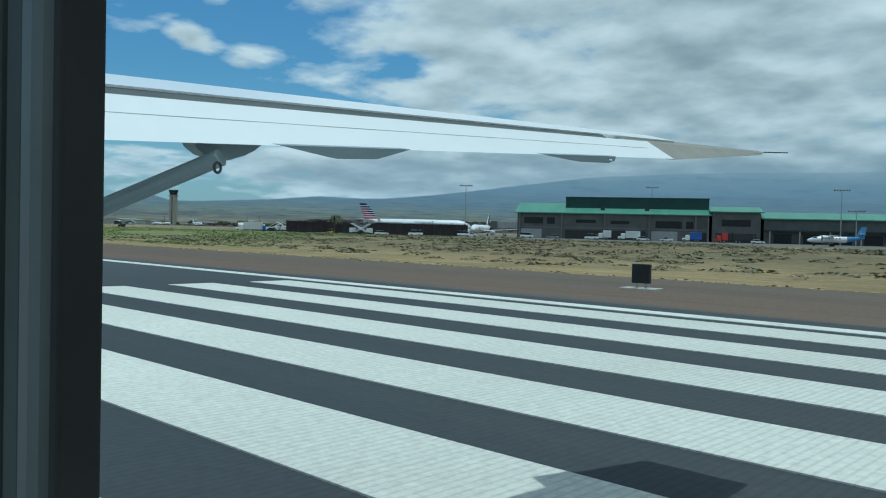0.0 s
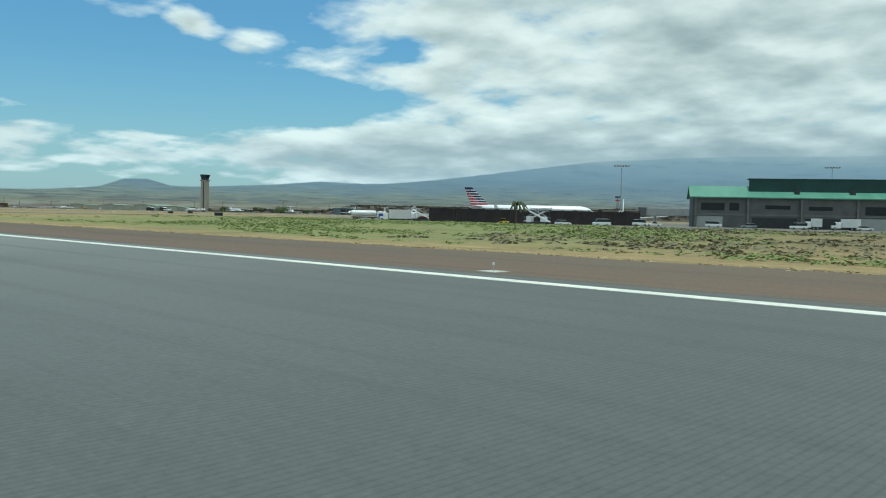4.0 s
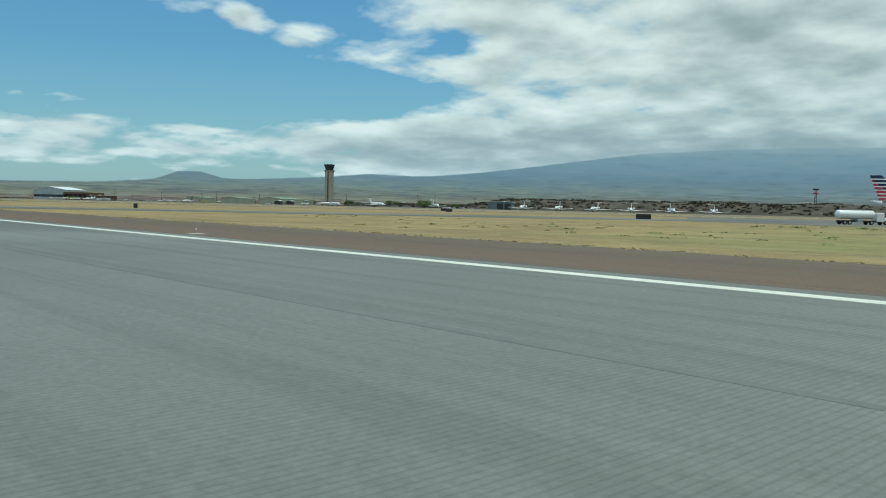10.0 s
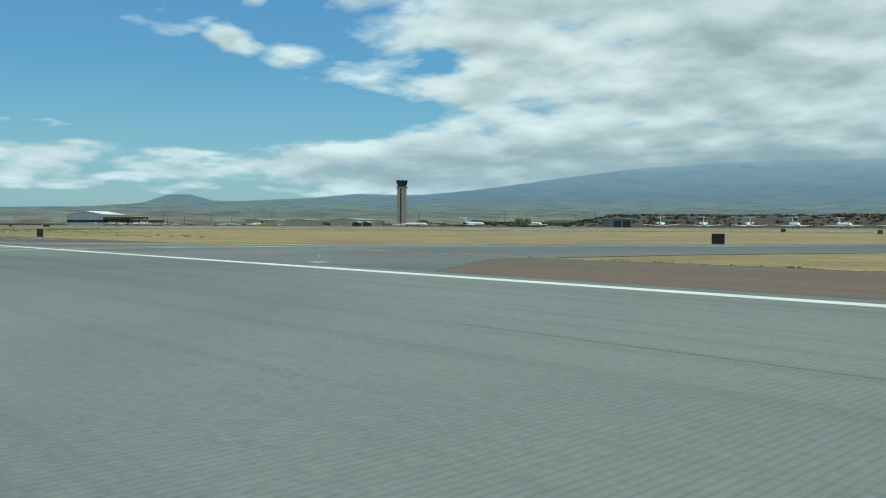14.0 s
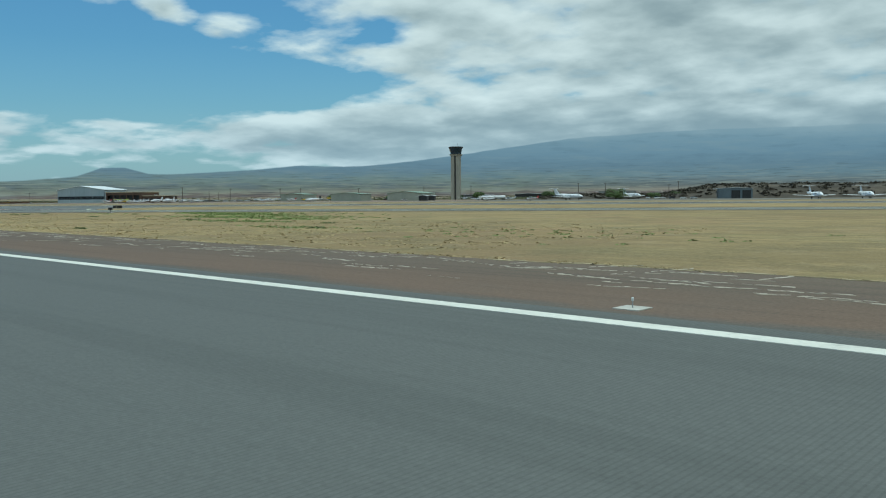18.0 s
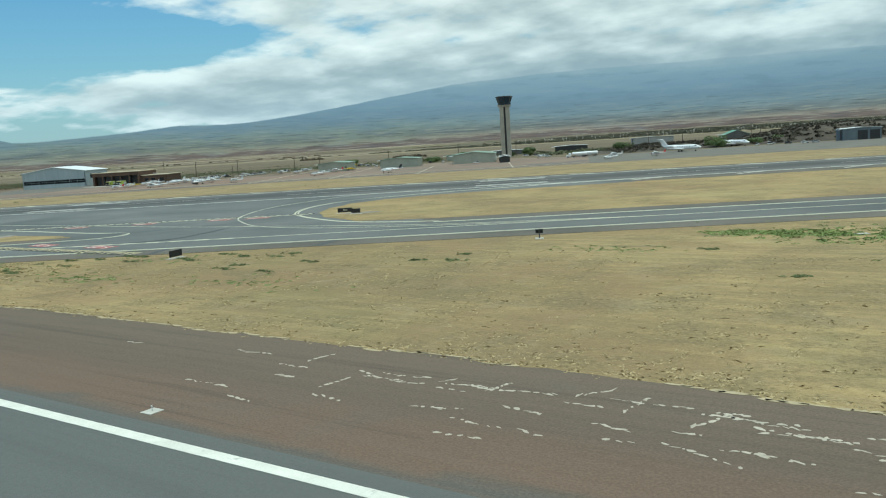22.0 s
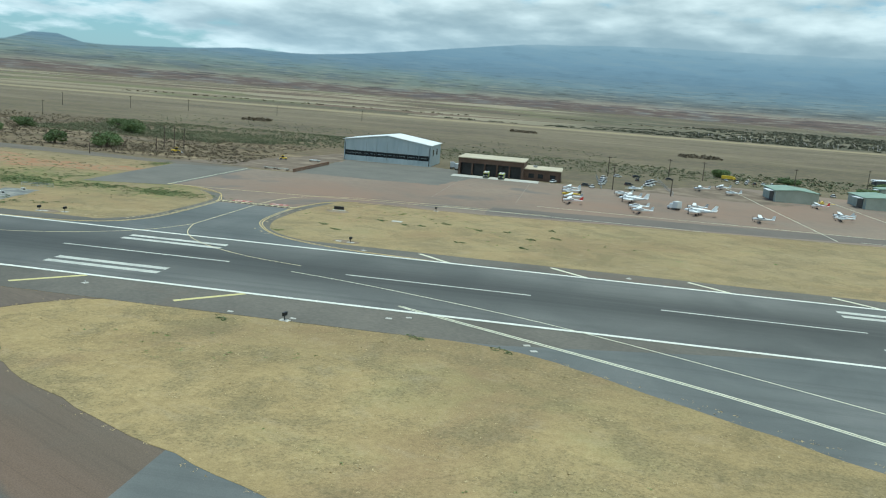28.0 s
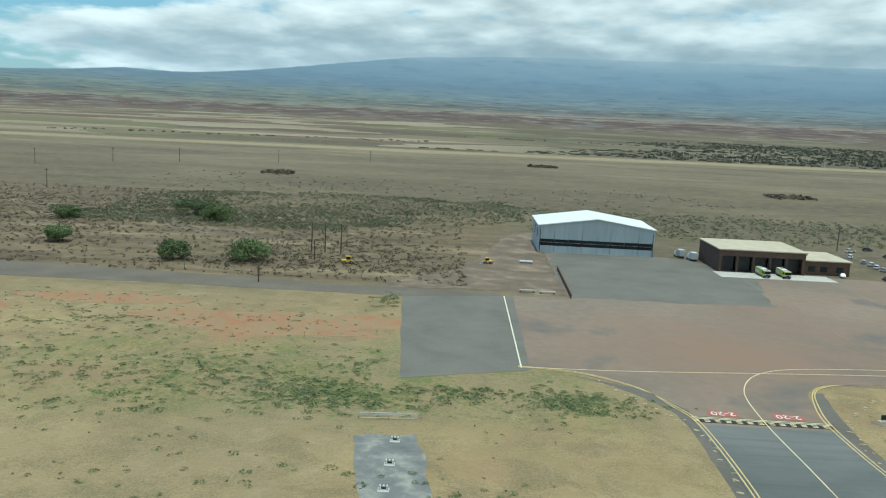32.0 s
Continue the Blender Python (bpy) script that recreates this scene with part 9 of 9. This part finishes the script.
    def pod(profile, depth, x0=-2.9):
        """A slim fairing under the wing: (place along the wing, drop below it)."""
        bm = bmesh.new()
        k = x0 / -2.86
        near, far = [bm.verts.new((x0, k * y, k * (low(y) - drop - 0.006))) for y, drop in profile], [bm.verts.new((x0 - depth, k * y, k * (low(y) - drop + 0.004))) for y, drop in profile]
        bm.faces.new(near), bm.faces.new(far[::-1])
        k = len(profile)
        for i in range(k):
            bm.faces.new((near[i], near[(i + 1) % k], far[(i + 1) % k], far[i]))
        return bm

    part("strut_fairing", pod([(1.635, -0.002), (1.65, 0.022), (1.69, 0.05), (1.75, 0.07), (1.79, 0.066), (1.86, 0.047), (1.91, 0.024), (1.945, -0.002)], 0.1, -3.07), M_STRUT, p, "grey strut fairing under the wing")
    part("flap_fairing", pod([(2.03, 0.0), (2.33, 0.052), (2.56, 0.050), (2.64, 0.032), (2.775, 0.0)], 0.06), M_STRUT, p)
    hinge = part("flap_fairing", pod([(3.83, 0.0), (4.0, 0.02), (4.2, 0.040), (4.5, 0.042), (4.57, 0.026), (4.58, 0.0)], 0.06), M_STRUT, p)
    part("hinge_bolt", Tube([(-2.845, 4.51, low(4.51) - 0.03), (-2.865, 4.51, low(4.51) - 0.03)], 0.006, 8), M_WHITE, hinge)
    bm = bmesh.new()
    tube(bm, [(-2.85, 1.735 + 0.015 * math.cos(a), 0.222 + 0.02 * math.sin(a)) for a in [i * 0.5236 for i in range(13)]], 0.006, 5)
    part("tie_down_ring", bm, M_DARK, p, "black tie-down ring")
    part("gear_leg", Tube([(-1.9, 0.6, -1.2), (-1.9, 1.35, -2.0)], 0.06, 8), M_WHITE, p)
    wh = part("wheel", Tube([(-1.9, 1.28, -1.98), (-1.9, 1.52, -1.98)], 0.355, 16), M_TYRE, p)
    part("hub", Tube([(-1.9, 1.50, -1.98), (-1.9, 1.54, -1.98)], 0.16, 10), M_STEEL, wh)


ride_aircraft()

# ---- from survey metres to scene metres ----
for ob in list(scene.objects):
    if ob.parent is None and ob.type in {"MESH", "EMPTY"}:
        ob.location = ob.location * K
        ob.scale = ob.scale * K
